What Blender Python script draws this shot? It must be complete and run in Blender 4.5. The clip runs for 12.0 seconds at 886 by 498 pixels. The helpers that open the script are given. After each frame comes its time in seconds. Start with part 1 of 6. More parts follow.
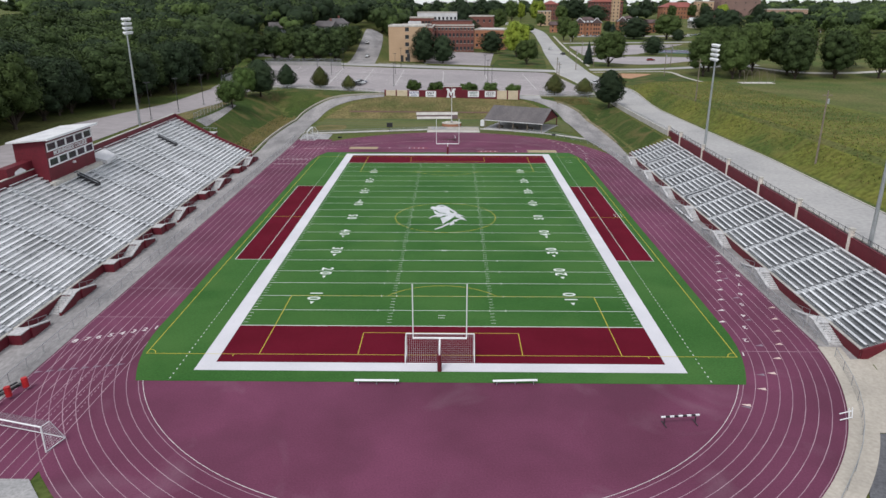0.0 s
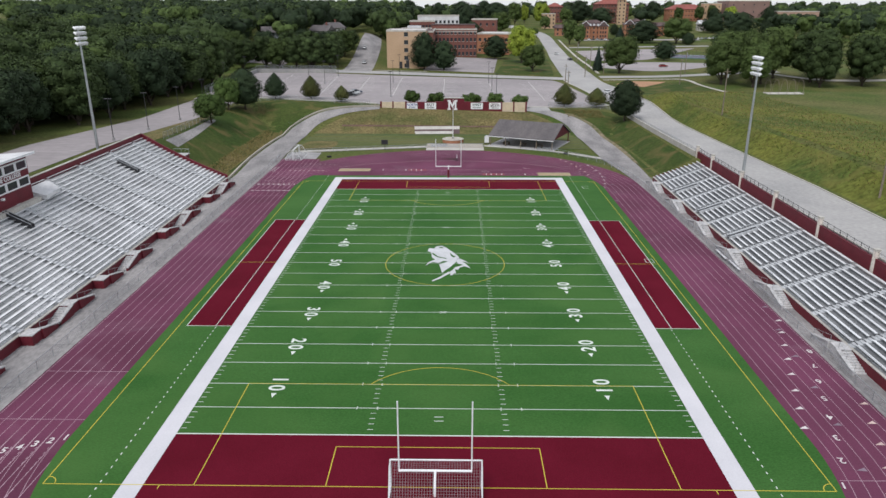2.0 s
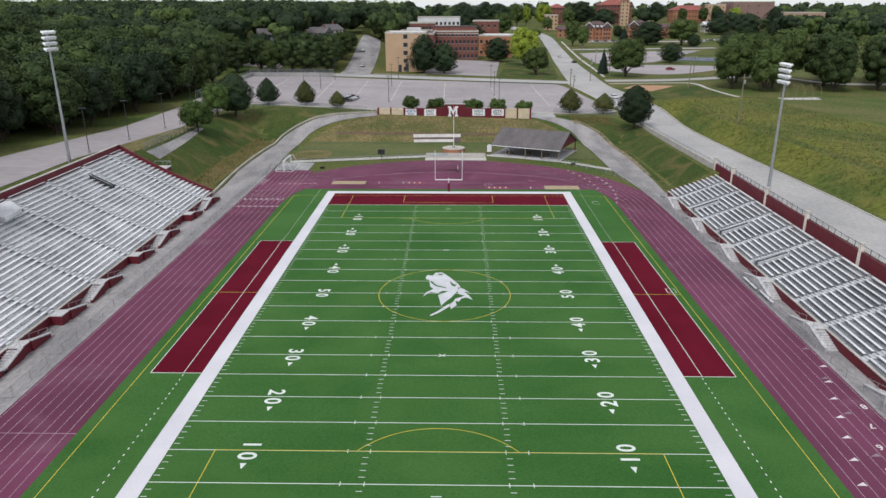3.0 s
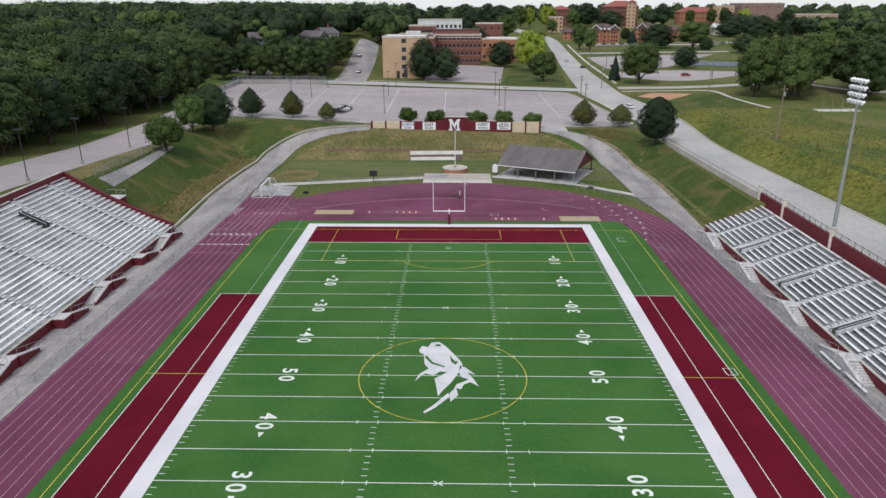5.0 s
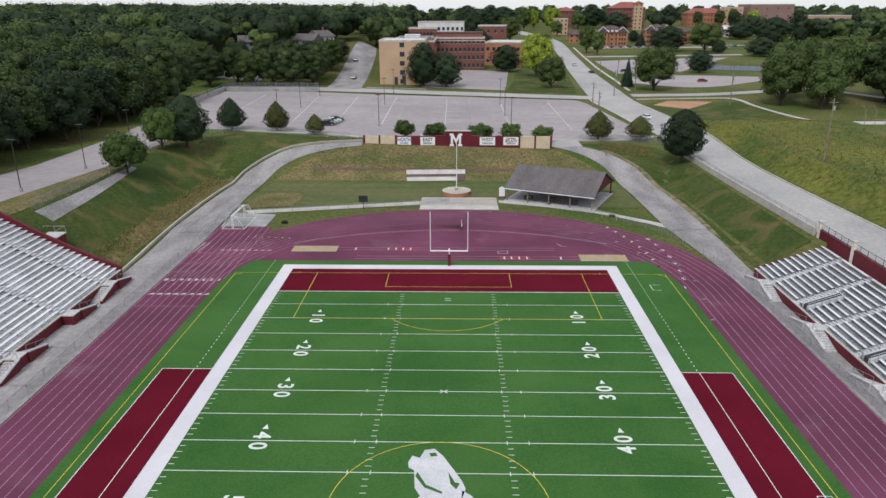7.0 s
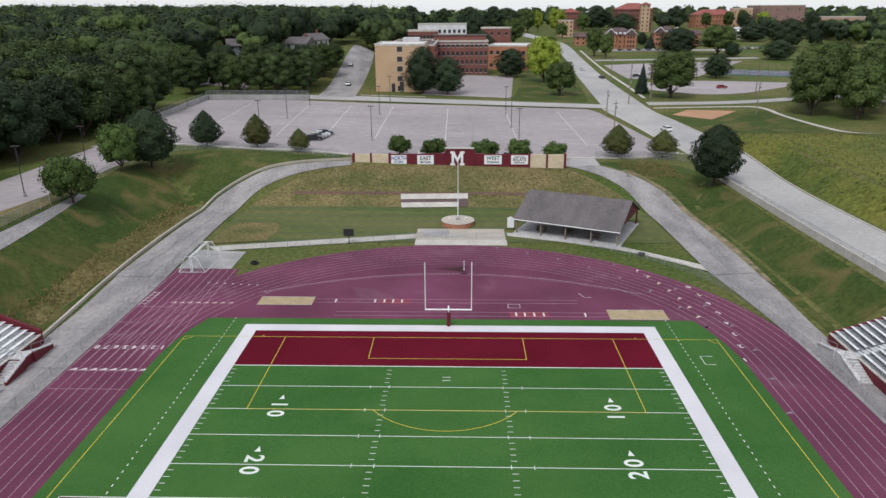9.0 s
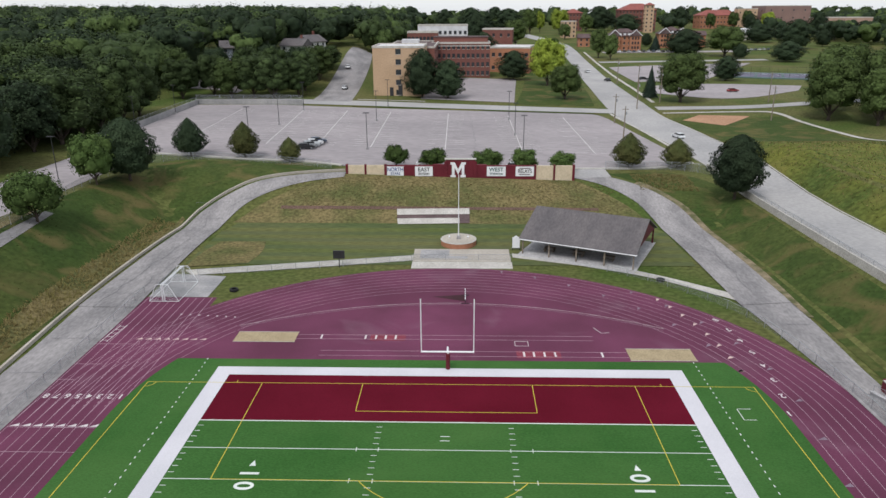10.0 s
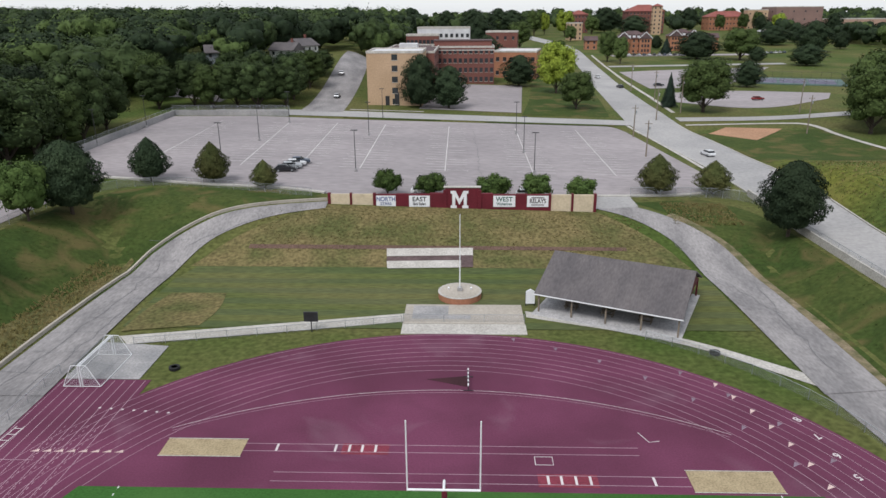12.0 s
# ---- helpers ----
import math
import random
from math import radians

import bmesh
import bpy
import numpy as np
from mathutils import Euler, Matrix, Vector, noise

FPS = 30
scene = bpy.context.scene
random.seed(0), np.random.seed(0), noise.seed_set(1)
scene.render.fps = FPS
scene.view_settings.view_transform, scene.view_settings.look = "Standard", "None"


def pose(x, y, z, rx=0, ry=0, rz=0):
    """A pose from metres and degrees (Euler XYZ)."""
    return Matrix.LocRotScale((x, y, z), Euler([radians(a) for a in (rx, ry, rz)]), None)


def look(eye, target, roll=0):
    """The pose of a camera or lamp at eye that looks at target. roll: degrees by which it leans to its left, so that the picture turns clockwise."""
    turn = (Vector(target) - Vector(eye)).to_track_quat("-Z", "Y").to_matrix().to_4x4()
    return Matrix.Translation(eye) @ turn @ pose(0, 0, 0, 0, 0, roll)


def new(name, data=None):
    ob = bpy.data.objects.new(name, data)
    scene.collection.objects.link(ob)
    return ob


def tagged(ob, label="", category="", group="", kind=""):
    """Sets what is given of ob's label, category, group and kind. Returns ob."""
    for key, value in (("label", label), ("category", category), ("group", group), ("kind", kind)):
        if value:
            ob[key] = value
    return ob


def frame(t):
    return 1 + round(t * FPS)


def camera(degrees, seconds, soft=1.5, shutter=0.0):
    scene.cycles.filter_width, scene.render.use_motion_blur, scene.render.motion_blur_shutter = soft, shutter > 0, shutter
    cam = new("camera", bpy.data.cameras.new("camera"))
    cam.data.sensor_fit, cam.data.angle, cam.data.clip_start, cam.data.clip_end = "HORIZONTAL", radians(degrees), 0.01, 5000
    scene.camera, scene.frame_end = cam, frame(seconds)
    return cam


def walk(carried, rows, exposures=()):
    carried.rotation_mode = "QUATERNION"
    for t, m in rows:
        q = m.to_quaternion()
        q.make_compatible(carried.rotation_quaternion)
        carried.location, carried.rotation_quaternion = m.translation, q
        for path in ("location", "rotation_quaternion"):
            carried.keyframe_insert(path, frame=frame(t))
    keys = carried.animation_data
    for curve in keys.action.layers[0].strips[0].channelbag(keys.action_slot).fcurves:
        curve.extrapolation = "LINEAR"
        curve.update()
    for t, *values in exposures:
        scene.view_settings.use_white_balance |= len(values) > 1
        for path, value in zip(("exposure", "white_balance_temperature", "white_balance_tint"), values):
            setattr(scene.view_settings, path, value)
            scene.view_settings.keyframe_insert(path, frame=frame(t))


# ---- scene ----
cam = camera(65.0, 12.0)
# seconds, x, y, z, yaw, pitch, roll
ROWS = [
    (0.0, 1.294, -67.094, 36.845, 0.805, -19.426, 0.008),
    (0.5, 1.326, -61.998, 37.083, 0.842, -19.393, 0.023),
    (1.0, 1.357, -56.639, 37.290, 0.880, -19.360, 0.038),
    (1.5, 1.385, -51.292, 37.469, 0.918, -19.328, 0.053),
    (2.0, 1.412, -45.892, 37.622, 0.957, -19.296, 0.068),
    (2.5, 1.437, -40.399, 37.751, 0.995, -19.264, 0.083),
    (3.0, 1.460, -34.721, 37.859, 1.034, -19.233, 0.098),
    (5.0, 1.536, -12.591, 38.112, 1.191, -19.112, 0.158),
    (5.5, 1.550, -7.256, 38.141, 1.231, -19.082, 0.173),
    (6.0, 1.563, -1.892, 38.161, 1.271, -19.053, 0.188),
    (6.5, 1.573, 3.356, 38.174, 1.311, -19.024, 0.203),
    (7.0, 1.582, 8.608, 38.181, 1.352, -18.996, 0.218),
    (9.0, 1.601, 30.309, 38.198, 1.516, -18.885, 0.277),
    (9.5, 1.601, 35.830, 38.209, 1.558, -18.858, 0.292),
    (10.0, 1.599, 41.436, 38.228, 1.599, -18.832, 0.307),
    (10.5, 1.596, 47.152, 38.255, 1.641, -18.806, 0.322),
    (11.0, 1.591, 52.834, 38.294, 1.684, -18.780, 0.337),
    (11.5, 1.584, 58.509, 38.346, 1.726, -18.754, 0.352),
    (12.0, 1.575, 64.242, 38.414, 1.769, -18.729, 0.367),
]
walk(cam, [(t, pose(x, y, z, 90 + pitch, roll, yaw)) for t, x, y, z, yaw, pitch, roll in ROWS])

# ---- light ----
world = bpy.data.worlds.new("overcast_sky")
scene.world = world
world.use_nodes = True
wn, wl = world.node_tree.nodes, world.node_tree.links
wn.clear()
sky = wn.new("ShaderNodeTexSky")
sky.sky_type, sky.sun_disc = "NISHITA", False
sky.sun_elevation, sky.sun_rotation = radians(55), radians(205)
sky.dust_density, sky.air_density, sky.ozone_density = 1.0, 1.0, 1.0
soft_sky = wn.new("ShaderNodeHueSaturation")
soft_sky.inputs["Saturation"].default_value = 0.45
background = wn.new("ShaderNodeBackground")
background.inputs["Strength"].default_value = 0.12
wout = wn.new("ShaderNodeOutputWorld")
wl.new(sky.outputs[0], soft_sky.inputs["Color"])
cloud = wn.new("ShaderNodeMixRGB")
cloud.inputs["Fac"].default_value = 0.55
cloud.inputs["Color2"].default_value = (7.2, 7.5, 8.0, 1)
wl.new(soft_sky.outputs[0], cloud.inputs["Color1"])
wl.new(cloud.outputs[0], background.inputs["Color"])
wl.new(background.outputs[0], wout.inputs["Surface"])
sun = new("sun", bpy.data.lights.new("sun", "SUN"))
sun.data.energy, sun.data.angle, sun.data.color = 1.75, radians(18), (1.0, 0.975, 0.95)
sun.matrix_world = look((-30, -4, 95), (0, 60, 0))
scene.view_settings.exposure = 0.28


# ---- materials ----
def mat(name, a, b=None, scale=0.4, fine=8.0, rough=0.85, metal=0.0, bump=0.15, island=0.0, each=0.0, grain=0.25, stretch=None, spec=0.3):
    """A surface that varies between two colours in broad patches, with a fine grain on top."""
    m = bpy.data.materials.new(name)
    m.use_nodes = True
    n, l = m.node_tree.nodes, m.node_tree.links
    bsdf = n["Principled BSDF"]
    bsdf.inputs["Roughness"].default_value = rough
    bsdf.inputs["Metallic"].default_value = metal
    bsdf.inputs["Specular IOR Level"].default_value = spec
    b = b or tuple(c * 0.75 for c in a)
    tc = n.new("ShaderNodeTexCoord")
    src = tc.outputs["Object"]
    if stretch:
        mp = n.new("ShaderNodeMapping")
        mp.inputs["Scale"].default_value = stretch
        l.new(src, mp.inputs["Vector"])
        src = mp.outputs["Vector"]
    big = n.new("ShaderNodeTexNoise")
    big.inputs["Scale"].default_value, big.inputs["Detail"].default_value = scale, 6
    l.new(src, big.inputs["Vector"])
    ramp = n.new("ShaderNodeValToRGB")
    ramp.color_ramp.elements[0].position, ramp.color_ramp.elements[1].position = 0.36, 0.64
    ramp.color_ramp.elements[0].color, ramp.color_ramp.elements[1].color = (*a, 1), (*b, 1)
    l.new(big.outputs["Fac"], ramp.inputs["Fac"])
    small = n.new("ShaderNodeTexNoise")
    small.inputs["Scale"].default_value, small.inputs["Detail"].default_value = fine, 4
    l.new(src, small.inputs["Vector"])
    spread = n.new("ShaderNodeMapRange")
    spread.inputs["From Min"].default_value, spread.inputs["From Max"].default_value = 0.3, 0.7
    spread.inputs["To Min"].default_value, spread.inputs["To Max"].default_value = 1 - grain, 1 + grain
    l.new(small.outputs["Fac"], spread.inputs["Value"])
    value = spread.outputs["Result"]
    for amount, kind, out in ((island, "ShaderNodeNewGeometry", "Random Per Island"), (each, "ShaderNodeObjectInfo", "Random")):
        if amount:
            node = n.new(kind)
            r = n.new("ShaderNodeMapRange")
            r.inputs["To Min"].default_value, r.inputs["To Max"].default_value = 1 - amount, 1 + amount
            l.new(node.outputs[out], r.inputs["Value"])
            mul = n.new("ShaderNodeMath")
            mul.operation = "MULTIPLY"
            l.new(value, mul.inputs[0])
            l.new(r.outputs["Result"], mul.inputs[1])
            value = mul.outputs[0]
    hsv = n.new("ShaderNodeHueSaturation")
    l.new(ramp.outputs["Color"], hsv.inputs["Color"])
    l.new(value, hsv.inputs["Value"])
    l.new(hsv.outputs["Color"], bsdf.inputs["Base Color"])
    if bump:
        bp = n.new("ShaderNodeBump")
        bp.inputs["Strength"].default_value, bp.inputs["Distance"].default_value = bump, 0.1
        l.new(small.outputs["Fac"], bp.inputs["Height"])
        l.new(bp.outputs["Normal"], bsdf.inputs["Normal"])
    return m


M_GRASS = mat("rough_grass", (0.058, 0.086, 0.021), (0.110, 0.108, 0.040), 0.045, 1.3, 0.95, bump=0.6, grain=0.35, spec=0.08)
M_LAWN = mat("mown_grass", (0.084, 0.106, 0.034), (0.116, 0.118, 0.047), 0.10, 2.5, 0.95, bump=0.4, stretch=(0.25, 1, 1), spec=0.08)
M_SLOPE = mat("slope_grass", (0.038, 0.063, 0.016), (0.060, 0.078, 0.022), 0.07, 1.6, 0.95, bump=0.5, grain=0.25, spec=0.08)
M_DRY = mat("dry_grass", (0.158, 0.128, 0.060), (0.084, 0.090, 0.034), 0.14, 1.8, 0.95, bump=0.8, grain=0.4, spec=0.08)
M_MEADOW = mat("meadow_grass", (0.118, 0.124, 0.027), (0.060, 0.084, 0.021), 0.06, 1.0, 0.95, bump=0.8, grain=0.4, spec=0.08)
M_TURF = mat("green_turf", (0.029, 0.093, 0.020), (0.042, 0.114, 0.028), 0.11, 9.0, 0.9, bump=0.25, grain=0.22, stretch=(0.5, 1, 1), spec=0.06)
M_TURF.node_tree.nodes["Principled BSDF"].inputs["Sheen Weight"].default_value = 0.03
M_TURF.node_tree.nodes["Principled BSDF"].inputs["Sheen Tint"].default_value = (0.55, 0.9, 0.45, 1)
M_RED_TURF = mat("maroon_turf", (0.088, 0.0045, 0.0130), (0.106, 0.006, 0.017), 0.12, 9.0, 0.9, bump=0.25, grain=0.14, spec=0.05)
M_EMBLEM = mat("worn_white_turf", (0.53, 0.535, 0.56), (0.44, 0.45, 0.47), 0.5, 9.0, 0.9, bump=0.2, grain=0.14)
M_WHITE_TURF = mat("white_turf", (0.56, 0.55, 0.585), (0.50, 0.495, 0.53), 0.15, 9.0, 0.9, bump=0.2, grain=0.06)
M_LINE = mat("white_line_paint", (0.62, 0.66, 0.62), (0.52, 0.57, 0.53), 0.4, 12, 0.9, bump=0.0, grain=0.10)
M_YELLOW = mat("yellow_line_paint", (0.56, 0.46, 0.06), (0.46, 0.38, 0.055), 0.4, 12, 0.9, bump=0.0, grain=0.10)
M_TRACK = mat("maroon_running_track", (0.144, 0.042, 0.083), (0.100, 0.029, 0.056), 0.07, 6.0, 0.8, bump=0.2, grain=0.12, spec=0.12)
def dusty(m, drift_colour, scale, low, high, most):
    """Noise-shaped drifts of a second colour over a surface."""
    n, l = m.node_tree.nodes, m.node_tree.links
    bsdf = n["Principled BSDF"]
    under = bsdf.inputs["Base Color"].links[0].from_socket
    tc, drift, span, mix = n.new("ShaderNodeTexCoord"), n.new("ShaderNodeTexNoise"), n.new("ShaderNodeMapRange"), n.new("ShaderNodeMixRGB")
    drift.inputs["Scale"].default_value, drift.inputs["Detail"].default_value = scale, 7
    drift.inputs["Distortion"].default_value = 0.8
    span.inputs["From Min"].default_value, span.inputs["From Max"].default_value, span.inputs["To Max"].default_value = low, high, most
    l.new(tc.outputs["Object"], drift.inputs["Vector"])
    l.new(drift.outputs["Fac"], span.inputs["Value"])
    l.new(span.outputs["Result"], mix.inputs["Fac"])
    l.new(under, mix.inputs["Color1"])
    mix.inputs["Color2"].default_value = (*drift_colour, 1)
    l.new(mix.outputs[0], bsdf.inputs["Base Color"])


dusty(M_SLOPE, (0.030, 0.050, 0.014), 0.33, 0.48, 0.66, 0.55)
dusty(M_SLOPE, (0.150, 0.112, 0.050), 0.13, 0.51, 0.66, 0.60)
dusty(M_MEADOW, (0.165, 0.150, 0.045), 0.12, 0.50, 0.68, 0.55)
dusty(M_TURF, (0.060, 0.134, 0.035), 0.075, 0.44, 0.72, 0.6)
dusty(M_TRACK, (0.085, 0.028, 0.050), 0.16, 0.50, 0.70, 0.30)
dusty(M_TRACK, (0.30, 0.22, 0.26), 0.11, 0.58, 0.74, 0.16)
M_TRACK_LINE = mat("faded_lane_paint", (0.40, 0.28, 0.33), (0.30, 0.19, 0.24), 0.3, 5, 0.85, bump=0.0, grain=0.12)
M_TRACK_WHITE = mat("white_track_paint", (0.62, 0.58, 0.58), (0.50, 0.44, 0.46), 0.5, 5, 0.85, bump=0.0, grain=0.12)
M_PEACH = mat("peach_mark_paint", (0.66, 0.50, 0.47), None, 0.5, 5, 0.85, bump=0.0)
M_BLUE_MARK = mat("grey_blue_mark_paint", (0.22, 0.165, 0.21), None, 0.5, 5, 0.85, bump=0.0)
M_RED_MARK = mat("red_board_paint", (0.20, 0.032, 0.055), None, 0.5, 5, 0.8, bump=0.0)
M_SAND = mat("pit_sand", (0.36, 0.29, 0.18), (0.29, 0.23, 0.14), 0.6, 6, 0.95, bump=0.5)
M_VERGE = mat("tan_bare_dirt", (0.24, 0.19, 0.125), (0.085, 0.088, 0.036), 0.5, 4.0, 0.95, bump=0.4, grain=0.3)
M_CONC = mat("weathered_concrete", (0.34, 0.33, 0.33), (0.23, 0.23, 0.235), 0.22, 4.0, 0.9, bump=0.3, grain=0.2)
M_PATH = mat("patched_asphalt", (0.290, 0.275, 0.275), (0.190, 0.182, 0.185), 0.22, 3.0, 0.9, bump=0.4, grain=0.2, stretch=(1, 0.4, 1))
M_APRON = mat("beige_concrete", (0.42, 0.38, 0.33), (0.34, 0.31, 0.27), 0.15, 3.0, 0.9, bump=0.2, grain=0.12)
M_LOT = mat("parking_concrete", (0.315, 0.285, 0.292), (0.250, 0.228, 0.235), 0.05, 0.9, 0.9, bump=0.2, grain=0.13, stretch=(0.5, 1, 1))
M_ROAD = mat("pale_road_concrete", (0.36, 0.35, 0.345), (0.29, 0.285, 0.285), 0.07, 1.5, 0.9, bump=0.2, grain=0.12)
M_ASPHALT = mat("dark_asphalt", (0.085, 0.085, 0.095), (0.12, 0.12, 0.13), 0.2, 5.0, 0.9, bump=0.3)
M_KERB = mat("pale_kerb_concrete", (0.46, 0.44, 0.41), (0.38, 0.36, 0.33), 0.4, 4.0, 0.9, bump=0.2)
M_STEP = mat("grey_step_concrete", (0.46, 0.45, 0.455), (0.36, 0.355, 0.36), 0.5, 4.0, 0.9, bump=0.2)
M_POST = mat("cream_post_paint", (0.66, 0.60, 0.54), (0.58, 0.52, 0.47), 0.5, 4.0, 0.8, bump=0.1)
M_CRACK = mat("tar_crack", (0.13, 0.13, 0.14), (0.17, 0.17, 0.18), 0.6, 4.0, 0.9, bump=0.0)
M_MAROON = mat("maroon_wall_paint", (0.125, 0.012, 0.022), (0.100, 0.010, 0.018), 0.4, 3.0, 0.6, bump=0.15, grain=0.12)
M_CREAM = mat("cream_wall_panel", (0.56, 0.47, 0.34), (0.48, 0.40, 0.29), 0.5, 3.0, 0.8, bump=0.15, grain=0.1)
M_BENCH = mat("aluminium_bench", (0.80, 0.81, 0.83), (0.66, 0.67, 0.69), 0.25, 5.0, 0.42, 0.25, bump=0.05, each=0.10, grain=0.10, spec=0.5)
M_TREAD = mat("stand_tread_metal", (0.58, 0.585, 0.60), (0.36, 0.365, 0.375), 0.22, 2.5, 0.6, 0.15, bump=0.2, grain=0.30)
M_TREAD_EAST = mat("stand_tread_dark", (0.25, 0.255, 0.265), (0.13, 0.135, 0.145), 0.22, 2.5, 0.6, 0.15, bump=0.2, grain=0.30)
M_AISLE = mat("aisle_step_metal", (0.54, 0.55, 0.57), (0.42, 0.43, 0.45), 0.4, 4.0, 0.5, 0.2, bump=0.1, grain=0.15)
M_STEEL = mat("galvanised_steel", (0.42, 0.44, 0.46), (0.34, 0.36, 0.38), 0.6, 6.0, 0.45, 0.7, bump=0.05, grain=0.1)
M_DARK = mat("dark_metal", (0.03, 0.03, 0.033), (0.045, 0.045, 0.05), 0.6, 6.0, 0.5, 0.3, bump=0.05)
M_WHITE = mat("white_paint", (0.74, 0.75, 0.77), (0.66, 0.67, 0.69), 0.5, 6.0, 0.5, bump=0.05, grain=0.06)
M_ROOF = mat("pale_roof_sheet", (0.62, 0.62, 0.63), (0.50, 0.50, 0.52), 0.3, 3.0, 0.6, bump=0.1, grain=0.1)
M_SHINGLE = mat("grey_shingles", (0.094, 0.086, 0.090), (0.124, 0.112, 0.114), 0.5, 5.0, 0.9, bump=0.3, grain=0.18, stretch=(0.8, 0.3, 0.3))
M_BROWN_ROOF = mat("brown_shingles", (0.110, 0.075, 0.075), (0.080, 0.055, 0.055), 0.2, 2.0, 0.9, bump=0.3)
M_RED_ROOF = mat("red_tile_roof", (0.25, 0.080, 0.066), (0.20, 0.065, 0.056), 0.1, 1.0, 0.8, bump=0.3)
M_TAN = mat("tan_brick", (0.46, 0.32, 0.21), (0.40, 0.275, 0.175), 0.10, 2.0, 0.9, bump=0.2, grain=0.12)
M_BRICK = mat("red_brick", (0.185, 0.075, 0.060), (0.145, 0.060, 0.050), 0.12, 2.0, 0.9, bump=0.2, grain=0.15)
M_ORANGE_BRICK = mat("orange_brick", (0.36, 0.165, 0.095), (0.30, 0.135, 0.080), 0.12, 2.0, 0.9, bump=0.2, grain=0.15)
M_MAUVE = mat("mauve_brick", (0.235, 0.150, 0.130), (0.20, 0.13, 0.115), 0.12, 2.0, 0.9, bump=0.2, grain=0.12)
M_PINK_TAN = mat("pinkish_tan_brick", (0.37, 0.245, 0.19), (0.32, 0.215, 0.17), 0.12, 2.0, 0.9, bump=0.2, grain=0.12)
M_STONE = mat("pale_stone_trim", (0.50, 0.47, 0.43), None, 0.5, 4.0, 0.8, bump=0.1)
M_BARK = mat("bark", (0.075, 0.058, 0.045), (0.050, 0.040, 0.032), 1.5, 8.0, 0.95, bump=0.5)
M_WOOD_POST = mat("weathered_timber", (0.22, 0.18, 0.14), (0.15, 0.125, 0.10), 1.0, 6.0, 0.9, bump=0.3)
M_RUBBER = mat("black_rubber", (0.018, 0.018, 0.019), None, 1.0, 10.0, 0.7, bump=0.1)
M_RED_PAD = mat("red_vinyl", (0.42, 0.018, 0.022), None, 1.0, 8.0, 0.5, bump=0.05)
M_COURT_GREEN = mat("court_green", (0.085, 0.135, 0.125), None, 0.1, 2.0, 0.85, bump=0.05)
M_COURT_BLUE = mat("court_blue_purple", (0.130, 0.125, 0.175), None, 0.1, 2.0, 0.85, bump=0.05)
M_CLAY = mat("infield_clay", (0.40, 0.23, 0.14), (0.33, 0.19, 0.115), 0.1, 2.0, 0.95, bump=0.2)


def glass(name, tint=(0.03, 0.035, 0.04)):
    m = bpy.data.materials.new(name)
    m.use_nodes = True
    n, l = m.node_tree.nodes, m.node_tree.links
    bsdf = n["Principled BSDF"]
    bsdf.inputs["Base Color"].default_value = (*tint, 1)
    bsdf.inputs["Roughness"].default_value = 0.12
    bsdf.inputs["Specular IOR Level"].default_value = 0.6
    return m


def wire_mesh(name, opacity):
    """Chain-link cloth: mostly open, with a fine woven pattern of grey wire."""
    m = bpy.data.materials.new(name)
    m.use_nodes = True
    n, l = m.node_tree.nodes, m.node_tree.links
    bsdf = n["Principled BSDF"]
    bsdf.inputs["Base Color"].default_value = (0.36, 0.38, 0.40, 1)
    bsdf.inputs["Metallic"].default_value, bsdf.inputs["Roughness"].default_value = 0.5, 0.5
    clear, mix = n.new("ShaderNodeBsdfTransparent"), n.new("ShaderNodeMixShader")
    tex = n.new("ShaderNodeTexNoise")
    tex.inputs["Scale"].default_value = 9.0
    r = n.new("ShaderNodeMapRange")
    r.inputs["To Min"].default_value, r.inputs["To Max"].default_value = opacity * 0.6, opacity * 1.4
    l.new(tex.outputs["Fac"], r.inputs["Value"])
    l.new(r.outputs["Result"], mix.inputs["Fac"])
    l.new(clear.outputs[0], mix.inputs[1])
    l.new(bsdf.outputs[0], mix.inputs[2])
    l.new(mix.outputs[0], n["Material Output"].inputs["Surface"])
    return m


M_GLASS = glass("dark_window_glass")
M_CAR_GLASS = glass("car_glass", (0.02, 0.022, 0.025))
M_CHAIN = wire_mesh("chain_link_cloth", 0.22)
M_NET = wire_mesh("goal_net_cord", 0.75)


def leaf(name, a, b):
    m = mat(name, a, b, 0.22, 1.1, 0.8, bump=0.0, island=0.12, each=0.30, grain=0.15, spec=0.10)
    bsdf = m.node_tree.nodes["Principled BSDF"]
    bsdf.inputs["Subsurface Weight"].default_value = 0.0
    return m


LEAF_MID = leaf("green_leaves", (0.034, 0.053, 0.020), (0.048, 0.071, 0.026))
LEAF_DARK = leaf("dark_green_leaves", (0.020, 0.033, 0.017), (0.028, 0.043, 0.021))
LEAF_FRESH = leaf("fresh_green_leaves", (0.046, 0.070, 0.022), (0.062, 0.090, 0.029))
LEAF_BROAD = leaf("shade_tree_leaves", (0.062, 0.094, 0.029), (0.082, 0.116, 0.038))
LEAF_LIGHT = leaf("light_green_leaves", (0.056, 0.092, 0.026), (0.074, 0.112, 0.032))
LEAF_YELLOW = leaf("yellow_green_leaves", (0.270, 0.330, 0.045), (0.220, 0.290, 0.045))
LEAF_OLIVE = leaf("olive_leaves", (0.065, 0.078, 0.026), (0.085, 0.085, 0.030))
LEAF_SPRUCE = leaf("spruce_needles", (0.022, 0.036, 0.027), (0.030, 0.046, 0.033))


# ---- mesh helpers ----
def smooth(a):
    a = min(1.0, max(0.0, a))
    return a * a * (3 - 2 * a)


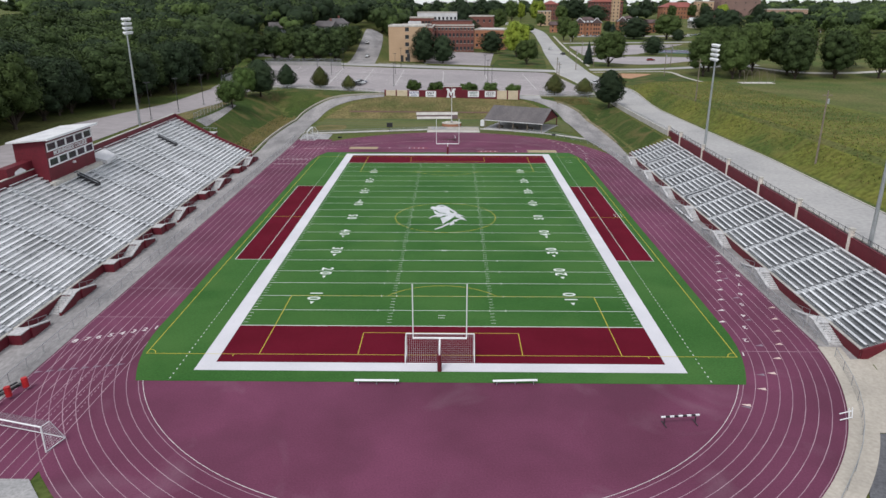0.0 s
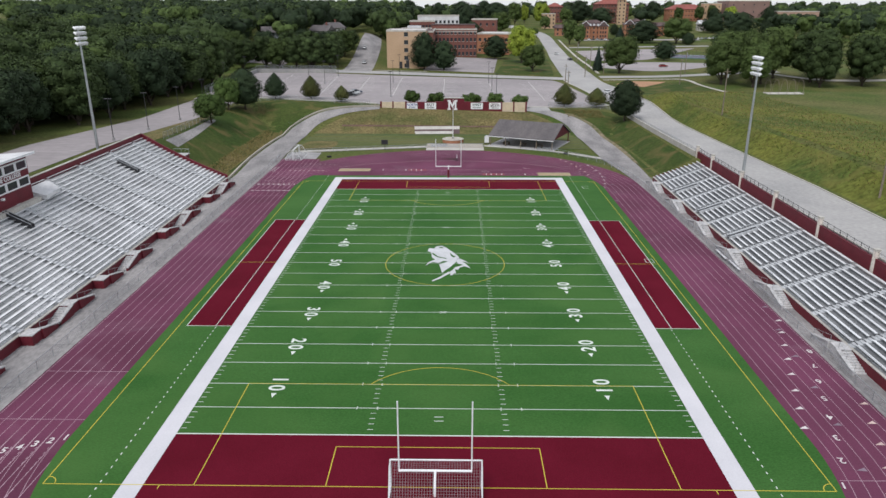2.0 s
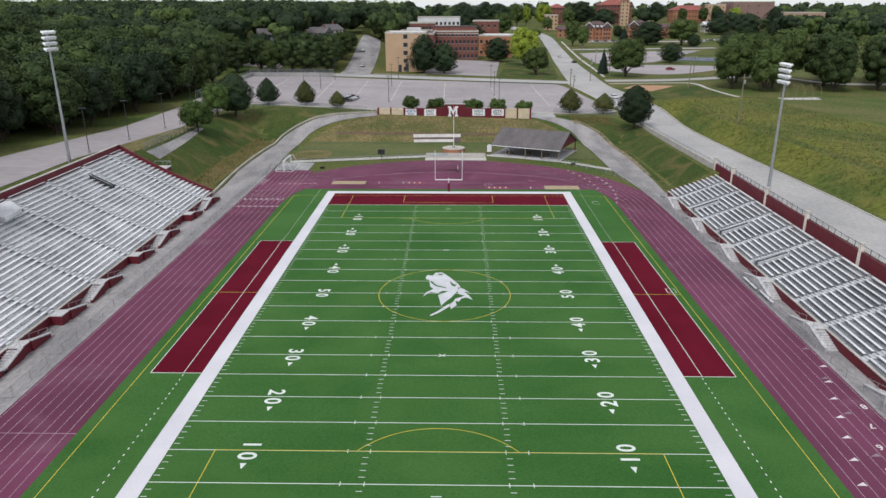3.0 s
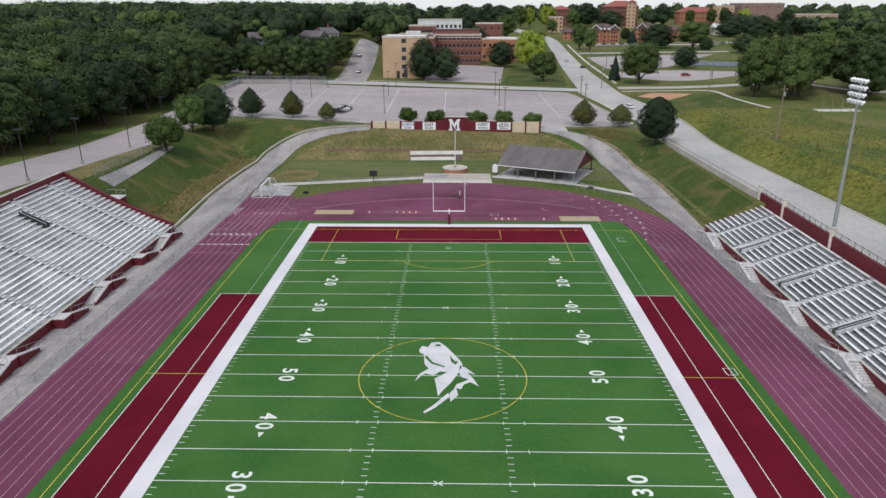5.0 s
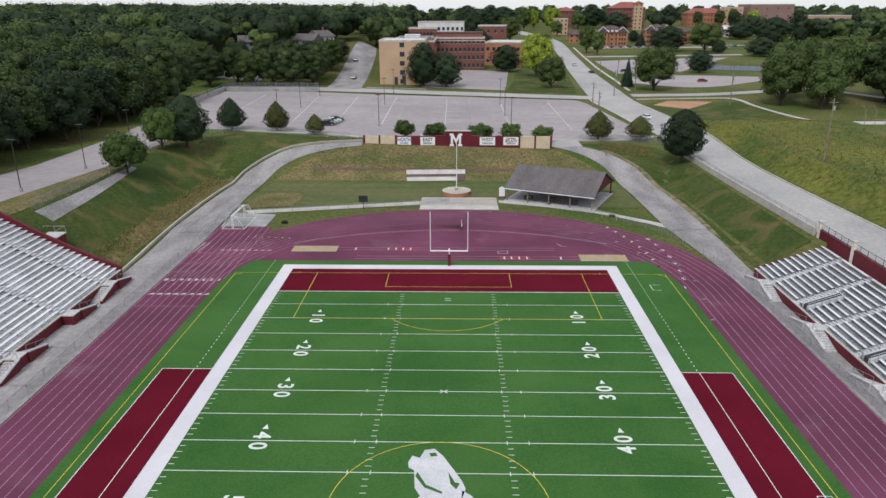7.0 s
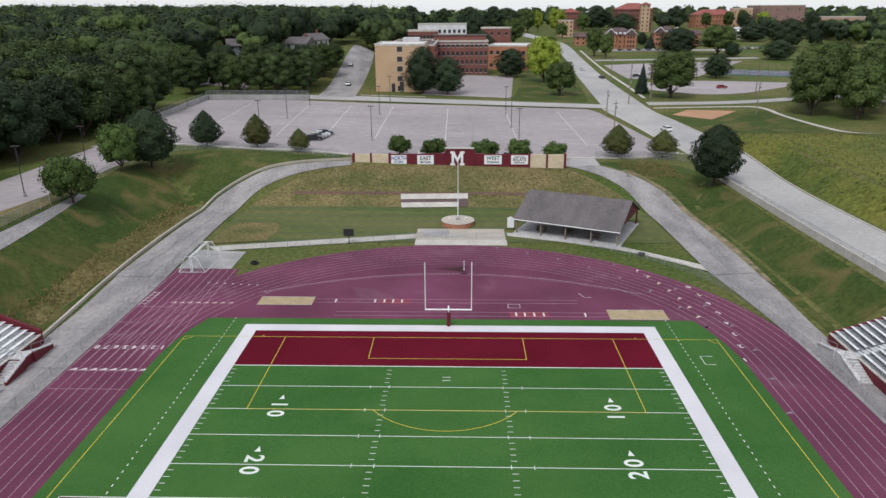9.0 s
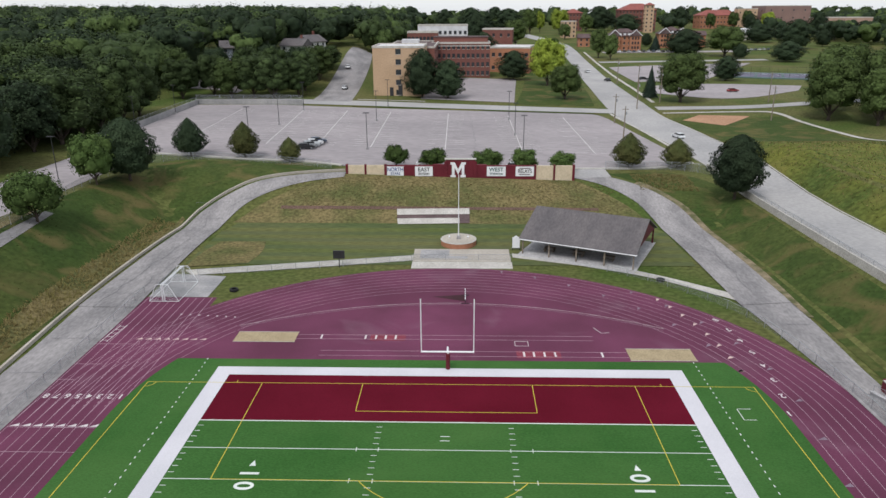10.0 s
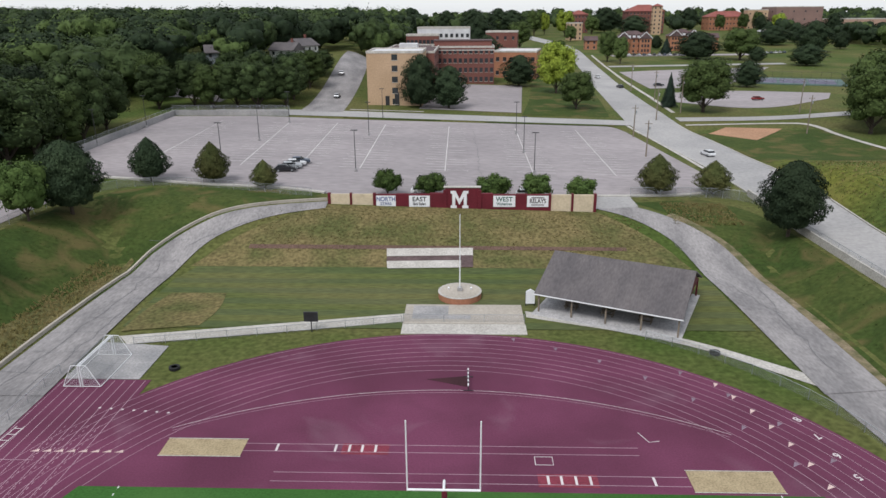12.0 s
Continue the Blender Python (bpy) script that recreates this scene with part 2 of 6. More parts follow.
def steps(y, *pairs):
    return float(np.interp(y, [p[0] for p in pairs], [p[1] for p in pairs]))


def height(x, y):
    """The lie of the land: a flat bowl, banks to both sides and behind, and higher ground all round."""
    left = steps(y, (60, 10.6), (95, 10.4), (150, 7.6), (195, 7.2), (240, 8), (300, 9), (400, 12), (600, 15), (1500, 17))
    right = steps(y, (40, 6), (80, 5.8), (177, 3.5), (270, 4.8), (300, 6.5), (340, 7.2), (400, 7.6), (480, 8.6), (560, 10.4), (650, 12.5), (800, 17), (1500, 24))
    outer = left + (right - left) * min(1.0, max(0.0, (x + 60) / 115))
    foot = 46 if y < 110 else 47.5
    k = max(smooth((-x - 50) / 19), smooth((x - foot) / 9), smooth((y - 163) / 24))
    if y < -30:
        k = max(k, smooth((-30 - y) / 30) * 0.3)
    z = outer * k
    if x > 68:
        z += 5.5 * smooth((x - 68) / 10) * smooth((240 - y) / 45)
    if y > 300 and x < -30:
        z += 9.5 * smooth((-x - 30) / 25) * smooth((y - 300) / 90) * smooth((900 - y) / 200)
    if x < -95:
        z += 5 * smooth((-95 - x) / 120)
    return z


def part(name, bm, material, parent=None, label=""):
    me = bpy.data.meshes.new(name)
    if isinstance(bm, tuple):
        me.from_pydata(bm[0], [], bm[1])
    else:
        bm.to_mesh(me)
        bm.free()
    me.materials.append(material)
    ob = new(name, me)
    if parent is not None:
        ob.parent = parent
    return tagged(ob, label)


def thing(name, label, category, at=(0, 0, 0), turn=0, group="", kind=""):
    ob = new(name)
    ob.empty_display_size = 0.3
    ob.matrix_basis = pose(*at, 0, 0, turn)
    return tagged(ob, label, category, group, kind)


def box(bm, x0, x1, y0, y1, z0, z1, m=None):
    v = [bm.verts.new((m @ Vector(p)) if m else p) for p in
         ((x0, y0, z0), (x1, y0, z0), (x1, y1, z0), (x0, y1, z0), (x0, y0, z1), (x1, y0, z1), (x1, y1, z1), (x0, y1, z1))]
    for f in ((3, 2, 1, 0), (4, 5, 6, 7), (0, 1, 5, 4), (1, 2, 6, 5), (2, 3, 7, 6), (3, 0, 4, 7)):
        bm.faces.new([v[i] for i in f])
    return bm


def boxes(*rows):
    bm = bmesh.new()
    for r in rows:
        box(bm, *r)
    return bm


def tube(bm, a, b, r0, r1=None, n=8):
    a, b = Vector(a), Vector(b)
    r1 = r0 if r1 is None else r1
    q = (b - a).to_track_quat("Z", "Y").to_matrix()
    rings = []
    for p, r in ((a, r0), (b, r1)):
        rings.append([bm.verts.new(p + q @ Vector((r * math.cos(i * math.tau / n), r * math.sin(i * math.tau / n), 0))) for i in range(n)])
    for i in range(n):
        bm.faces.new((rings[0][i], rings[0][(i + 1) % n], rings[1][(i + 1) % n], rings[1][i]))
    bm.faces.new(rings[0][::-1])
    bm.faces.new(rings[1])
    return bm


def tubes(*rows, n=8):
    bm = bmesh.new()
    for r in rows:
        tube(bm, *r, n=n)
    return bm


def prism(points, z0, z1, axis="z"):
    """A closed outline pushed from z0 to z1 along an axis."""
    order = {"z": lambda a, b, c: (a, b, c), "y": lambda a, b, c: (a, c, b), "x": lambda a, b, c: (c, a, b)}[axis]
    bm = bmesh.new()
    lo = [bm.verts.new(order(p[0], p[1], z0)) for p in points]
    hi = [bm.verts.new(order(p[0], p[1], z1)) for p in points]
    bm.faces.new(lo[::-1])
    bm.faces.new(hi)
    for i in range(len(points)):
        j = (i + 1) % len(points)
        bm.faces.new((lo[i], lo[j], hi[j], hi[i]))
    bmesh.ops.recalc_face_normals(bm, faces=bm.faces)
    return bm


def along(points, step):
    """Points at even steps along a polyline, its corners rounded a little."""
    p = [Vector((*a[:2], 0)) for a in points]
    for _ in range(2):
        q = [p[0]]
        for a, b in zip(p, p[1:]):
            q += [a.lerp(b, 0.25), a.lerp(b, 0.75)]
        p = q + [p[-1]]
    length = [0.0]
    for a, b in zip(p, p[1:]):
        length.append(length[-1] + (b - a).length)
    n = max(2, int(length[-1] / step) + 1)
    s = np.linspace(0, length[-1], n)
    return [(float(np.interp(v, length, [a.x for a in p])), float(np.interp(v, length, [a.y for a in p]))) for v in s]


def strip(left, right, lift=0.08, step=2.0, across=4):
    """A sheet between two lines, lying on the land."""
    n = max(len(along(left, step)), len(along(right, step)))

    def even(line):
        d = along(line, 0.25)
        return [d[int(round(i * (len(d) - 1) / (n - 1)))] for i in range(n)]
    a, b = even(left), even(right)
    verts, faces = [], []
    for (x0, y0), (x1, y1) in zip(a, b):
        for j in range(across + 1):
            k = j / across
            x, y = x0 + (x1 - x0) * k, y0 + (y1 - y0) * k
            verts.append((x, y, height(x, y) + lift))
    w = across + 1
    for i in range(n - 1):
        for j in range(across):
            faces.append((i * w + j, i * w + j + 1, (i + 1) * w + j + 1, (i + 1) * w + j))
    return verts, faces


def offset(line, d):
    """A line beside another, d metres to its right."""
    out = []
    for i, p in enumerate(line):
        a, b = line[max(0, i - 1)], line[min(len(line) - 1, i + 1)]
        t = Vector((b[0] - a[0], b[1] - a[1], 0)).normalized()
        out.append((p[0] + t.y * d, p[1] - t.x * d))
    return out


def ribbon(line, width, z=None, lift=0.1, close=False):
    """A flat painted line of that width."""
    line = list(line) + ([line[0]] if close else [])
    a, b = offset(line, width / 2), offset(line, -width / 2)
    verts = [(x, y, z if z is not None else height(x, y) + lift) for p in zip(a, b) for x, y in p]
    faces = [(2 * i, 2 * i + 2, 2 * i + 3, 2 * i + 1) for i in range(len(line) - 1)]
    return verts, faces


def joined(pieces):
    verts, faces = [], []
    for v, f in pieces:
        k = len(verts)
        verts += v
        faces += [tuple(i + k for i in g) for g in f]
    return verts, faces


def rect(x0, x1, y0, y1, z):
    return [(x0, y0, z), (x1, y0, z), (x1, y1, z), (x0, y1, z)], [(0, 1, 2, 3)]


def arc(cx, cy, r, a0, a1, n=48):
    return [(cx + r * math.cos(radians(a0 + (a1 - a0) * i / n)), cy + r * math.sin(radians(a0 + (a1 - a0) * i / n))) for i in range(n + 1)]


def lettering(name, text, size, material, m, parent=None, depth=0.0, label="", font_width=1.0):
    cu = bpy.data.curves.new(name, "FONT")
    cu.body, cu.size, cu.extrude = text, size, depth
    cu.align_x, cu.align_y, cu.offset = "CENTER", "CENTER", size * 0.02
    tmp = new(name + "_outline", cu)
    me = bpy.data.meshes.new_from_object(tmp)
    bpy.data.objects.remove(tmp)
    me.transform(m @ Matrix.Diagonal((font_width, 1, 1, 1)))
    me.materials.append(material)
    ob = new(name, me)
    if parent is not None:
        ob.parent = parent
    return tagged(ob, label)


# ---- the land ----
def spread(lo, hi, step, far_lo, far_hi):
    mid = list(np.arange(lo, hi + 0.01, step))
    out, d, v = [], step, hi
    while v < far_hi:
        d *= 1.25
        v += d
        out.append(v)
    back, d, v = [], step, lo
    while v > far_lo:
        d *= 1.25
        v -= d
        back.append(v)
    return back[::-1] + mid + out


gx, gy = spread(-100, 120, 2.0, -3500, 3500), spread(-60, 310, 2.0, -2500, 4000)
verts = []
for y in gy:
    for x in gx:
        flat = -55 < x < 50 and -32 < y < 172
        z = height(x, y) - (0.05 if flat else 0.0)
        if (-68.2 < x < -49.8 and -3 < y < 105) or (46.3 < x < 56.5 and 0 < y < 107):
            z = -0.3
        verts.append((x, y, z))
faces = [(j * len(gx) + i, j * len(gx) + i + 1, (j + 1) * len(gx) + i + 1, (j + 1) * len(gx) + i) for j in range(len(gy) - 1) for i in range(len(gx) - 1)]
ground = tagged(part("ground", (verts, faces), M_GRASS), "rolling ground of rough green and dry grass", "ground", kind="structure")
for p in ground.data.polygons:
    p.use_smooth = True


def sheet(name, left, right, material, label, category, lift=0.10, step=2.0, across=4):
    return tagged(part(name, strip(left, right, lift, step, across), material), label, category, kind="structure")


# grass areas with a look of their own
M_LAWN_2 = mat("mown_grass_dark", (0.058, 0.082, 0.026), (0.088, 0.097, 0.038), 0.10, 2.5, 0.95, bump=0.4, stretch=(0.25, 1, 1))
for i in range(12):
    y = 145.5 + i * 1.95
    sheet("lawn", [(-43 + max(0, y - 163) * 0.5, y), (38.5 - max(0, y - 163) * 0.5, y)], [(-43 + max(0, y - 161) * 0.5, y + 1.95), (38.5 - max(0, y - 161) * 0.5, y + 1.95)], M_LAWN if i % 2 else M_LAWN_2, "mown lawn band behind the track", "lawn", 0.03, 2.0, 2)
sheet("dry_patch", [(-42.5, 144), (-42.5, 150), (-41, 157)], [(-33, 146), (-32, 151), (-33, 157)], M_DRY, "tan dried-out patch in the lawn", "grass", 0.08, 1.5, 4)
sheet("tall_dry_grass", [(-52.2, 110), (-52.4, 150), (-51.6, 168)], [(-54.5, 110), (-56.5, 135), (-55, 150), (-52.4, 169)], M_DRY, "tall golden grass along the lane wall", "grass", 0.10, 1.5, 4)
sheet("bank_behind_lawn", [(-42, 167), (-37, 175), (-23, 184.5)], [(37, 167), (34, 175), (25, 185)], M_DRY, "rough dry grass bank below the banner wall", "grass", 0.05, 1.5, 24)
sheet("west_bank", [(-51.5, 107), (-52, 160), (-46, 177), (-34, 186), (-25, 189)], [(-69.5, 107), (-70, 160), (-66, 190), (-50, 194), (-26, 193)], M_SLOPE, "grass bank between stand, lane and parking", "grass", 0.05, 2.0, 10)
sheet("east_bank", [(47.5, 110), (47.5, 150), (46.5, 166), (41, 182), (33, 192)], [(55, 110), (55.5, 150), (56, 170), (55, 188), (47, 196)], M_SLOPE, "grass bank between lane and road fence", "grass", 0.05, 2.0, 6)
sheet("meadow", [(69, -40), (69, 150), (71, 210), (73, 228)], [(112, -40), (108, 150), (100, 200), (82, 232)], M_MEADOW, "unmown yellow-green meadow bank beside the road", "grass", 0.06, 3.0, 14)
sheet("outfield", [(73, 226), (68, 268)], [(108, 230), (110, 275)], M_SLOPE, "short green outfield grass", "grass", 0.07, 3.0, 14)

# running track
CY0, CY1, R0, LANE = 8.9, 100.8, 33.8, 1.14
R8 = R0 + 8 * LANE


def oval(r, n=48):
    return arc(0, CY0, r, 180, 360, n) + arc(0, CY1, r, 0, 180, n)


def filled(points, z):
    return [(x, y, z) for x, y in points], [tuple(range(len(points)))]


def fan(points, z, centre=(0, 54.8)):
    v = [(*centre, z)] + [(x, y, z) for x, y in points]
    n = len(points)
    return v, [(0, i + 1, (i + 1) % n + 1) for i in range(n)]


track = tagged(part("running_track", fan(oval(R8 + 0.4), 0.0), M_TRACK), "maroon all-weather running track with white lanes", "track", kind="structure")
part("chute", joined([rect(-R8 - 0.4, -R0 + 0.6, CY1 - 30, 131.8, 0.004), rect(-R8 - 0.4, -R0 + 0.6, -21, CY0 + 30, 0.004)]), M_TRACK, track)
for k in range(9):
    part("lane_line", ribbon(oval(R0 + k * LANE), 0.055, 0.010, close=True), M_TRACK_LINE, track)
for k in range(9):
    x = -R0 - k * LANE
    part("chute_line", joined([ribbon([(x, CY1), (x, 131.6)], 0.07, 0.014), ribbon([(x, CY0), (x, -20.5)], 0.07, 0.014)]), M_TRACK_LINE, track)
# dashed guides from the chute into the curve
dash = []
for k in range(4):
    for i in range(28):
        x, y = -R0 + 0.35 - (k + 1.5) * LANE, CY1 + 2 + i * 0.72
        dash.append(ribbon([(x + (y - CY1) * 0.035, y), (x + (y + 0.36 - CY1) * 0.035, y + 0.36)], 0.06, 0.016))
        y = CY0 - 2 - i * 0.72
        dash.append(ribbon([(x + (CY0 - y) * 0.035, y), (x + (CY0 - y) * 0.035, y - 0.36)], 0.06, 0.016))
part("dashed_guide", joined(dash), M_TRACK_LINE, track)
# inner kerb lines of the two ends
part("kerb_line", ribbon(arc(0, CY0, R0 - 0.45, 201, 339), 0.055, 0.012), M_TRACK_WHITE, track)
flat_arc = arc(0, 79, 51.2, 58, 122, 60)
part("kerb_line", ribbon(flat_arc, 0.06, 0.012), M_TRACK_WHITE, track)
part("kerb_line", ribbon(arc(0, 79, 50.7, 58, 122, 60), 0.05, 0.012), M_TRACK_LINE, track)


def on_track(lane, s, east=True):
    """A place in the middle of a lane, s metres north of the south curve's start along the east side."""
    r = R0 + (lane - 0.5) * LANE
    sign = 1 if east else -1
    if s < 0:
        a = s / r
        return sign * r * math.cos(a), CY0 + r * math.sin(a), math.degrees(a)
    if s > CY1 - CY0:
        a = (s - (CY1 - CY0)) / r
        return sign * r * math.cos(a), CY1 + r * math.sin(a), math.degrees(a)
    return sign * r, CY0 + s, 0.0


def triangle(x, y, turn, size=0.95):
    c, s = math.cos(radians(turn)), math.sin(radians(turn))
    pts = [(-0.5 * size, -0.22 * size), (0.5 * size, -0.22 * size), (0.35 * size, 0.3 * size)]
    return [(x + c * a - s * b, y + s * a + c * b, 0.018) for a, b in pts], [(0, 1, 2)]


for lane in range(1, 9):
    for s, material in ((-20.9 + lane * 3.42, M_PEACH), (-1.3 + lane * 3.4, M_TRACK_WHITE), (-24.7 + lane * 6.85, M_BLUE_MARK), (99.4 + lane * 3.43, M_PEACH), (96.0 + lane * 6.85, M_BLUE_MARK), (76.0 + lane * 6.85, M_BLUE_MARK)):
        x, y, a = on_track(lane, s)
        part("lane_mark", triangle(x, y, a), material, track)
    for s, text_turn in ((-9.7 + lane * 3.41, 0), (90.6 + lane * 3.42, 0)):
        x, y, a = on_track(lane, s)
        lettering("lane_number", str(lane), 1.15, M_TRACK_WHITE, pose(x, y, 0.018, 0, 0, a + 180), track)
    x = -R0 - (lane - 0.5) * LANE
    lettering("lane_number", str(lane), 1.2, M_TRACK_WHITE, pose(x, 8.9 - 0.52 * lane, 0.018, 0, 0, 0), track)
    lettering("lane_number", str(lane), 1.2, M_TRACK_WHITE, pose(x, 104.9, 0.018, 0, 0, 180), track)
    part("lane_mark", triangle(x, 99.4, 0), M_TRACK_WHITE, track)
    part("lane_mark", triangle(x + 3.9, 118.5, 0, 0.85), M_PEACH, track)
    part("lane_mark", triangle(x - 0.2, -0.5 - 0.25 * lane, 180, 0.9), M_BLUE_MARK, track)
part("start_line", joined([rect(-R8, -R0, 99.0, 99.07, 0.014), rect(-R8, -R0, 11.3, 11.37, 0.014), rect(-R8, -R0, 20.6, 20.67, 0.014), rect(-R8 - 0.2, -R0 - 4, 117, 117.07, 0.016),
                           rect(-R8, -R0, 95.0, 95.06, 0.014), rect(R0, R8, 3.2, 3.27, 0.014)]), M_TRACK_LINE, track)

part("lane_dot", joined([rect(-36.2 + i * 1.25, -35.95 + i * 1.25, 125.8 - i * 0.13, 126.05 - i * 0.13, 0.018) for i in range(7)]), M_TRACK_WHITE, track)
part("ladder_mark", joined([ribbon([(-43.0, 117.6), (-42.6, 122.4)], 0.09, 0.02), ribbon([(-42.2, 117.6), (-41.8, 122.4)], 0.09, 0.02)] + [ribbon([(-43.0 + i * 0.1, 118 + i), (-42.1 + i * 0.1, 118 + i)], 0.09, 0.022) for i in range(5)]), M_TRACK_WHITE, track)
part("ladder_mark", joined([ribbon([(-43.2, 108.3), (-41.2, 108.3)], 0.07, 0.02), ribbon([(-43.2, 111.9), (-39.8, 111.9)], 0.07, 0.02)]), M_TRACK_LINE, track)
# runways, boards and pits in the north end
part("runway_line", joined([rect(-19, 17.7, 120.0, 120.07, 0.012), rect(-19, 17.6, 118.85, 118.92, 0.012), rect(-15.3, 21, 115.75, 115.82, 0.012), rect(-15.3, 21, 114.5, 114.57, 0.012)]), M_TRACK_LINE, track)
for x in (-15.9, -10.4, -9.1, -7.9, -6.65):
    part("takeoff_board", rect(x - 0.11, x + 0.11, 118.92, 120.0, 0.016), M_TRACK_WHITE, track)
for x in (8.9, 10.05, 11.3, 12.55, 18.05):
    part("takeoff_board", rect(x - 0.11, x + 0.11, 114.57, 115.75, 0.016), M_TRACK_WHITE, track)
part("board_patch", joined([rect(-9.8, -5.4, 118.5, 120.2, 0.010), rect(8.0, 13.2, 114.2, 116.0, 0.010)]), M_RED_MARK, track)
for x0, x1, y0, y1 in ((-26.6, -19.0, 118.0, 120.65), (21.1, 28.7, 113.85, 116.7)):
    pit = thing("sand_pit", "shallow long jump pit filled with tan sand", "sand pit", (x0, y0, 0), group="sand pits")
    part("sand", rect(0, x1 - x0, 0, y1 - y0, 0.03), M_SAND, pit)
    part("rim", joined([ribbon([(-0.06, -0.06), (x1 - x0 + 0.06, -0.06)], 0.1, 0.035), ribbon([(-0.06, y1 - y0 + 0.06), (x1 - x0 + 0.06, y1 - y0 + 0.06)], 0.1, 0.035)]), M_KERB, pit)
part("box_mark", joined([ribbon([(8.0, 117.3), (9.6, 117.3), (9.6, 118.5), (8.0, 118.5)], 0.09, 0.014, close=True), ribbon([(18.3, 122.6), (19.0, 121.0), (20.0, 121.2)], 0.09, 0.014)]), M_TRACK_WHITE, track)

# ---- the turf field ----
HALF, END = 24.384, 109.728
YARD = 0.9144
TY0, TY1 = -4.05, 113.45


def turf_edge():
    r = R0 + 0.25
    a0 = math.degrees(math.asin((TY0 - CY0) / r))
    a1 = math.degrees(math.asin((TY1 - CY1) / r))
    return arc(0, CY0, r, a0, 0, 10) + arc(0, CY1, r, 0, a1, 10) + arc(0, CY1, r, 180 - a1, 180, 10) + arc(0, CY0, r, 180, 180 - a0, 10)


field = tagged(part("turf_field", prism(turf_edge(), -0.02, 0.03), M_TURF), "green artificial turf football field with maroon end zones", "sports field", kind="structure")
Z = 0.034
for y0, y1 in ((0, 10 * YARD), (END - 10 * YARD, END)):
    part("end_zone", rect(-HALF, HALF, y0, y1, Z), M_RED_TURF, field, "maroon turf end zone")
for s in (-1, 1):
    part("sideline_box", rect(min(s * 26.2, s * 31.8), max(s * 26.2, s * 31.8), 32.2, 77.6, Z), M_RED_TURF, field, "maroon turf team area")
    part("team_line", joined([rect(min(s * 31.8, s * 31.89), max(s * 31.8, s * 31.89), 32.1, 77.7, Z + 0.004), rect(min(s * 28.17, s * 28.245), max(s * 28.17, s * 28.245), 32.2, 77.6, Z + 0.004),
                              rect(min(s * 26.2, s * 31.9), max(s * 26.2, s * 31.9), 32.1, 32.2, Z + 0.004), rect(min(s * 26.2, s * 31.9), max(s * 26.2, s * 31.9), 77.6, 77.7, Z + 0.004)]), M_LINE, field)
B = 1.83
part("border", joined([rect(-HALF - B, HALF + B, -B, 0, Z + 0.004), rect(-HALF - B, HALF + B, END, END + B, Z + 0.004), rect(-HALF - B, -HALF, 0, END, Z + 0.004), rect(HALF, HALF + B, 0, END, Z + 0.004)]), M_WHITE_TURF, field, "broad white turf border")
for k in range(21):
    y = (10 + 5 * k) * YARD
    wide = 0.09 if 0 < k < 20 else 0.15
    part("yard_line", rect(-HALF, HALF, y - wide / 2, y + wide / 2, Z + 0.004), M_LINE, field)
ticks = []
for n in range(11, 110):
    y = n * YARD
    if n % 5:
        for x in (-HALF + 0.12, -6.70, 6.10, HALF - 0.72):
            ticks.append(rect(x, x + 0.55, y - 0.035, y + 0.035, Z + 0.004))
    else:
        for x in (-8.13, -6.1, 6.1, 8.13):
            ticks.append(rect(x - 0.035, x + 0.035, y - 0.3, y + 0.3, Z + 0.008))
for y in (13 * YARD, 107 * YARD):
    for d in (-0.35, 0.35):
        ticks.append(rect(-0.45, 0.45, y + d - 0.05, y + d + 0.05, Z + 0.004))
for y in (45 * YARD - 4.57, 75 * YARD + 4.57):
    ticks.append(ribbon([(-0.4, y - 0.3), (0.4, y + 0.3)], 0.1, Z + 0.008))
    ticks.append(ribbon([(-0.4, y + 0.3), (0.4, y - 0.3)], 0.1, Z + 0.008))
tagged(part("hash_marks", joined(ticks), M_LINE, field), kind="stuff")
for k in range(1, 10):
    y = (10 + 10 * k) * YARD
    text = str(10 * min(k, 10 - k))
    for s in (-1, 1):
        for i, ch in enumerate(text):
            d = (0.85 if i == 0 else -0.85) * (1 if s < 0 else -1)
            lettering("yard_number", ch, 2.35, M_LINE, pose(s * 17.1, y + d, Z + 0.006, 0, 0, -90 if s < 0 else 90), field, font_width=0.95)
        if k != 5:
            e = -1 if k < 5 else 1
            part("arrow", ([(s * 16.75, y + e * 1.9, Z + 0.006), (s * 17.35, y + e * 1.9, Z + 0.006), (s * 17.05, y + e * 2.75, Z + 0.006)], [(0, 1, 2) if s * e > 0 else (0, 2, 1)]), M_LINE, field)
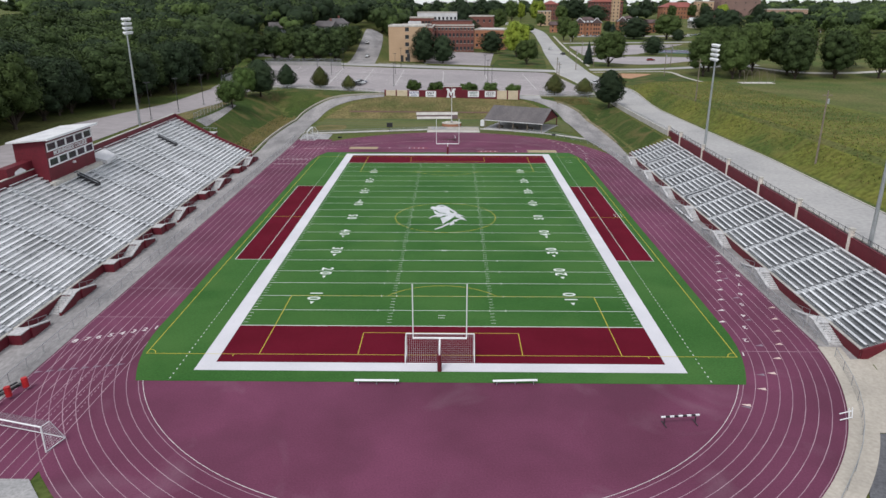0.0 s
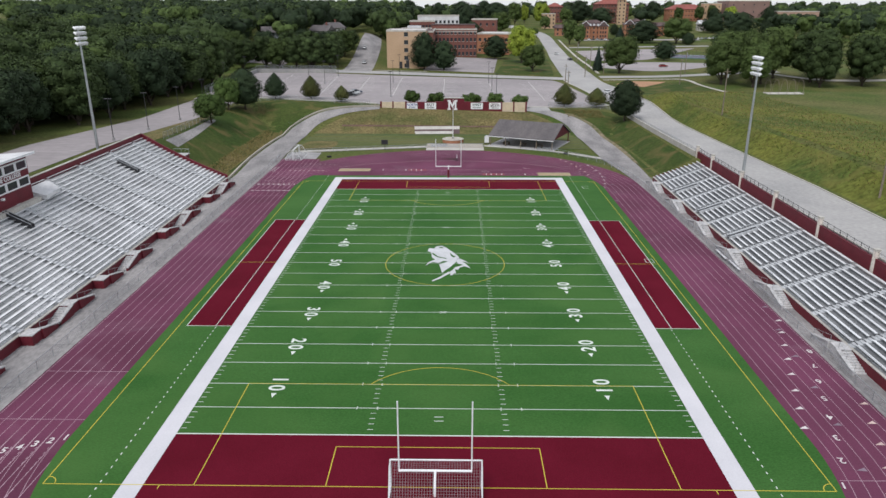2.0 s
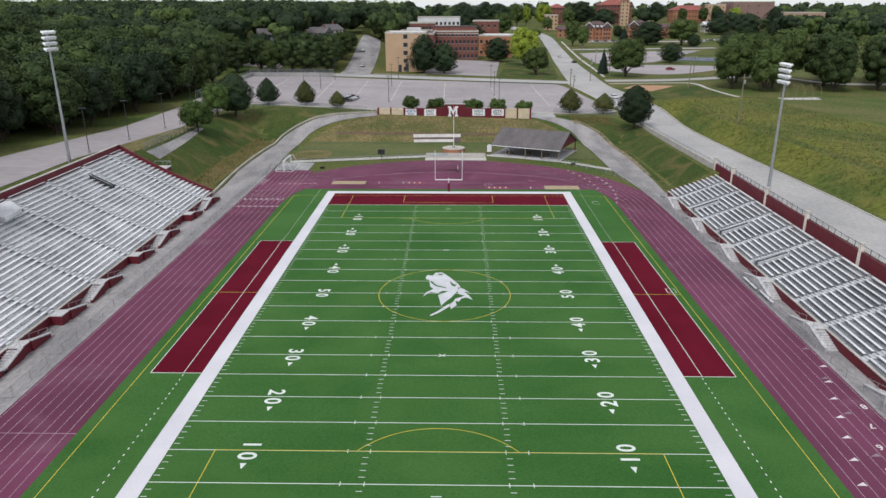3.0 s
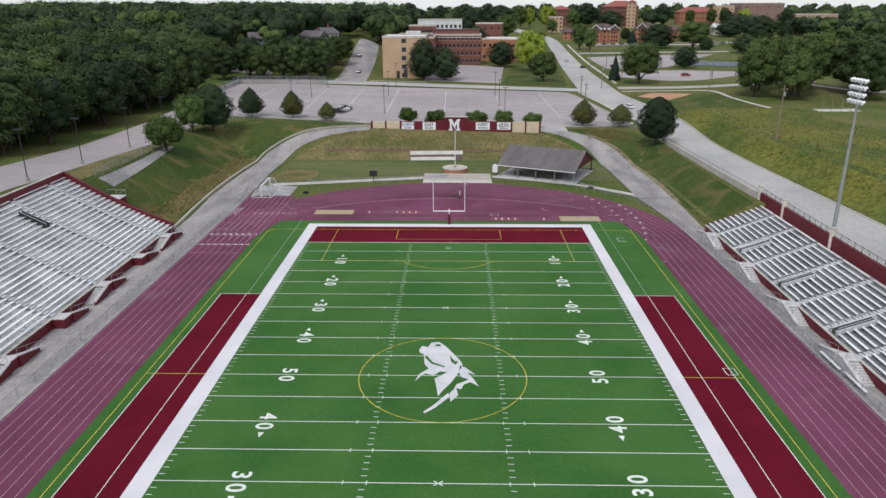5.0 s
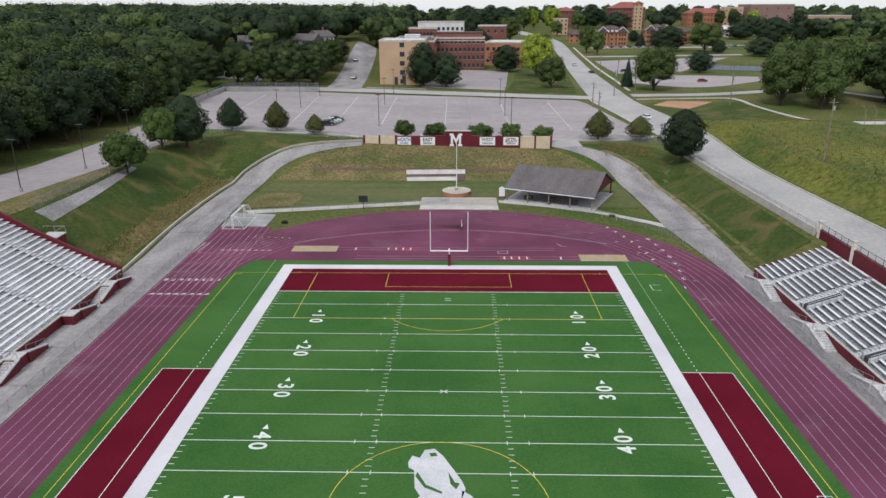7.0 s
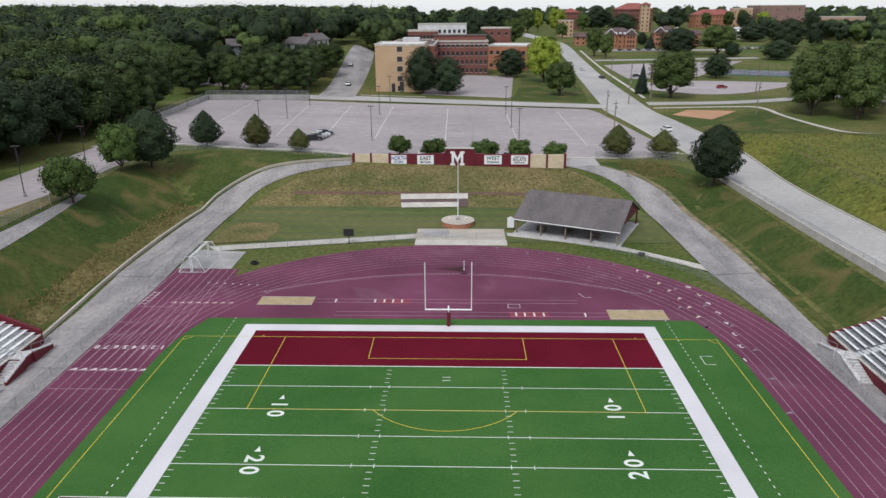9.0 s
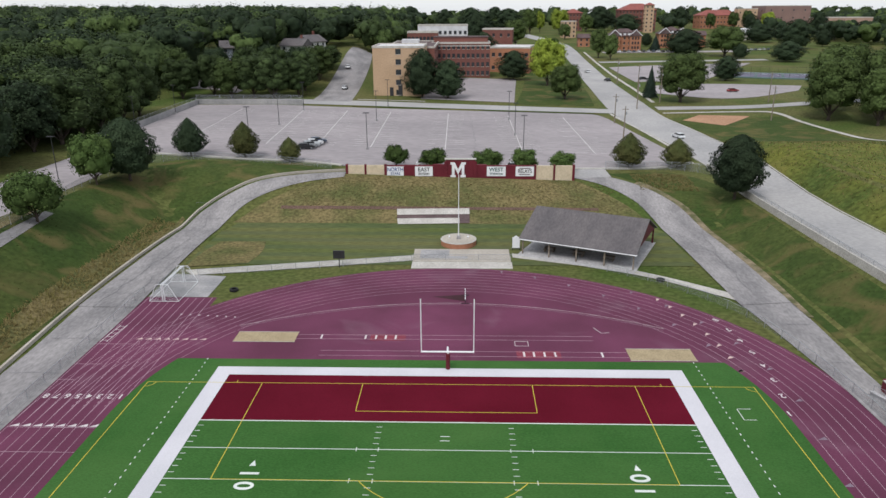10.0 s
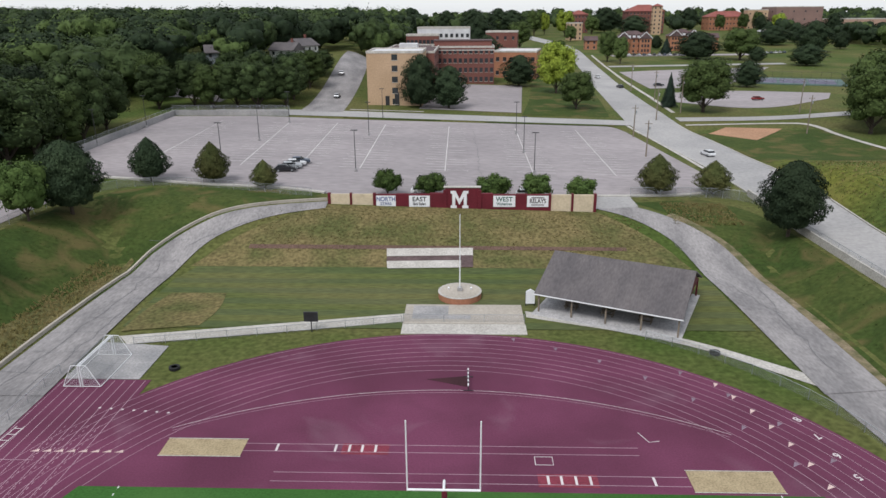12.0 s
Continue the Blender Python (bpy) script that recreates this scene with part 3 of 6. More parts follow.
# yellow football lines
SX, S0, S1, W = 32.8, 1.8, 107.95, 0.075
MID = (S0 + S1) / 2
zy = Z + 0.012
rows = [ribbon([(-SX, S0), (SX, S0)], W, zy), ribbon([(-SX, S1), (SX, S1)], W, zy), ribbon([(-SX, S0), (-SX, S1)], W, zy), ribbon([(SX, S0), (SX, S1)], W, zy),
        ribbon([(-SX, MID), (-HALF - B, MID)], W, zy), ribbon([(HALF + B, MID), (SX, MID)], W, zy), ribbon(arc(0, MID, 9.15, 0, 360, 64), W, zy)]
for y, s in ((S0, 1), (S1, -1)):
    rows += [ribbon([(-20.16, y), (-20.16, y + s * 16.5)], W, zy), ribbon([(20.16, y), (20.16, y + s * 16.5)], W, zy), ribbon([(-20.16, y + s * 16.5), (20.16, y + s * 16.5)], W, zy),
             ribbon([(-9.16, y), (-9.16, y + s * 5.5)], W, zy), ribbon([(9.16, y), (9.16, y + s * 5.5)], W, zy), ribbon([(-9.16, y + s * 5.5), (9.16, y + s * 5.5)], W, zy),
             ribbon([(a, y + s * (11 + math.sqrt(9.15 ** 2 - a * a))) for a in np.linspace(-7.31, 7.31, 32)], W, zy)]
    for x in (-SX, SX):
        a = {(True, True): 0, (False, True): 90, (True, False): 270, (False, False): 180}[(x < 0, y == S0)]
        rows.append(ribbon(arc(x, y, 0.95, a, a + 90, 10), W, zy))
    for x in (-23.0, 23.0):
        rows.append(ribbon([(x, y - 0.5 * s), (x, y)], W, zy))
for i, r in enumerate(rows):
    part("yellow_line", r, M_YELLOW, field)
dots = []
for s in (-1, 1):
    y = TY0 + 0.4
    while y < TY1:
        if not 32.0 < y < 77.7:
            dots.append(rect(s * 28.1 - 0.05, s * 28.1 + 0.05, y, y + 0.30, Z + 0.004))
        y += 0.95
tagged(part("coaching_dashes", joined(dots), M_LINE, field), kind="stuff")
part("small_square_mark", joined([ribbon([(31.2, 55.5), (32.4, 55.5), (32.4, 57), (31.2, 57)], 0.09, zy, close=True), ribbon([(30.6, 101.6), (29.4, 101.6), (29.4, 103.6), (30.8, 103.6)], 0.09, zy)]), M_LINE, field)


def crest(name, outline, z, material):
    bm = bmesh.new()
    bm.faces.new([bm.verts.new((x, y, z)) for x, y in outline])
    bmesh.ops.triangulate(bm, faces=bm.faces)
    return part(name, bm, material, field)


# midfield emblem in plain white shapes
crest("emblem_body", [(-2.9, 60.9), (-2.6, 61.9), (-1.9, 61.6), (-1.5, 62.8), (-0.6, 63.0), (0.2, 61.9), (1.2, 59.9), (1.9, 58.4), (2.2, 57.4), (1.7, 55.4), (0.9, 53.3), (0.1, 51.8), (-0.4, 50.6), (-0.7, 53.0), (-0.9, 54.2),
                      (0.5, 55.6), (-0.3, 55.8), (-1.0, 54.9), (-1.9, 55.3), (-2.4, 54.7), (-3.0, 53.6), (-2.6, 55.2), (-1.6, 56.4), (-2.1, 57.4), (-2.3, 59.8), (-2.8, 60.2)], Z + 0.014, M_EMBLEM)
crest("emblem_mane", [(1.9, 57.2), (2.6, 56.6), (3.6, 55.1), (2.7, 55.6), (3.4, 54.1), (3.9, 52.6), (3.0, 53.5), (2.3, 53.0), (2.0, 52.0), (1.5, 52.2), (1.7, 50.8), (0.9, 49.5), (0.8, 51.2), (1.2, 51.9), (1.5, 53.0), (2.3, 53.6), (2.8, 54.1), (2.0, 54.6), (1.8, 55.6)], Z + 0.014, M_EMBLEM)
crest("emblem_tail", [(0.6, 51.2), (0.9, 50.7), (0.2, 49.6), (-0.6, 48.4), (-1.7, 47.3), (-1.8, 47.6), (-0.8, 48.9), (0.0, 50.2)], Z + 0.014, M_EMBLEM)
crest("emblem_eye", [(-1.1, 62.3), (-0.5, 62.4), (-0.3, 61.9), (-0.9, 61.8)], Z + 0.018, M_TURF)
crest("emblem_cut", [(-2.0, 59.6), (-1.2, 57.9), (0.2, 57.0), (0.2, 56.7), (-1.3, 57.5), (-2.15, 59.0)], Z + 0.018, M_TURF)
crest("emblem_cut", [(0.7, 59.6), (1.3, 58.2), (1.7, 58.1), (1.4, 57.3), (0.9, 58.0)], Z + 0.018, M_TURF)

# ---- pavements, lanes, roads and parking ----
sheet("west_apron", [(-49.6, -30), (-49.6, 108), (-51.2, 130)], [(-43.1, -30), (-43.1, 118), (-43.3, 131)], M_PATH, "weathered grey concrete apron before the stand", "pavement", 0.06, 3.0, 4)
sheet("west_lane", [(-51.2, 128), (-51.2, 152), (-50.4, 168), (-47.6, 173), (-44.2, 177), (-40.3, 180.6), (-34, 183.2), (-23.2, 186)], [(-43.2, 128), (-44.2, 150), (-44.2, 163.7), (-42.9, 170), (-40.4, 174.3), (-35.7, 178), (-30.4, 180.7), (-23.2, 183)], M_PATH, "patched grey asphalt lane curving up the bank", "lane", 0.12, 1.5, 5)
sheet("east_apron", [(43.1, -30), (43.1, 100), (41, 122), (39.6, 131)], [(46.2, -30), (46.2, 108), (47, 122), (47, 133)], M_PATH, "grey concrete apron before the east stand", "pavement", 0.06, 3.0, 4)
sheet("east_lane", [(39.6, 130), (39.2, 145), (38.9, 158), (37.7, 171), (35.6, 177), (30.2, 183.4), (25.4, 186.6)], [(47, 131), (46.8, 145), (46.3, 160), (44.9, 173), (41, 180), (37.3, 184), (31.9, 190)], M_PATH, "patched grey asphalt lane curving up the bank", "lane", 0.12, 1.5, 5)
sheet("lane_dirt_edge", [(46.9, 126), (46.7, 145), (46.2, 160), (44.8, 173), (40.9, 180), (37.2, 184)], [(47.6, 126), (48.2, 145), (47.2, 160), (46.4, 173), (42.0, 181), (38.6, 185.6)], M_VERGE, "bare tan dirt along the lane", "dirt", 0.14, 1.5, 3)
sheet("gate_landing", [(25.2, 186.5), (25.2, 196)], [(33.5, 189), (33.5, 197)], M_ROAD, "pale concrete landing by the gate", "pavement", 0.13, 1.5, 4)
sheet("walkway", [(-42, 142.6), (-25, 146.2), (-6.3, 150.2)], [(-40, 140.4), (-25, 143.4), (-6.3, 147.6)], M_KERB, "pale concrete walkway behind the track", "walkway", 0.06, 2.0, 2)
sheet("walkway", [(9.8, 151.2), (28, 144.4), (40.6, 133.8)], [(9.8, 149.2), (28, 142.6), (39.6, 131.8)], M_KERB, "pale concrete walkway behind the track", "walkway", 0.06, 2.0, 2)
sheet("goal_pad", [(-43.1, 131.8), (-43.2, 141)], [(-34.6, 131.8), (-34.6, 140)], M_CONC, "grey concrete pad at the end of the chute", "pavement", 0.05, 2.0, 4)
slab = tagged(part("viewing_slab", boxes((-6.5, 9.4, 147, 153.2, -0.1, 0.10)), M_APRON), "stained pale concrete slab behind the track", "pavement", kind="structure")
part("white_edge", boxes((-6.5, 9.5, 144.0, 146.95, -0.1, 0.06)), M_KERB, slab)
part("patch", boxes((-5.4, -0.6, 149.6, 152.8, 0.1, 0.112), (-5.4, 2.4, 148.4, 149.59, 0.1, 0.112)), M_CONC, slab)
tagged(part("dirt_strip", strip([(-34, 172.6), (28, 173.2)], [(-34, 171.6), (28, 172.2)], 0.09, 2, 2), mat("bare_reddish_dirt", (0.13, 0.080, 0.062), None, 0.3, 3, 0.95)), "narrow reddish bare dirt strip in the lawn", "dirt", kind="structure")

LOT_S = [(-72, 201), (-57, 197.5), (-45, 196.2), (-34, 195.8), (-24.5, 191.0), (-10, 190.5), (10, 190.5), (25, 196), (34, 197.3), (47, 199.6), (56, 207)]
LOT_N = [(-84, 279), (-66, 279), (-50, 278), (-35, 277), (-20, 277), (0, 277), (15, 277), (30, 277), (40, 277), (46, 277), (48.5, 270)]
sheet("parking_lot", LOT_S, LOT_N, M_LOT, "wide pale concrete parking lot, nearly empty", "parking lot", 0.10, 2.0, 36)
sheet("lot_corner", [(-88.8, 196), (-88.8, 279)], [(-62, 203), (-62, 279)], M_LOT, "pale concrete corner of the parking lot", "parking lot", 0.11, 2.0, 8)
sheet("west_road", [(-87, -40), (-87, 150), (-88, 200), (-86, 262)], [(-71.5, -40), (-71.5, 150), (-71.5, 190), (-70, 262)], M_LOT, "pale concrete access road along the woods", "road", 0.09, 3.0, 6)
sheet("cross_street", [(-80, 293), (-40, 293), (10, 289), (52, 287)], [(-80, 282), (-40, 282), (10, 280), (52, 279.5)], M_ROAD, "pale grey street behind the parking lot", "street", 0.12, 3.0, 3)
sheet("hill_street", [(-52, 290), (-52, 340), (-53, 380), (-55, 410)], [(-38, 290), (-40, 340), (-42, 380), (-45, 410)], M_PATH, "patched grey street climbing past the brick building", "street", 0.12, 4.0, 3)
ROAD_W = [(57.8, -60), (57.8, 150), (58.5, 185), (58.5, 215), (55, 250), (51, 285), (54.5, 335), (59, 395), (64.5, 452), (69.5, 525), (75, 600), (74, 650), (66, 700), (52, 770)]
ROAD_E = [(68.2, -60), (68.2, 150), (70, 185), (71.5, 220), (70, 250), (66.5, 285), (67.5, 335), (71, 395), (75.5, 452), (80.5, 525), (86, 600), (86, 655), (79, 708), (66, 780)]
sheet("east_road", ROAD_W, ROAD_E, M_ROAD, "pale grey concrete road running past the stadium", "road", 0.12, 3.0, 5)
sheet("side_street", [(69, 292), (100, 293), (125, 301), (160, 312)], [(69, 286), (100, 287.5), (125, 295), (160, 305)], M_ROAD, "narrow grey side street", "street", 0.11, 3.0, 3)
sheet("east_lot", [(77, 327), (101, 304), (138, 334)], [(82, 352), (110, 362), (147, 351)], M_LOT, "pale concrete parking lot beside lawns", "parking lot", 0.11, 3.0, 6)
sheet("upper_lot", [(80, 369), (112, 374), (119, 385)], [(83, 446), (115, 459), (172, 472)], M_LOT, "pale concrete parking lot below the brick halls", "parking lot", 0.11, 4.0, 6)
sheet("hall_row_lot", [(100, 549), (140, 552), (205, 556)], [(100, 561), (140, 564), (205, 570)], M_LOT, "narrow pale parking strip below the brick halls", "parking lot", 0.12, 4.0, 3)
sheet("cross_street_upper", [(84, 476), (130, 482), (190, 490)], [(84, 484), (130, 490), (190, 499)], M_ROAD, "pale grey street below the brick halls", "street", 0.12, 4.0, 3)
sheet("upper_west_lot", [(-109, 316), (-98, 316), (-84, 308)], [(-110, 334), (-99, 336), (-82, 326)], M_LOT, "small pale concrete lot under the trees", "parking lot", 0.12, 3.0, 4)
sheet("building_yard", [(-14, 300), (-10, 372)], [(20, 296), (26, 372)], M_LOT, "pale paved yard beside the brick building", "pavement", 0.13, 3.0, 6)
sheet("corner_lawn", [(20, 292), (26, 330), (34, 420)], [(48, 292), (52, 330), (57, 400)], M_SLOPE, "green corner lawn with trees", "lawn", 0.10, 3.0, 8)
# Flat grey strip added in place of the see-through fence on the bank
sheet("bank_path", [(-65.0, 112), (-65.5, 130), (-67.2, 150)], [(-62.3, 112), (-63.4, 130), (-65.8, 150)], M_PATH, "flat grey strip standing in for the see-through fence on the bank", "path", 0.10, 2.0, 3)
sheet("road_verge", [(-71.4, 106), (-71.4, 130), (-71.4, 160)], [(-66, 106), (-66.2, 130), (-69.5, 160)], M_DRY, "golden dry grass verge of the access road", "grass", 0.10, 1.5, 4)
sheet("clay_infield", [(72, 268), (82, 258)], [(80, 277), (96, 275)], M_CLAY, "tan clay of a small ball field", "ball field", 0.12, 2.0, 4)
sheet("footpath", [(69, 281), (100, 284), (109, 283), (109, 262), (112, 240), (122, 200)], [(69, 279.5), (100, 282.4), (107, 281), (107.4, 262), (110, 240), (120, 200)], M_KERB, "narrow pale concrete footpath over the grass", "footpath", 0.12, 2.0, 2)
sheet("far_footpath", [(150, 300), (170, 270), (240, 290)], [(150, 305), (172, 275), (240, 296)], M_KERB, "pale looping drive at the edge of the field", "footpath", 0.12, 3.0, 2)
kerb = []
for line in ([(-72, 200.4), (-57, 196.9), (-45, 195.6), (-34, 195.2), (-25, 192.2)], [(25.5, 195.6), (34, 196.7), (47, 199), (56, 206)]):
    pts = along(line, 1.5)
    a, b = offset(pts, 0.45), offset(pts, -0.45)
    kerb.append(([(x, y, height(x, y) + z) for p in zip(a, b) for x, y in p for z in (-0.2, 0.28)],
                 [f for i in range(len(pts) - 1) for f in ((4 * i, 4 * i + 4, 4 * i + 5, 4 * i + 1), (4 * i + 2, 4 * i + 3, 4 * i + 7, 4 * i + 6), (4 * i + 1, 4 * i + 5, 4 * i + 7, 4 * i + 3))]))
tagged(part("lot_kerb", joined(kerb), M_KERB), "pale concrete kerb along the parking lot", "kerb", kind="structure")


def low_wall(name, line, wide, low, high, material, label):
    pts = along(line, 1.0)
    a, b = offset(pts, wide / 2), offset(pts, -wide / 2)
    v = [(x, y, height(*c) + z) for c, *p in zip(pts, a, b) for x, y in p for z in (low, high)]
    f = [g for i in range(len(pts) - 1) for g in ((4 * i, 4 * i + 4, 4 * i + 5, 4 * i + 1), (4 * i + 2, 4 * i + 3, 4 * i + 7, 4 * i + 6), (4 * i + 1, 4 * i + 5, 4 * i + 7, 4 * i + 3))]
    f += [(0, 1, 3, 2), (len(v) - 4, len(v) - 2, len(v) - 1, len(v) - 3)]
    return tagged(part(name, (v, f), material), label, "wall", kind="structure")


low_wall("lane_kerb_wall", [(-50.3, 106), (-51.9, 130), (-51.9, 152), (-51.0, 168.4), (-48.1, 173.6), (-44.6, 177.7), (-40.6, 181.3), (-34.2, 184), (-23.6, 187)], 0.34, -0.4, 0.45, M_APRON, "low tan concrete retaining wall beside the lane")
low_wall("road_kerb_wall", [(56.3, 112), (56.6, 150), (57.3, 178), (57.6, 200)], 0.4, -1.6, 1.25, M_KERB, "pale concrete footing wall below the road fence")
low_wall("lot_back_wall", [(-89.2, 281), (-53, 280)], 0.4, -0.3, 1.7, M_CONC, "concrete retaining wall at the back of the lot")
low_wall("lot_side_wall", [(-89.2, 215), (-89.2, 281)], 0.4, -0.3, 1.7, M_CONC, "concrete retaining wall at the back of the lot")
low_wall("road_kerb", [(57.6, -30), (57.6, 150), (58.3, 185), (58.3, 214), (54.8, 250), (50.8, 278)], 0.25, -0.1, 0.22, M_KERB, "pale kerb of the road")
low_wall("road_kerb", [(68.4, -30), (68.4, 150), (70.2, 185), (71.7, 220), (70.2, 250), (66.8, 280)], 0.25, -0.1, 0.22, M_KERB, "pale kerb of the road")
sheet("sidewalk", [(50.6, 279), (54.2, 250), (56.5, 214)], [(51.6, 279), (55.2, 250), (57.4, 214)], M_KERB, "pale concrete sidewalk between lot and road", "sidewalk", 0.13, 3.0, 2)
sheet("sidewalk", [(70, 300), (75, 395), (80, 460), (87, 560)], [(71.4, 300), (76.4, 395), (81.4, 460), (88.4, 560)], M_KERB, "pale concrete sidewalk along the road", "sidewalk", 0.13, 3.0, 2)
sheet("sidewalk", [(-36.5, 296), (-12, 295)], [(-36.5, 294.8), (-12, 293.8)], M_KERB, "pale concrete sidewalk before the tan building", "sidewalk", 0.15, 3.0, 2)
sheet("verge", [(-36, 281.6), (-6, 280.2)], [(-36, 279.2), (-6, 278.4)], M_SLOPE, "thin grass verge of the street", "grass", 0.15, 3.0, 2)
sheet("verge", [(8, 279.8), (47, 279)], [(8, 277.8), (47, 277.2)], M_SLOPE, "thin grass verge of the street", "grass", 0.15, 3.0, 2)
# parking bay lines
bays = []
for x0, x1 in ((-69, -70.4), (-47.6, -50.2), (-34.8, -36.1), (-21.4, -21.9), (-2.8, -3.2), (16.4, 16.2), (34.4, 33.9)):
    bays.append(ribbon(along([(x0, 213), (x1, 270)], 2.0), 0.20, None, 0.16))
    for i in range(21):
        y = 214 + i * 2.65
        xm = x0 + (x1 - x0) * (y - 213) / 57
        for side in (-1, 1):
            if random.random() < 0.9 and xm + side * 5 > -70:
                bays.append(ribbon([(xm + side * 0.2, y), (xm + side * random.uniform(4.2, 5.2), y + 0.1)], 0.17, None, 0.16))
tagged(part("bay_lines", joined(bays), mat("worn_bay_paint", (0.64, 0.62, 0.61), (0.46, 0.44, 0.435), 0.3, 2.0)), "worn white parking bay lines", "bay lines", kind="stuff")
# cracks in the pavements
random.seed(4)
cracks = []
for x0, y0, x1, y1, n in [(5, 203, 4, 262, 30), (-46, 120, -45, 150, 14), (44, 150, 36, 176, 12), (43, 134, 44, 160, 12), (-49, 128, -47, 168, 16), (-45, 172, -30, 182, 12), (-48.5, 20, -48.2, 100, 26)]:
    pts = [(x0 + (x1 - x0) * i / n + random.uniform(-0.45, 0.45), y0 + (y1 - y0) * i / n + random.uniform(-0.4, 0.4)) for i in range(n + 1)]
    cracks.append(ribbon(pts, 0.06, None, 0.18))
for i in range(26):
    side = i % 2
    y = 8 + i * 4.6 + random.uniform(-1, 1)
    if side:
        cracks.append(ribbon([(43.2, y), (44.6, y + random.uniform(-0.3, 0.3)), (46.1, y)], 0.06, None, 0.16))
    else:
        cracks.append(ribbon([(-49.3, y), (-46.5, y + random.uniform(-0.3, 0.3)), (-43.3, y)], 0.06, None, 0.16))
for i in range(9):
    y = 133 + i * 5
    cracks.append(ribbon([(-51, y), (-48, y + random.uniform(-0.5, 0.5)), (-44.3, y + random.uniform(-0.6, 0.6))], 0.05, None, 0.18))
tagged(part("pavement_cracks", joined(cracks), M_CRACK), "tar-filled dark cracks in the pavement", "cracks", kind="stuff")


# ---- posts, nets and fences ----
def goal_post(y, back):
    """Football goal: a bent stem with a padded foot, a crossbar and two uprights."""
    g = thing("goal_post", "white football goal post with a maroon padded stem", "goal post", (0, y, 0), 0, "goal posts")
    bm = tubes(((0, back * 1.7, 2.2), (0, back * 1.7, 0), 0.085))
    pts = [(0, back * 1.7, 2.2), (0, back * 1.6, 2.65), (0, back * 1.3, 2.95), (0, back * 0.8, 3.05), (0, 0, 3.05)]
    for a, b in zip(pts, pts[1:]):
        tube(bm, a, b, 0.10)
    part("stem", bm, M_WHITE, g)
    part("pad", tubes(((0, back * 1.7, 0.05), (0, back * 1.7, 1.95), 0.24), n=14), M_MAROON, g, "maroon foam pad")
    part("crossbar", tubes(((-2.9, 0, 3.05), (2.9, 0, 3.05), 0.10), n=10), M_WHITE, g)
    for s in (-1, 1):
        part("upright", tubes(((s * 2.86, 0, 3.05), (s * 2.86, 0, 9.3), 0.06)), M_WHITE, g)
    return g


goal_post(0.0, -1)
goal_post(END, 1)


def net_panel(corners, n, m):
    """A net between four corners, in fine cords."""
    a, b, c, d = [Vector(p) for p in corners]
    v, f = [], []

    def cord(p, q):
        w = Vector((0.012, 0, 0)) if abs((q - p).x) < abs((q - p).z) + abs((q - p).y) else Vector((0, 0, 0.012))
        k = len(v)
        v.extend([tuple(p - w), tuple(p + w), tuple(q + w), tuple(q - w)])
        f.append((k, k + 1, k + 2, k + 3))
    for i in range(n + 1):
        t = i / n
        cord(a.lerp(b, t), d.lerp(c, t))
    for j in range(m + 1):
        t = j / m
        cord(a.lerp(d, t), b.lerp(c, t))
    return v, f


def soccer_goal(at, turn):
    g = thing("soccer_goal", "white tubular soccer goal with a pale net", "soccer goal", at, turn, "soccer goals")
    w, h, top, base = 3.75, 2.55, 0.95, 2.2
    part("crossbar", tubes(((-w, 0, h), (w, 0, h), 0.07)), M_WHITE, g)
    for s in (-1, 1):
        part("post", tubes(((s * w, 0, 0), (s * w, 0, h), 0.07)), M_WHITE, g)
        part("side_frame", tubes(((s * w, 0, h), (s * w, top, h), 0.04), ((s * w, top, h), (s * w, base, 0.05), 0.04), ((s * w, base, 0.05), (s * w, 0, 0.05), 0.04)), M_WHITE, g)
        part("side_net", net_panel([(s * w, 0, 0.05), (s * w, base, 0.05), (s * w, top, h), (s * w, 0, h)], 9, 10), M_WHITE, g)
    part("rear_bar", tubes(((-w, base, 0.05), (w, base, 0.05), 0.04)), M_WHITE, g)
    part("net", joined([net_panel([(-w, base, 0.05), (w, base, 0.05), (w, top, h), (-w, top, h)], 34, 12), net_panel([(-w, 0, h), (w, 0, h), (w, top, h), (-w, top, h)], 34, 4)]), M_NET, g, "pale knotted net")
    return g


soccer_goal((0.0, 2.0, 0.035), 180)
soccer_goal((-40.0, 133.8, 0.06), 90)
soccer_goal((-40.25, 133.8, 0.06), -90)
soccer_goal((-37.6, -15.4, 0.02), -15)


def bench(at, turn, length):
    b = thing("team_bench", "plain aluminium team bench on thin legs", "bench", at, turn, "team benches")
    part("seat", boxes((-length / 2, length / 2, -0.17, 0.17, 0.42, 0.47)), M_WHITE, b)
    for x in (-length / 2 + 0.4, 0, length / 2 - 0.4):
        part("leg", boxes((x - 0.03, x + 0.03, -0.15, 0.15, 0.0, 0.42)), M_STEEL, b)
    return b


bench((-6.4, -4.45, 0.01), 0, 4.6)
bench((7.8, -4.3, 0.01), 3, 4.6)
bench((43.6, 58.2, 0.10), 90, 4.4)
bench((43.8, 53.4, 0.10), 90, 4.4)


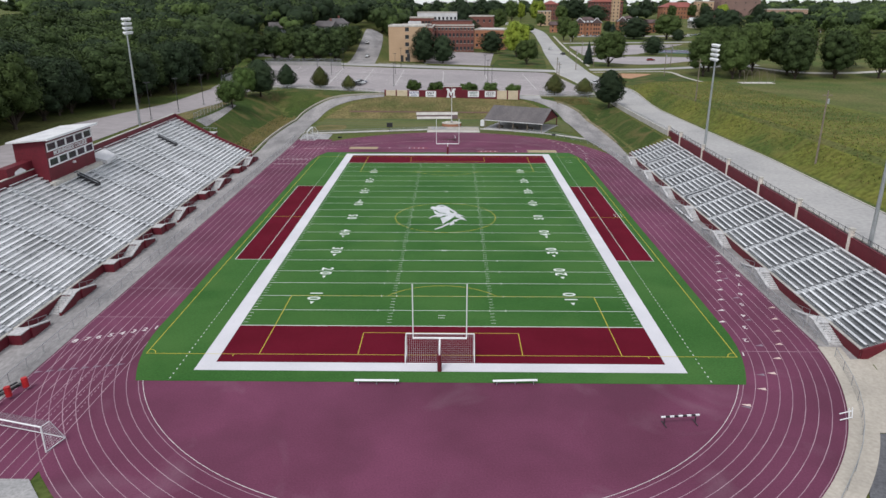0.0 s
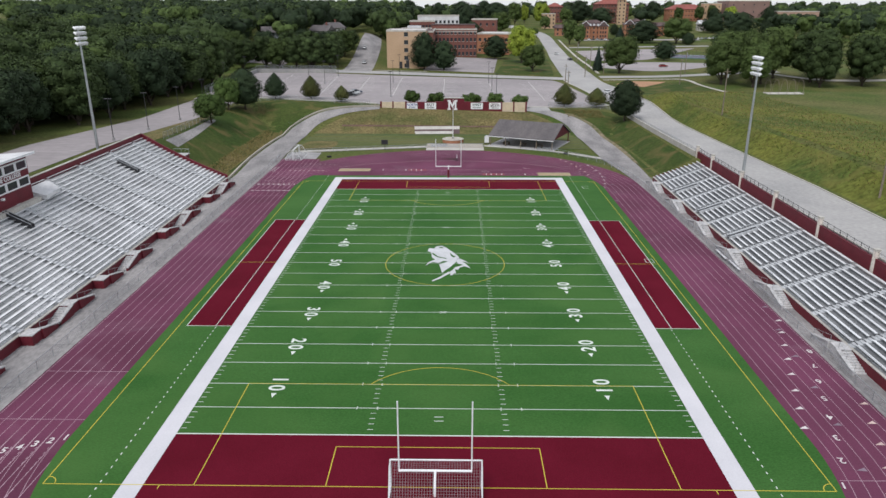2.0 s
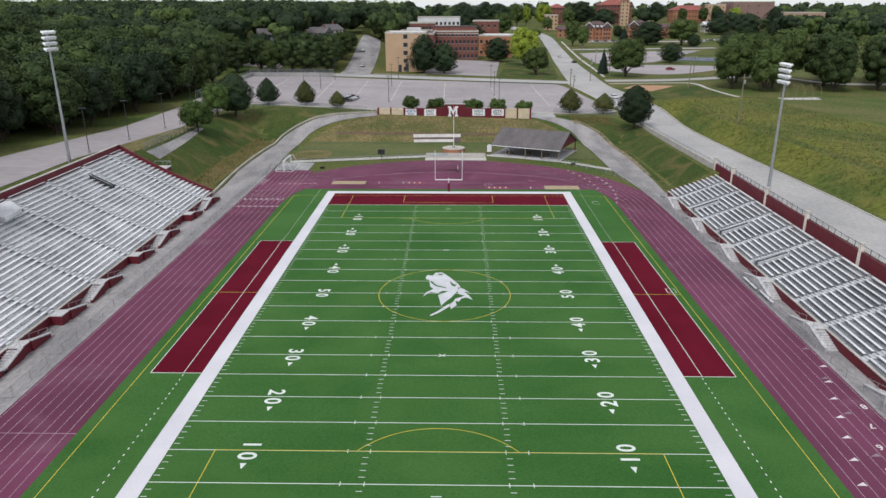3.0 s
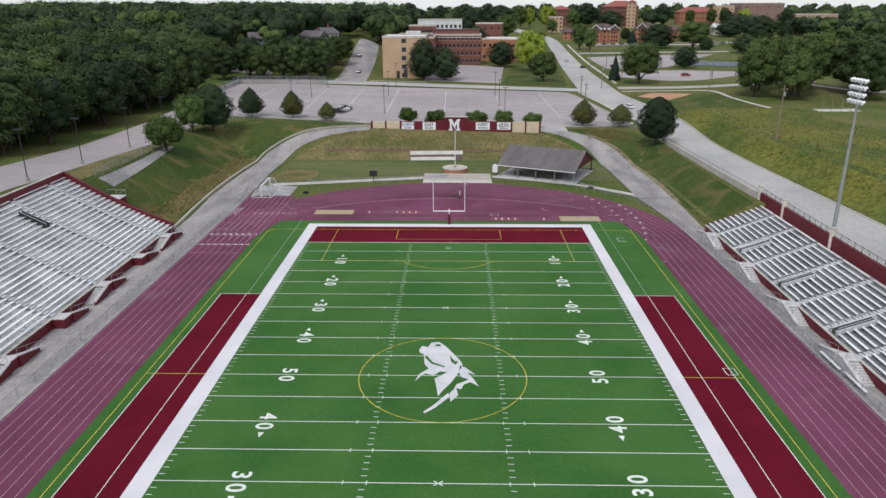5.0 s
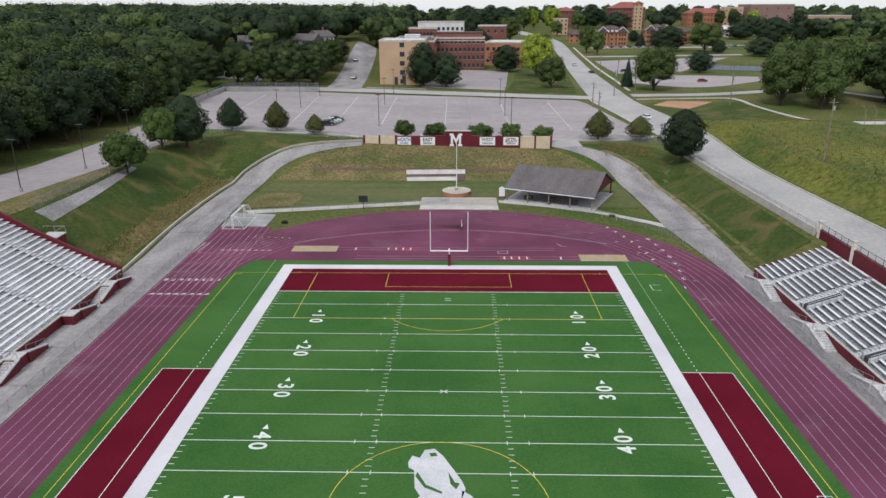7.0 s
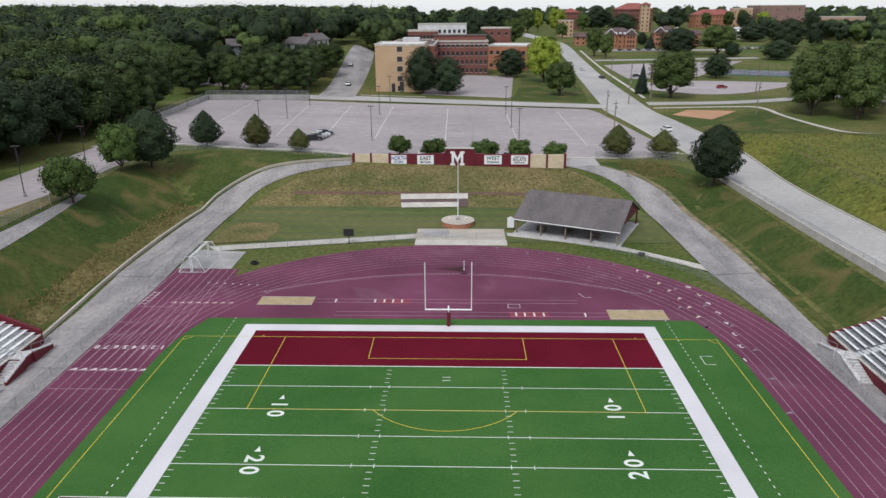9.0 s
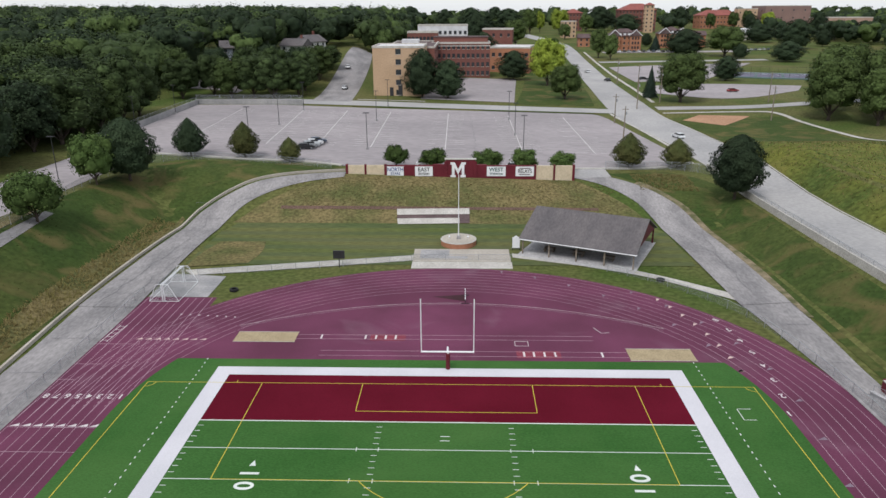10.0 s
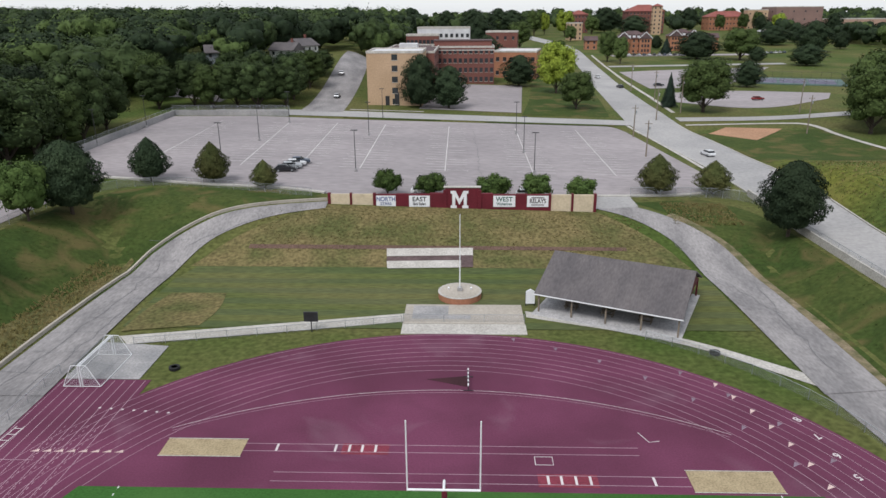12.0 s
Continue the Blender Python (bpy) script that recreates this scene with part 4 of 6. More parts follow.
def hurdle_barrier(at, turn, length=3.7):
    g = thing("steeplechase_barrier", "black and white striped steeplechase barrier", "barrier", at, turn, "barriers")
    n = 9
    for i in range(n):
        x0 = -length / 2 + i * length / n
        part("beam_block", boxes((x0, x0 + length / n, -0.065, 0.065, 0.78, 0.91)), M_WHITE if i % 2 == 0 else M_DARK, g, "white painted block" if i % 2 == 0 else "black painted block")
    for s in (-1, 1):
        part("foot", tubes(((s * (length / 2 - 0.35), -0.55, 0.05), (s * (length / 2 - 0.35), 0.55, 0.05), 0.05), ((s * (length / 2 - 0.35), 0, 0.05), (s * (length / 2 - 0.35), 0, 0.8), 0.05)), M_DARK, g)
    return g


hurdle_barrier((22.5, -11.2, 0.0), 7)
hurdle_barrier((2.0, 131.6, 0.0), 90)
tagged(part("water_jump", prism([(-2.6, 132.5), (1.9, 130.9), (1.9, 133.3)], 0.012, 0.02), mat("dark_maroon_cover", (0.045, 0.012, 0.018)), None), "dark triangular water jump cover in the track", "water jump")

# training sled at the south-west corner
sled = thing("blocking_sled", "blocking sled with red pads on a dark frame", "sled", (-42.6, -8.6, 0.02), 70)
for i in range(4):
    x = -3.0 + i * 1.9
    part("pad", tubes(((x, 0, 0.35), (x, 0.1, 1.35), 0.30), n=12), M_RED_PAD, sled, "red vinyl pad")
    part("arm", tubes(((x, 0.1, 0.6), (x, 1.4, 0.25), 0.06)), M_DARK, sled)
part("skid", boxes((-3.6, 3.3, 1.3, 1.55, 0.02, 0.22), (-3.6, 3.3, 2.0, 2.2, 0.02, 0.15)), M_DARK, sled)


def fence(name, line, high, label, every=3.0, base=None, group="chain-link fences"):
    """Chain-link fence on round posts with a top rail."""
    pts = along(line, every)
    z = [height(*p) + 0.05 if base is None else base for p in pts]
    f = thing(name, label, "fence", (*pts[0], z[0]), 0, group)
    o = Vector((*pts[0], z[0]))
    for p, zz in zip(pts, z):
        a = Vector((*p, zz)) - o
        part("post", tubes((a - Vector((0, 0, 0.3)), a + Vector((0, 0, high + 0.05)), 0.035), n=6), M_STEEL, f)
    bm = bmesh.new()
    cloth = [], []
    for (p, za), (q, zb) in zip(zip(pts, z), zip(pts[1:], z[1:])):
        a, b = Vector((*p, za)) - o, Vector((*q, zb)) - o
        up = Vector((0, 0, high))
        tube(bm, a + up, b + up, 0.028, n=5)
        k = len(cloth[0])
        cloth[0].extend([tuple(a), tuple(b), tuple(b + up), tuple(a + up)])
        cloth[1].append((k, k + 1, k + 2, k + 3))
    part("top_rail", bm, M_STEEL, f)
    part("wire_cloth", cloth, M_CHAIN, f, "woven wire cloth")
    return f


fence("chain_link_fence", [(-44.3, -24), (-44.0, 60), (-43.9, 118), (-44.1, 133)], 1.1, "low galvanised chain-link fence along the track", 3.2)
fence("chain_link_fence", [(43.5, 6), (43.5, 100), (41.5, 118), (38.5, 128.5), (30, 139), (24, 143)], 1.1, "low galvanised chain-link fence along the track", 3.2)
fence("chain_link_fence", [(43.6, 2), (42.0, -5), (39.6, -11), (36, -17), (31, -23)], 1.1, "low galvanised chain-link fence round the curve", 3.0)
fence("chain_link_fence", [(-39, 140.2), (-25, 143.1), (-6.6, 147.2)], 1.0, "low chain-link fence beside the walkway", 3.5)
fence("chain_link_fence", [(-6.4, 147.5), (9.4, 147.5)], 1.05, "low chain-link fence on the slab", 4.0, 0.1)
fence("chain_link_fence", [(56.3, 112), (56.6, 150), (57.3, 178), (57.4, 196), (48, 198), (33.5, 196)], 1.9, "tall chain-link fence between bank and road", 3.0)
fence("chain_link_fence", [(-65.4, 112), (-67.6, 150), (-70.5, 168), (-68, 190), (-57, 195), (-45, 193.6), (-27, 189.4)], 1.6, "chain-link fence along the top of the bank", 3.2)
fence("chain_link_fence", [(-90, 281.5), (-53, 281.2)], 3.0, "tall chain-link fence between lot and trees", 4.0)
fence("chain_link_fence", [(-90, 212), (-90, 281)], 2.4, "tall chain-link fence between lot and woods", 4.0)


# ---- stands ----
def row_z(u, low, high, bend):
    return low + (high - low) * ((1 - bend) * u + bend * u * u)


def stand(name, label, front, way, rows, run, low, high, bend, y0, y1, aisles, seat_w):
    """A bleacher: stepped treads, a bench on every row between the aisles, painted walls round it. way: +1 climbs to the east."""
    g = thing(name, label, "grandstand", (front, 0, 0), 0)
    prof = [(0, -0.3), (0, low)]
    tread = []
    for i in range(rows):
        z = row_z(i / (rows - 1), low, high, bend)
        tread.append(z)
        prof += [(way * run * i, z), (way * run * (i + 1), z)]
    prof.append((way * run * rows, -0.3))
    dedup = [p for i, p in enumerate(prof) if i == 0 or p != prof[i - 1]]
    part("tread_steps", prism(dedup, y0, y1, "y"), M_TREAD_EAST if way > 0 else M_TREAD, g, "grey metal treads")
    cuts = [y0 + 0.25] + [c for a in aisles for c in (a - 0.5, a + 0.5)] + [y1 - 0.25]
    spans = list(zip(cuts[::2], cuts[1::2]))
    for i, z in enumerate(tread):
        x = way * run * (i + 0.62)
        for a, b in spans:
            if b - a < 1.0:
                continue
            part("bench", boxes((x - seat_w / 2, x + seat_w / 2, a, b, z + 0.40, z + 0.45)), M_BENCH, g)
    risers, boards = bmesh.new(), bmesh.new()
    for i, z in enumerate(tread):
        x = way * run * (i + 0.62)
        for a, b in spans:
            if b - a < 1.0:
                continue
            k = max(2, int((b - a) / 3.5))
            for j in range(k + 1):
                y = a + 0.3 + (b - a - 0.6) * j / k
                box(risers, x - 0.06, x + 0.06, y - 0.02, y + 0.02, z, z + 0.4)
            lo, hi = sorted((x + way * (run * 0.5 - 0.12), x + way * (run * 0.5 + 0.10)))
            box(boards, lo, hi, a, b, z + 0.10, z + 0.13) if i < rows - 1 else None
    tagged(part("bracket_rest", risers, M_STEEL, g), kind="stuff")
    tagged(part("foot_board_rest", boards, M_BENCH, g), kind="stuff")
    for n, y in enumerate(aisles):
        lift = 0.24 if way < 0 else 0.08
        flight = [(0, low - 0.2), (0, low + lift)]
        for i, z in enumerate(tread[:-1]):
            up = (tread[i + 1] - z) / 2
            flight += [(way * run * i, z + lift), (way * run * (i + 0.5), z + lift), (way * run * (i + 0.5), z + lift + up), (way * run * (i + 1), z + lift + up)]
        flight += [(way * run * (rows - 1), tread[-1] + lift), (way * run * (rows - 0.4), tread[-1] + lift), (way * run * (rows - 0.4), tread[-1] - 0.2)]
        part("aisle_flight", prism([p for i, p in enumerate(flight) if i == 0 or p != flight[i - 1]], y - 0.46, y + 0.46, "y"), M_AISLE, g, "pale worn aisle steps")
    part("front_wall", boxes((-0.12 if way > 0 else 0.0, 0.0 if way > 0 else 0.12, y0, y1, -0.3, low - 0.05)), M_MAROON, g, "maroon painted front wall")
    part("front_coping", boxes((-0.16, 0.16, y0, y1, low - 0.05, low + 0.06)), M_KERB, g, "pale coping")
    rail = bmesh.new()
    for y in np.arange(y0 + 1, y1 - 1, 2.4):
        if min(abs(y - a) for a in aisles) > 1.0:
            tube(rail, (0, y, low), (0, y, low + 0.85), 0.02, n=5)
            if min(abs(y + 2.4 - a) for a in aisles) > 1.0 and y + 2.4 < y1 - 1:
                for h in (0.45, 0.85):
                    tube(rail, (0, y, low + h), (0, y + 2.4, low + h), 0.02, n=5)
    part("front_rail", rail, M_STEEL, g)
    return g, tread


WEST_X, WEST_RUN, WEST_ROWS = -49.4, 0.82, 22
WEST_AISLES = [4.4, 16.0, 27.3, 36.0, 44.7, 55.3, 66.8, 77.8, 89.6, 100.0]
west, west_tread = stand("west_grandstand", "large bleacher stand with bright aluminium benches and maroon walls", WEST_X, -1, WEST_ROWS, WEST_RUN, 1.35, 9.9, 0.18, -2.0, 105.3, WEST_AISLES, 0.34)
side = [(0.05, -0.3), (0.05, 1.9)]
for i in range(WEST_ROWS + 1):
    u = i / WEST_ROWS
    side.append((-WEST_RUN * WEST_ROWS * u, row_z(u, 1.95, 11.2, 0.22)))
side += [(-WEST_RUN * WEST_ROWS - 0.3, 11.3), (-WEST_RUN * WEST_ROWS - 0.3, -0.3)]
part("side_wall", prism(side, 105.32, 105.75, "y"), M_MAROON, west, "maroon curved parapet wall")
part("back_wall", boxes((-WEST_RUN * WEST_ROWS - 0.35, -WEST_RUN * WEST_ROWS - 0.02, -2, 105.3, -0.3, 11.25)), M_MAROON, west, "maroon back parapet")
part("back_coping", boxes((-WEST_RUN * WEST_ROWS - 0.4, -WEST_RUN * WEST_ROWS + 0.05, -2, 105.3, 11.25, 11.36)), M_KERB, west)
for y in (51.0, 87.3):
    x0, x1 = -64.6 - WEST_X, -60.7 - WEST_X
    za, zb = row_z(-x0 / (WEST_RUN * WEST_ROWS), 1.35, 9.9, 0.18), row_z(-x1 / (WEST_RUN * WEST_ROWS), 1.35, 9.9, 0.18)
    # Solid dark block gives the shade down the stair well, no hole cut
    part("opening_well", prism([(x0, za + 0.58), (x1, zb + 0.58), (x1, zb + 0.2), (x0, za + 0.2)], y - 0.30, y + 0.30, "y"), M_DARK, west, "dark block for the shade in the stair well")
    for s in (-0.36, 0.36):
        part("opening_side", prism([(x0, za + 0.95), (x1, zb + 0.95), (x1, zb + 0.2), (x0, za + 0.2)], y + s - 0.05, y + s + 0.05, "y"), M_DARK, west, "dark low side of the stair well")
    part("opening_rail", tubes(((x0, y - 0.36, za + 1.0), (x1, y - 0.36, zb + 1.0), 0.05), ((x0, y + 0.36, za + 1.0), (x1, y + 0.36, zb + 1.0), 0.05)), M_STEEL, west)
end_landing = thing("end_landing", "pale concrete landing with a maroon side at the stand's end", "landing", (-60.3, 107.3, 3.1), 0)
part("platform", boxes((-1.7, 1.7, -1.3, 1.3, 0, 3.0)), M_MAROON, end_landing)
part("platform_top", boxes((-1.8, 1.8, -1.3, 1.4, 3.0, 3.15)), M_STEP, end_landing)
part("rail", tubes(((-1.7, 1.3, 4.1), (1.7, 1.3, 4.1), 0.035), ((1.7, 1.3, 3.1), (1.7, 1.3, 4.1), 0.035), ((0, 1.3, 3.1), (0, 1.3, 4.1), 0.035), ((-1.7, 1.3, 3.1), (-1.7, 1.3, 4.1), 0.035), ((1.7, 1.3, 4.1), (1.7, -1.3, 4.1), 0.035)), M_STEEL, end_landing)

EAST_AISLES = [9.0, 17.0, 25.3, 34.0, 42.5, 50.0, 57.5, 64.8, 72.2, 79.6, 87.0, 94.4, 101.8]
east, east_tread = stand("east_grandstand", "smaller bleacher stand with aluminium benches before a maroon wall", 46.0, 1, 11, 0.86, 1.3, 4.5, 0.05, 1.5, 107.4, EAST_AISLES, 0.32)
part("side_wall", prism([(0, -0.3), (0, 1.3), (9.5, 4.6), (9.5, -0.3)], 107.42, 107.7, "y"), M_MAROON, east)
part("side_wall", prism([(0, -0.3), (0, 1.3), (9.5, 4.6), (9.5, -0.3)], 1.2, 1.48, "y"), M_MAROON, east)
for y in (92.3, 78.0, 63.2):
    bm = bmesh.new()
    zs = [row_z(x / (0.86 * 10), 1.3, 4.5, 0.05) for x in (0.3, 4.6)]
    for s in (-0.75, 0.75):
        tube(bm, (0.3, y + s, zs[0] + 1.0), (4.6, y + s, zs[1] + 1.0), 0.04, n=6)
        for i in range(6):
            x = 0.3 + 4.3 * i / 5
            z = row_z(x / 8.6, 1.3, 4.5, 0.05)
            tube(bm, (x, y + s, z), (x, y + s, z + 1.0), 0.025, n=5)
    part("opening_rail", bm, M_STEEL, east)
    # Treads stay whole here: a dark block carries the well's shade
    part("opening_well", prism([(0.3, zs[0] + 0.52), (4.6, zs[1] + 0.52), (4.6, zs[1] + 0.1), (0.3, zs[0] + 0.1)], y - 0.36, y + 0.36, "y"), M_DARK, east, "dark block for the shade in the stair well")
    for s in (-0.55, 0.55):
        part("opening_edge", prism([(0.3, zs[0] + 0.55), (4.7, zs[1] + 0.55), (4.7, zs[1]), (0.3, zs[0])], y + s - 0.14, y + s + 0.14, "y"), M_AISLE, east)


def landing(front, way, y, low, toward, deep, pale, group):
    """Concrete landing before a stand with flights of steps running down beside the wall."""
    g = thing("stair_landing", "concrete stair landing with %s" % ("pale flights of steps" if pale else "maroon sides and pale steps"), "stairs", (front - way * 0.16, y, 0.06), 0, group)
    lo, hi = sorted((0.0, -way * deep))
    part("platform", boxes((lo, hi, -0.9, 0.9, 0, low - 0.12)), M_STEP if pale else M_MAROON, g)
    part("platform_top", boxes((lo - 0.05, hi + 0.05, -0.95, 0.95, low - 0.12, low)), M_STEP, g)
    for s in toward:
        n = 8
        flight = [(s * 0.95, 0)]
        for i in range(n):
            z = (low - 0.12) * (n - i) / (n + 1)
            flight += [(s * (0.95 + i * 0.42), z), (s * (0.95 + (i + 1) * 0.42), z)]
        flight.append((s * (0.95 + n * 0.42), 0))
        part("flight", prism(flight, lo, hi, "x"), M_STEP, g)
        out = -way * deep
        a, b = sorted((out, out - way * 0.22))
        part("side_wall", prism([(s * 0.9, 0), (s * 0.9, low), (s * 4.6, 0.45), (s * 4.6, 0)], a, b, "x"), M_STEP if pale else M_MAROON, g)
        part("side_coping", prism([(s * 0.9, low), (s * 0.9, low + 0.12), (s * 4.65, 0.57), (s * 4.65, 0.45)], a - 0.12, b + 0.12, "x"), M_STEP, g)
        part("hand_rail", tubes(((out, s * 0.9, low + 0.85), (out, s * 4.5, 1.3), 0.025), ((out, s * 0.9, low), (out, s * 0.9, low + 0.85), 0.025), ((out, s * 4.5, 0.4), (out, s * 4.5, 1.3), 0.025), ((out, s * 2.7, 0.9), (out, s * 2.7, 1.65), 0.025)), M_STEEL, g)
    return g


for n, y in enumerate(WEST_AISLES):
    landing(WEST_X, -1, y, 1.35, (1, -1) if n % 2 else (1,), 1.5, False, "stair landings of the large stand")
for y in (9.0, 25.3, 42.5, 57.5, 72.2, 87.0, 101.8):
    landing(46.0, 1, y, 1.3, (1, -1), 1.5, True, "stair landings of the smaller stand")

# wall, posts and railing behind the east stand
ew = thing("east_boundary_wall", "maroon boundary wall with pale posts and a dark railing", "wall", (56.4, 0, 0), 0)
part("wall", boxes((-0.15, 0.15, -6, 111, 3.0, 6.35)), M_MAROON, ew)
part("coping", boxes((-0.2, 0.2, -6, 111, 6.35, 6.45)), M_MAROON, ew)
post_y = [-6, 9.6, 24.9, 40.3, 55.0, 70.4, 85.3, 101.2, 110.8]
for y in post_y:
    p = part("post", boxes((-0.28, 0.28, y - 0.28, y + 0.28, 3.0, 7.5)), M_POST, ew, "cream masonry post")
    part("cap", boxes((-0.36, 0.36, y - 0.36, y + 0.36, 7.5, 7.72)), M_KERB, p)
bm = bmesh.new()
for a, b in zip(post_y, post_y[1:]):
    for z in (6.6, 7.35):
        tube(bm, (0, a + 0.3, z), (0, b - 0.3, z), 0.03, n=5)
    for y in np.arange(a + 0.6, b - 0.4, 0.32):
        tube(bm, (0, y, 6.45), (0, y, 7.35), 0.011, n=3)
    for y in np.arange(a + 1.8, b - 1.0, 1.8):
        tube(bm, (0, y, 6.4), (0, y, 7.45), 0.035, n=5)
part("railing", bm, M_DARK, ew, "dark metal railing")
walk_slab = part("terrace", boxes((-0.95, -0.16, 1.5, 107.4, 3.0, 4.42)), M_CONC, ew)

# press box
pb = thing("press_box", "two-storey maroon press box with white-framed windows and pale roof", "press box", (-65.0, 44.0, 9.0), 0)
WB = 15.3
bm = boxes((-5.2, 0, 0, WB, -1.5, 6.75))
part("wall", bm, M_MAROON, pb)
part("annex", boxes((-4.2, -2.6, -6.8, 0, -1.5, 3.7)), M_MAROON, pb)
part("roof", prism([(-5.9, 6.45), (0.9, 7.05), (0.9, 7.3), (-5.9, 6.7)], -0.7, WB + 0.9, "y"), M_ROOF, pb, "pale sheet roof")
part("fascia", boxes((0.88, 0.98, -0.75, WB + 0.95, 6.98, 7.34)), M_WHITE, pb)
part("ledge", boxes((0.0, 0.9, -0.4, WB + 0.6, -0.55, 0.12)), M_KERB, pb, "pale concrete ledge")
for z0, z1 in ((4.95, 6.45), (2.4, 3.9)):
    for i in range(5):
        a = 0.35 + i * 2.95
        w = part("window", boxes((0.02, 0.05, a + 0.1, a + 2.75, z0 + 0.1, z1 - 0.1)), M_GLASS, pb, "dark glass window")
        part("window_frame", boxes((0.01, 0.14, a, a + 2.85, z0, z0 + 0.2), (0.01, 0.14, a, a + 2.85, z1 - 0.2, z1), (0.01, 0.14, a, a + 0.2, z0 + 0.2, z1 - 0.2), (0.01, 0.14, a + 2.65, a + 2.85, z0 + 0.2, z1 - 0.2)), M_WHITE, w)
lettering("sign_words", "MORNINGSIDE COLLEGE", 1.0, M_WHITE, pose(0.05, WB / 2, 4.42, 90, 0, 90), pb, 0.02, "white raised letters", 0.98)
part("lamp_housing", boxes((0.02, 0.4, 7.4, 7.9, 1.7, 2.0)), M_WHITE, pb)
part("wall_emblem", prism([(-5.2, 1.9), (-3.0, 1.9), (-1.9, 2.5), (-3.2, 3.2), (-4.8, 2.9)], -2.58, -2.55, "x"), M_WHITE, pb, "plain white emblem")
tagged(part("sloped_canopy", prism([(-66.9, 60.2), (-66.9, 67.0), (-64.0, 65.2), (-63.4, 60.2)], 8.6, 9.2), M_ROOF), "grey sheet-metal sloped cover beside the press box", "cover")
for v in bpy.data.objects["sloped_canopy"].data.vertices:
    if v.co.x < -66 and v.co.z > 9:
        v.co.z += 0.9


# ---- lights and poles ----
def flood_light(at, tall, turn, tiers=4, lamps=5):
    g = thing("flood_light", "tall galvanised floodlight pole with tiers of lamps", "flood light", at, turn, "flood lights")
    part("pole", tubes(((0, 0, -0.5), (0, 0, tall), 0.30, 0.14), n=12), M_STEEL, g)
    for i in range(tiers):
        z = tall - 0.3 - i * 0.95
        arm = part("cross_arm", tubes(((-2.0, 0, z), (2.0, 0, z), 0.06)), M_STEEL, g)
        for j in range(lamps):
            x = -1.7 + 3.4 * j / (lamps - 1)
            part("lamp", tubes(((x, 0.0, z + 0.16), (x, 0.5, z - 0.12), 0.16, 0.34), n=10), M_WHITE, arm, "white lamp bowl")
    return g


flood_light((-70.3, 91.5, height(-70.3, 91.5)), 23.6, -90)
flood_light((57.1, 86.6, height(57.1, 86.6)), 23.2, 90)
flood_light((57.1, 21.5, height(57.1, 21.5)), 23.2, 90)


def lot_lamp(at, tall=8.8):
    g = thing("lot_lamp", "slim dark parking lot lamp post on a concrete foot", "lamp post", at, 0, "parking lot lamps")
    part("foot", tubes(((0, 0, -0.2), (0, 0, 0.7), 0.28), n=10), M_CONC, g)
    part("pole", tubes(((0, 0, 0.7), (0, 0, tall), 0.09, 0.07), n=8), M_DARK, g)
    part("head", boxes((-0.75, 0.75, -0.16, 0.16, tall, tall + 0.16)), M_DARK, g)
    return g


for x, y in ((-52, 214), (-51, 240), (-50, 268), (-21.8, 210), (-24.5, 252), (-24, 281), (16.6, 213.4), (16, 235), (15.9, 261), (-74.5, 146), (-73, 122), (-72.5, 103), (-76, 170), (-89, 232), (-88, 258)):
    lot_lamp((x, y, height(x, y) + 0.1))


def utility_pole(at, tall):
    g = thing("utility_pole", "weathered wooden utility pole with a cross arm", "utility pole", at, 0, "utility poles")
    part("pole", tubes(((0, 0, -0.4), (0, 0, tall), 0.19, 0.12), n=9), M_WOOD_POST, g)
    part("cross_arm", boxes((-0.9, 0.9, -0.06, 0.06, tall - 0.9, tall - 0.76)), M_WOOD_POST, g)
    part("transformer", tubes(((0.3, 0, tall - 2.4), (0.3, 0, tall - 1.5), 0.22), n=10), M_STEEL, g)
    return g


for x, y, h in ((71.6, 66.5, 14), (75.6, 150, 12.5), (100, 268, 11), (62, 288, 10), (73, 300, 12), (72, 330, 11), (70, 360, 11), (112, 300, 11), (139, 306, 12), (49, 262, 9), (46, 235, 9), (237, 404, 14)):
    utility_pole((x, y, height(x, y)), h)

# ---- banner wall ----
WALL_Y = 185.3
bw = thing("banner_wall", "low maroon and cream wall hung with white banners", "wall", (0, WALL_Y, 4.0), 0)


def wall_x(px):
    return -23.1 + px * 0.1019


for a, b, material, z1 in ((0, 5, M_MAROON, 3.95), (5, 39, M_CREAM, 3.75), (39, 43, M_MAROON, 3.95), (43, 80, M_CREAM, 3.75), (80, 85, M_MAROON, 3.95), (85, 121, M_MAROON, 3.7), (121, 143, M_MAROON, 3.8), (143, 181, M_MAROON, 3.75), (181, 207, M_MAROON, 3.95),
                           (207, 268, M_MAROON, 5.0), (268, 291, M_MAROON, 3.9), (291, 331, M_MAROON, 3.7), (331, 350, M_MAROON, 3.8), (350, 389, M_MAROON, 3.7), (389, 393, M_MAROON, 3.85), (393, 428, M_CREAM, 3.65), (428, 432, M_MAROON, 3.85), (432, 467, M_CREAM, 3.65), (467, 472, M_MAROON, 3.85)):
    t = 0.25 if material is M_CREAM else 0.35
    part("panel", boxes((wall_x(a), wall_x(b), -t, t, -1.2, z1)), material, bw, "cream panel" if material is M_CREAM else "maroon panel")
for x in (207, 268):
    part("pier", boxes((wall_x(x) - 0.3, wall_x(x) + 0.3, -0.6, -0.36, -1.2, 4.6)), M_MAROON, bw)
part("cap", boxes((wall_x(205), wall_x(270), -0.5, 0.5, 5.0, 5.16)), M_KERB, bw)


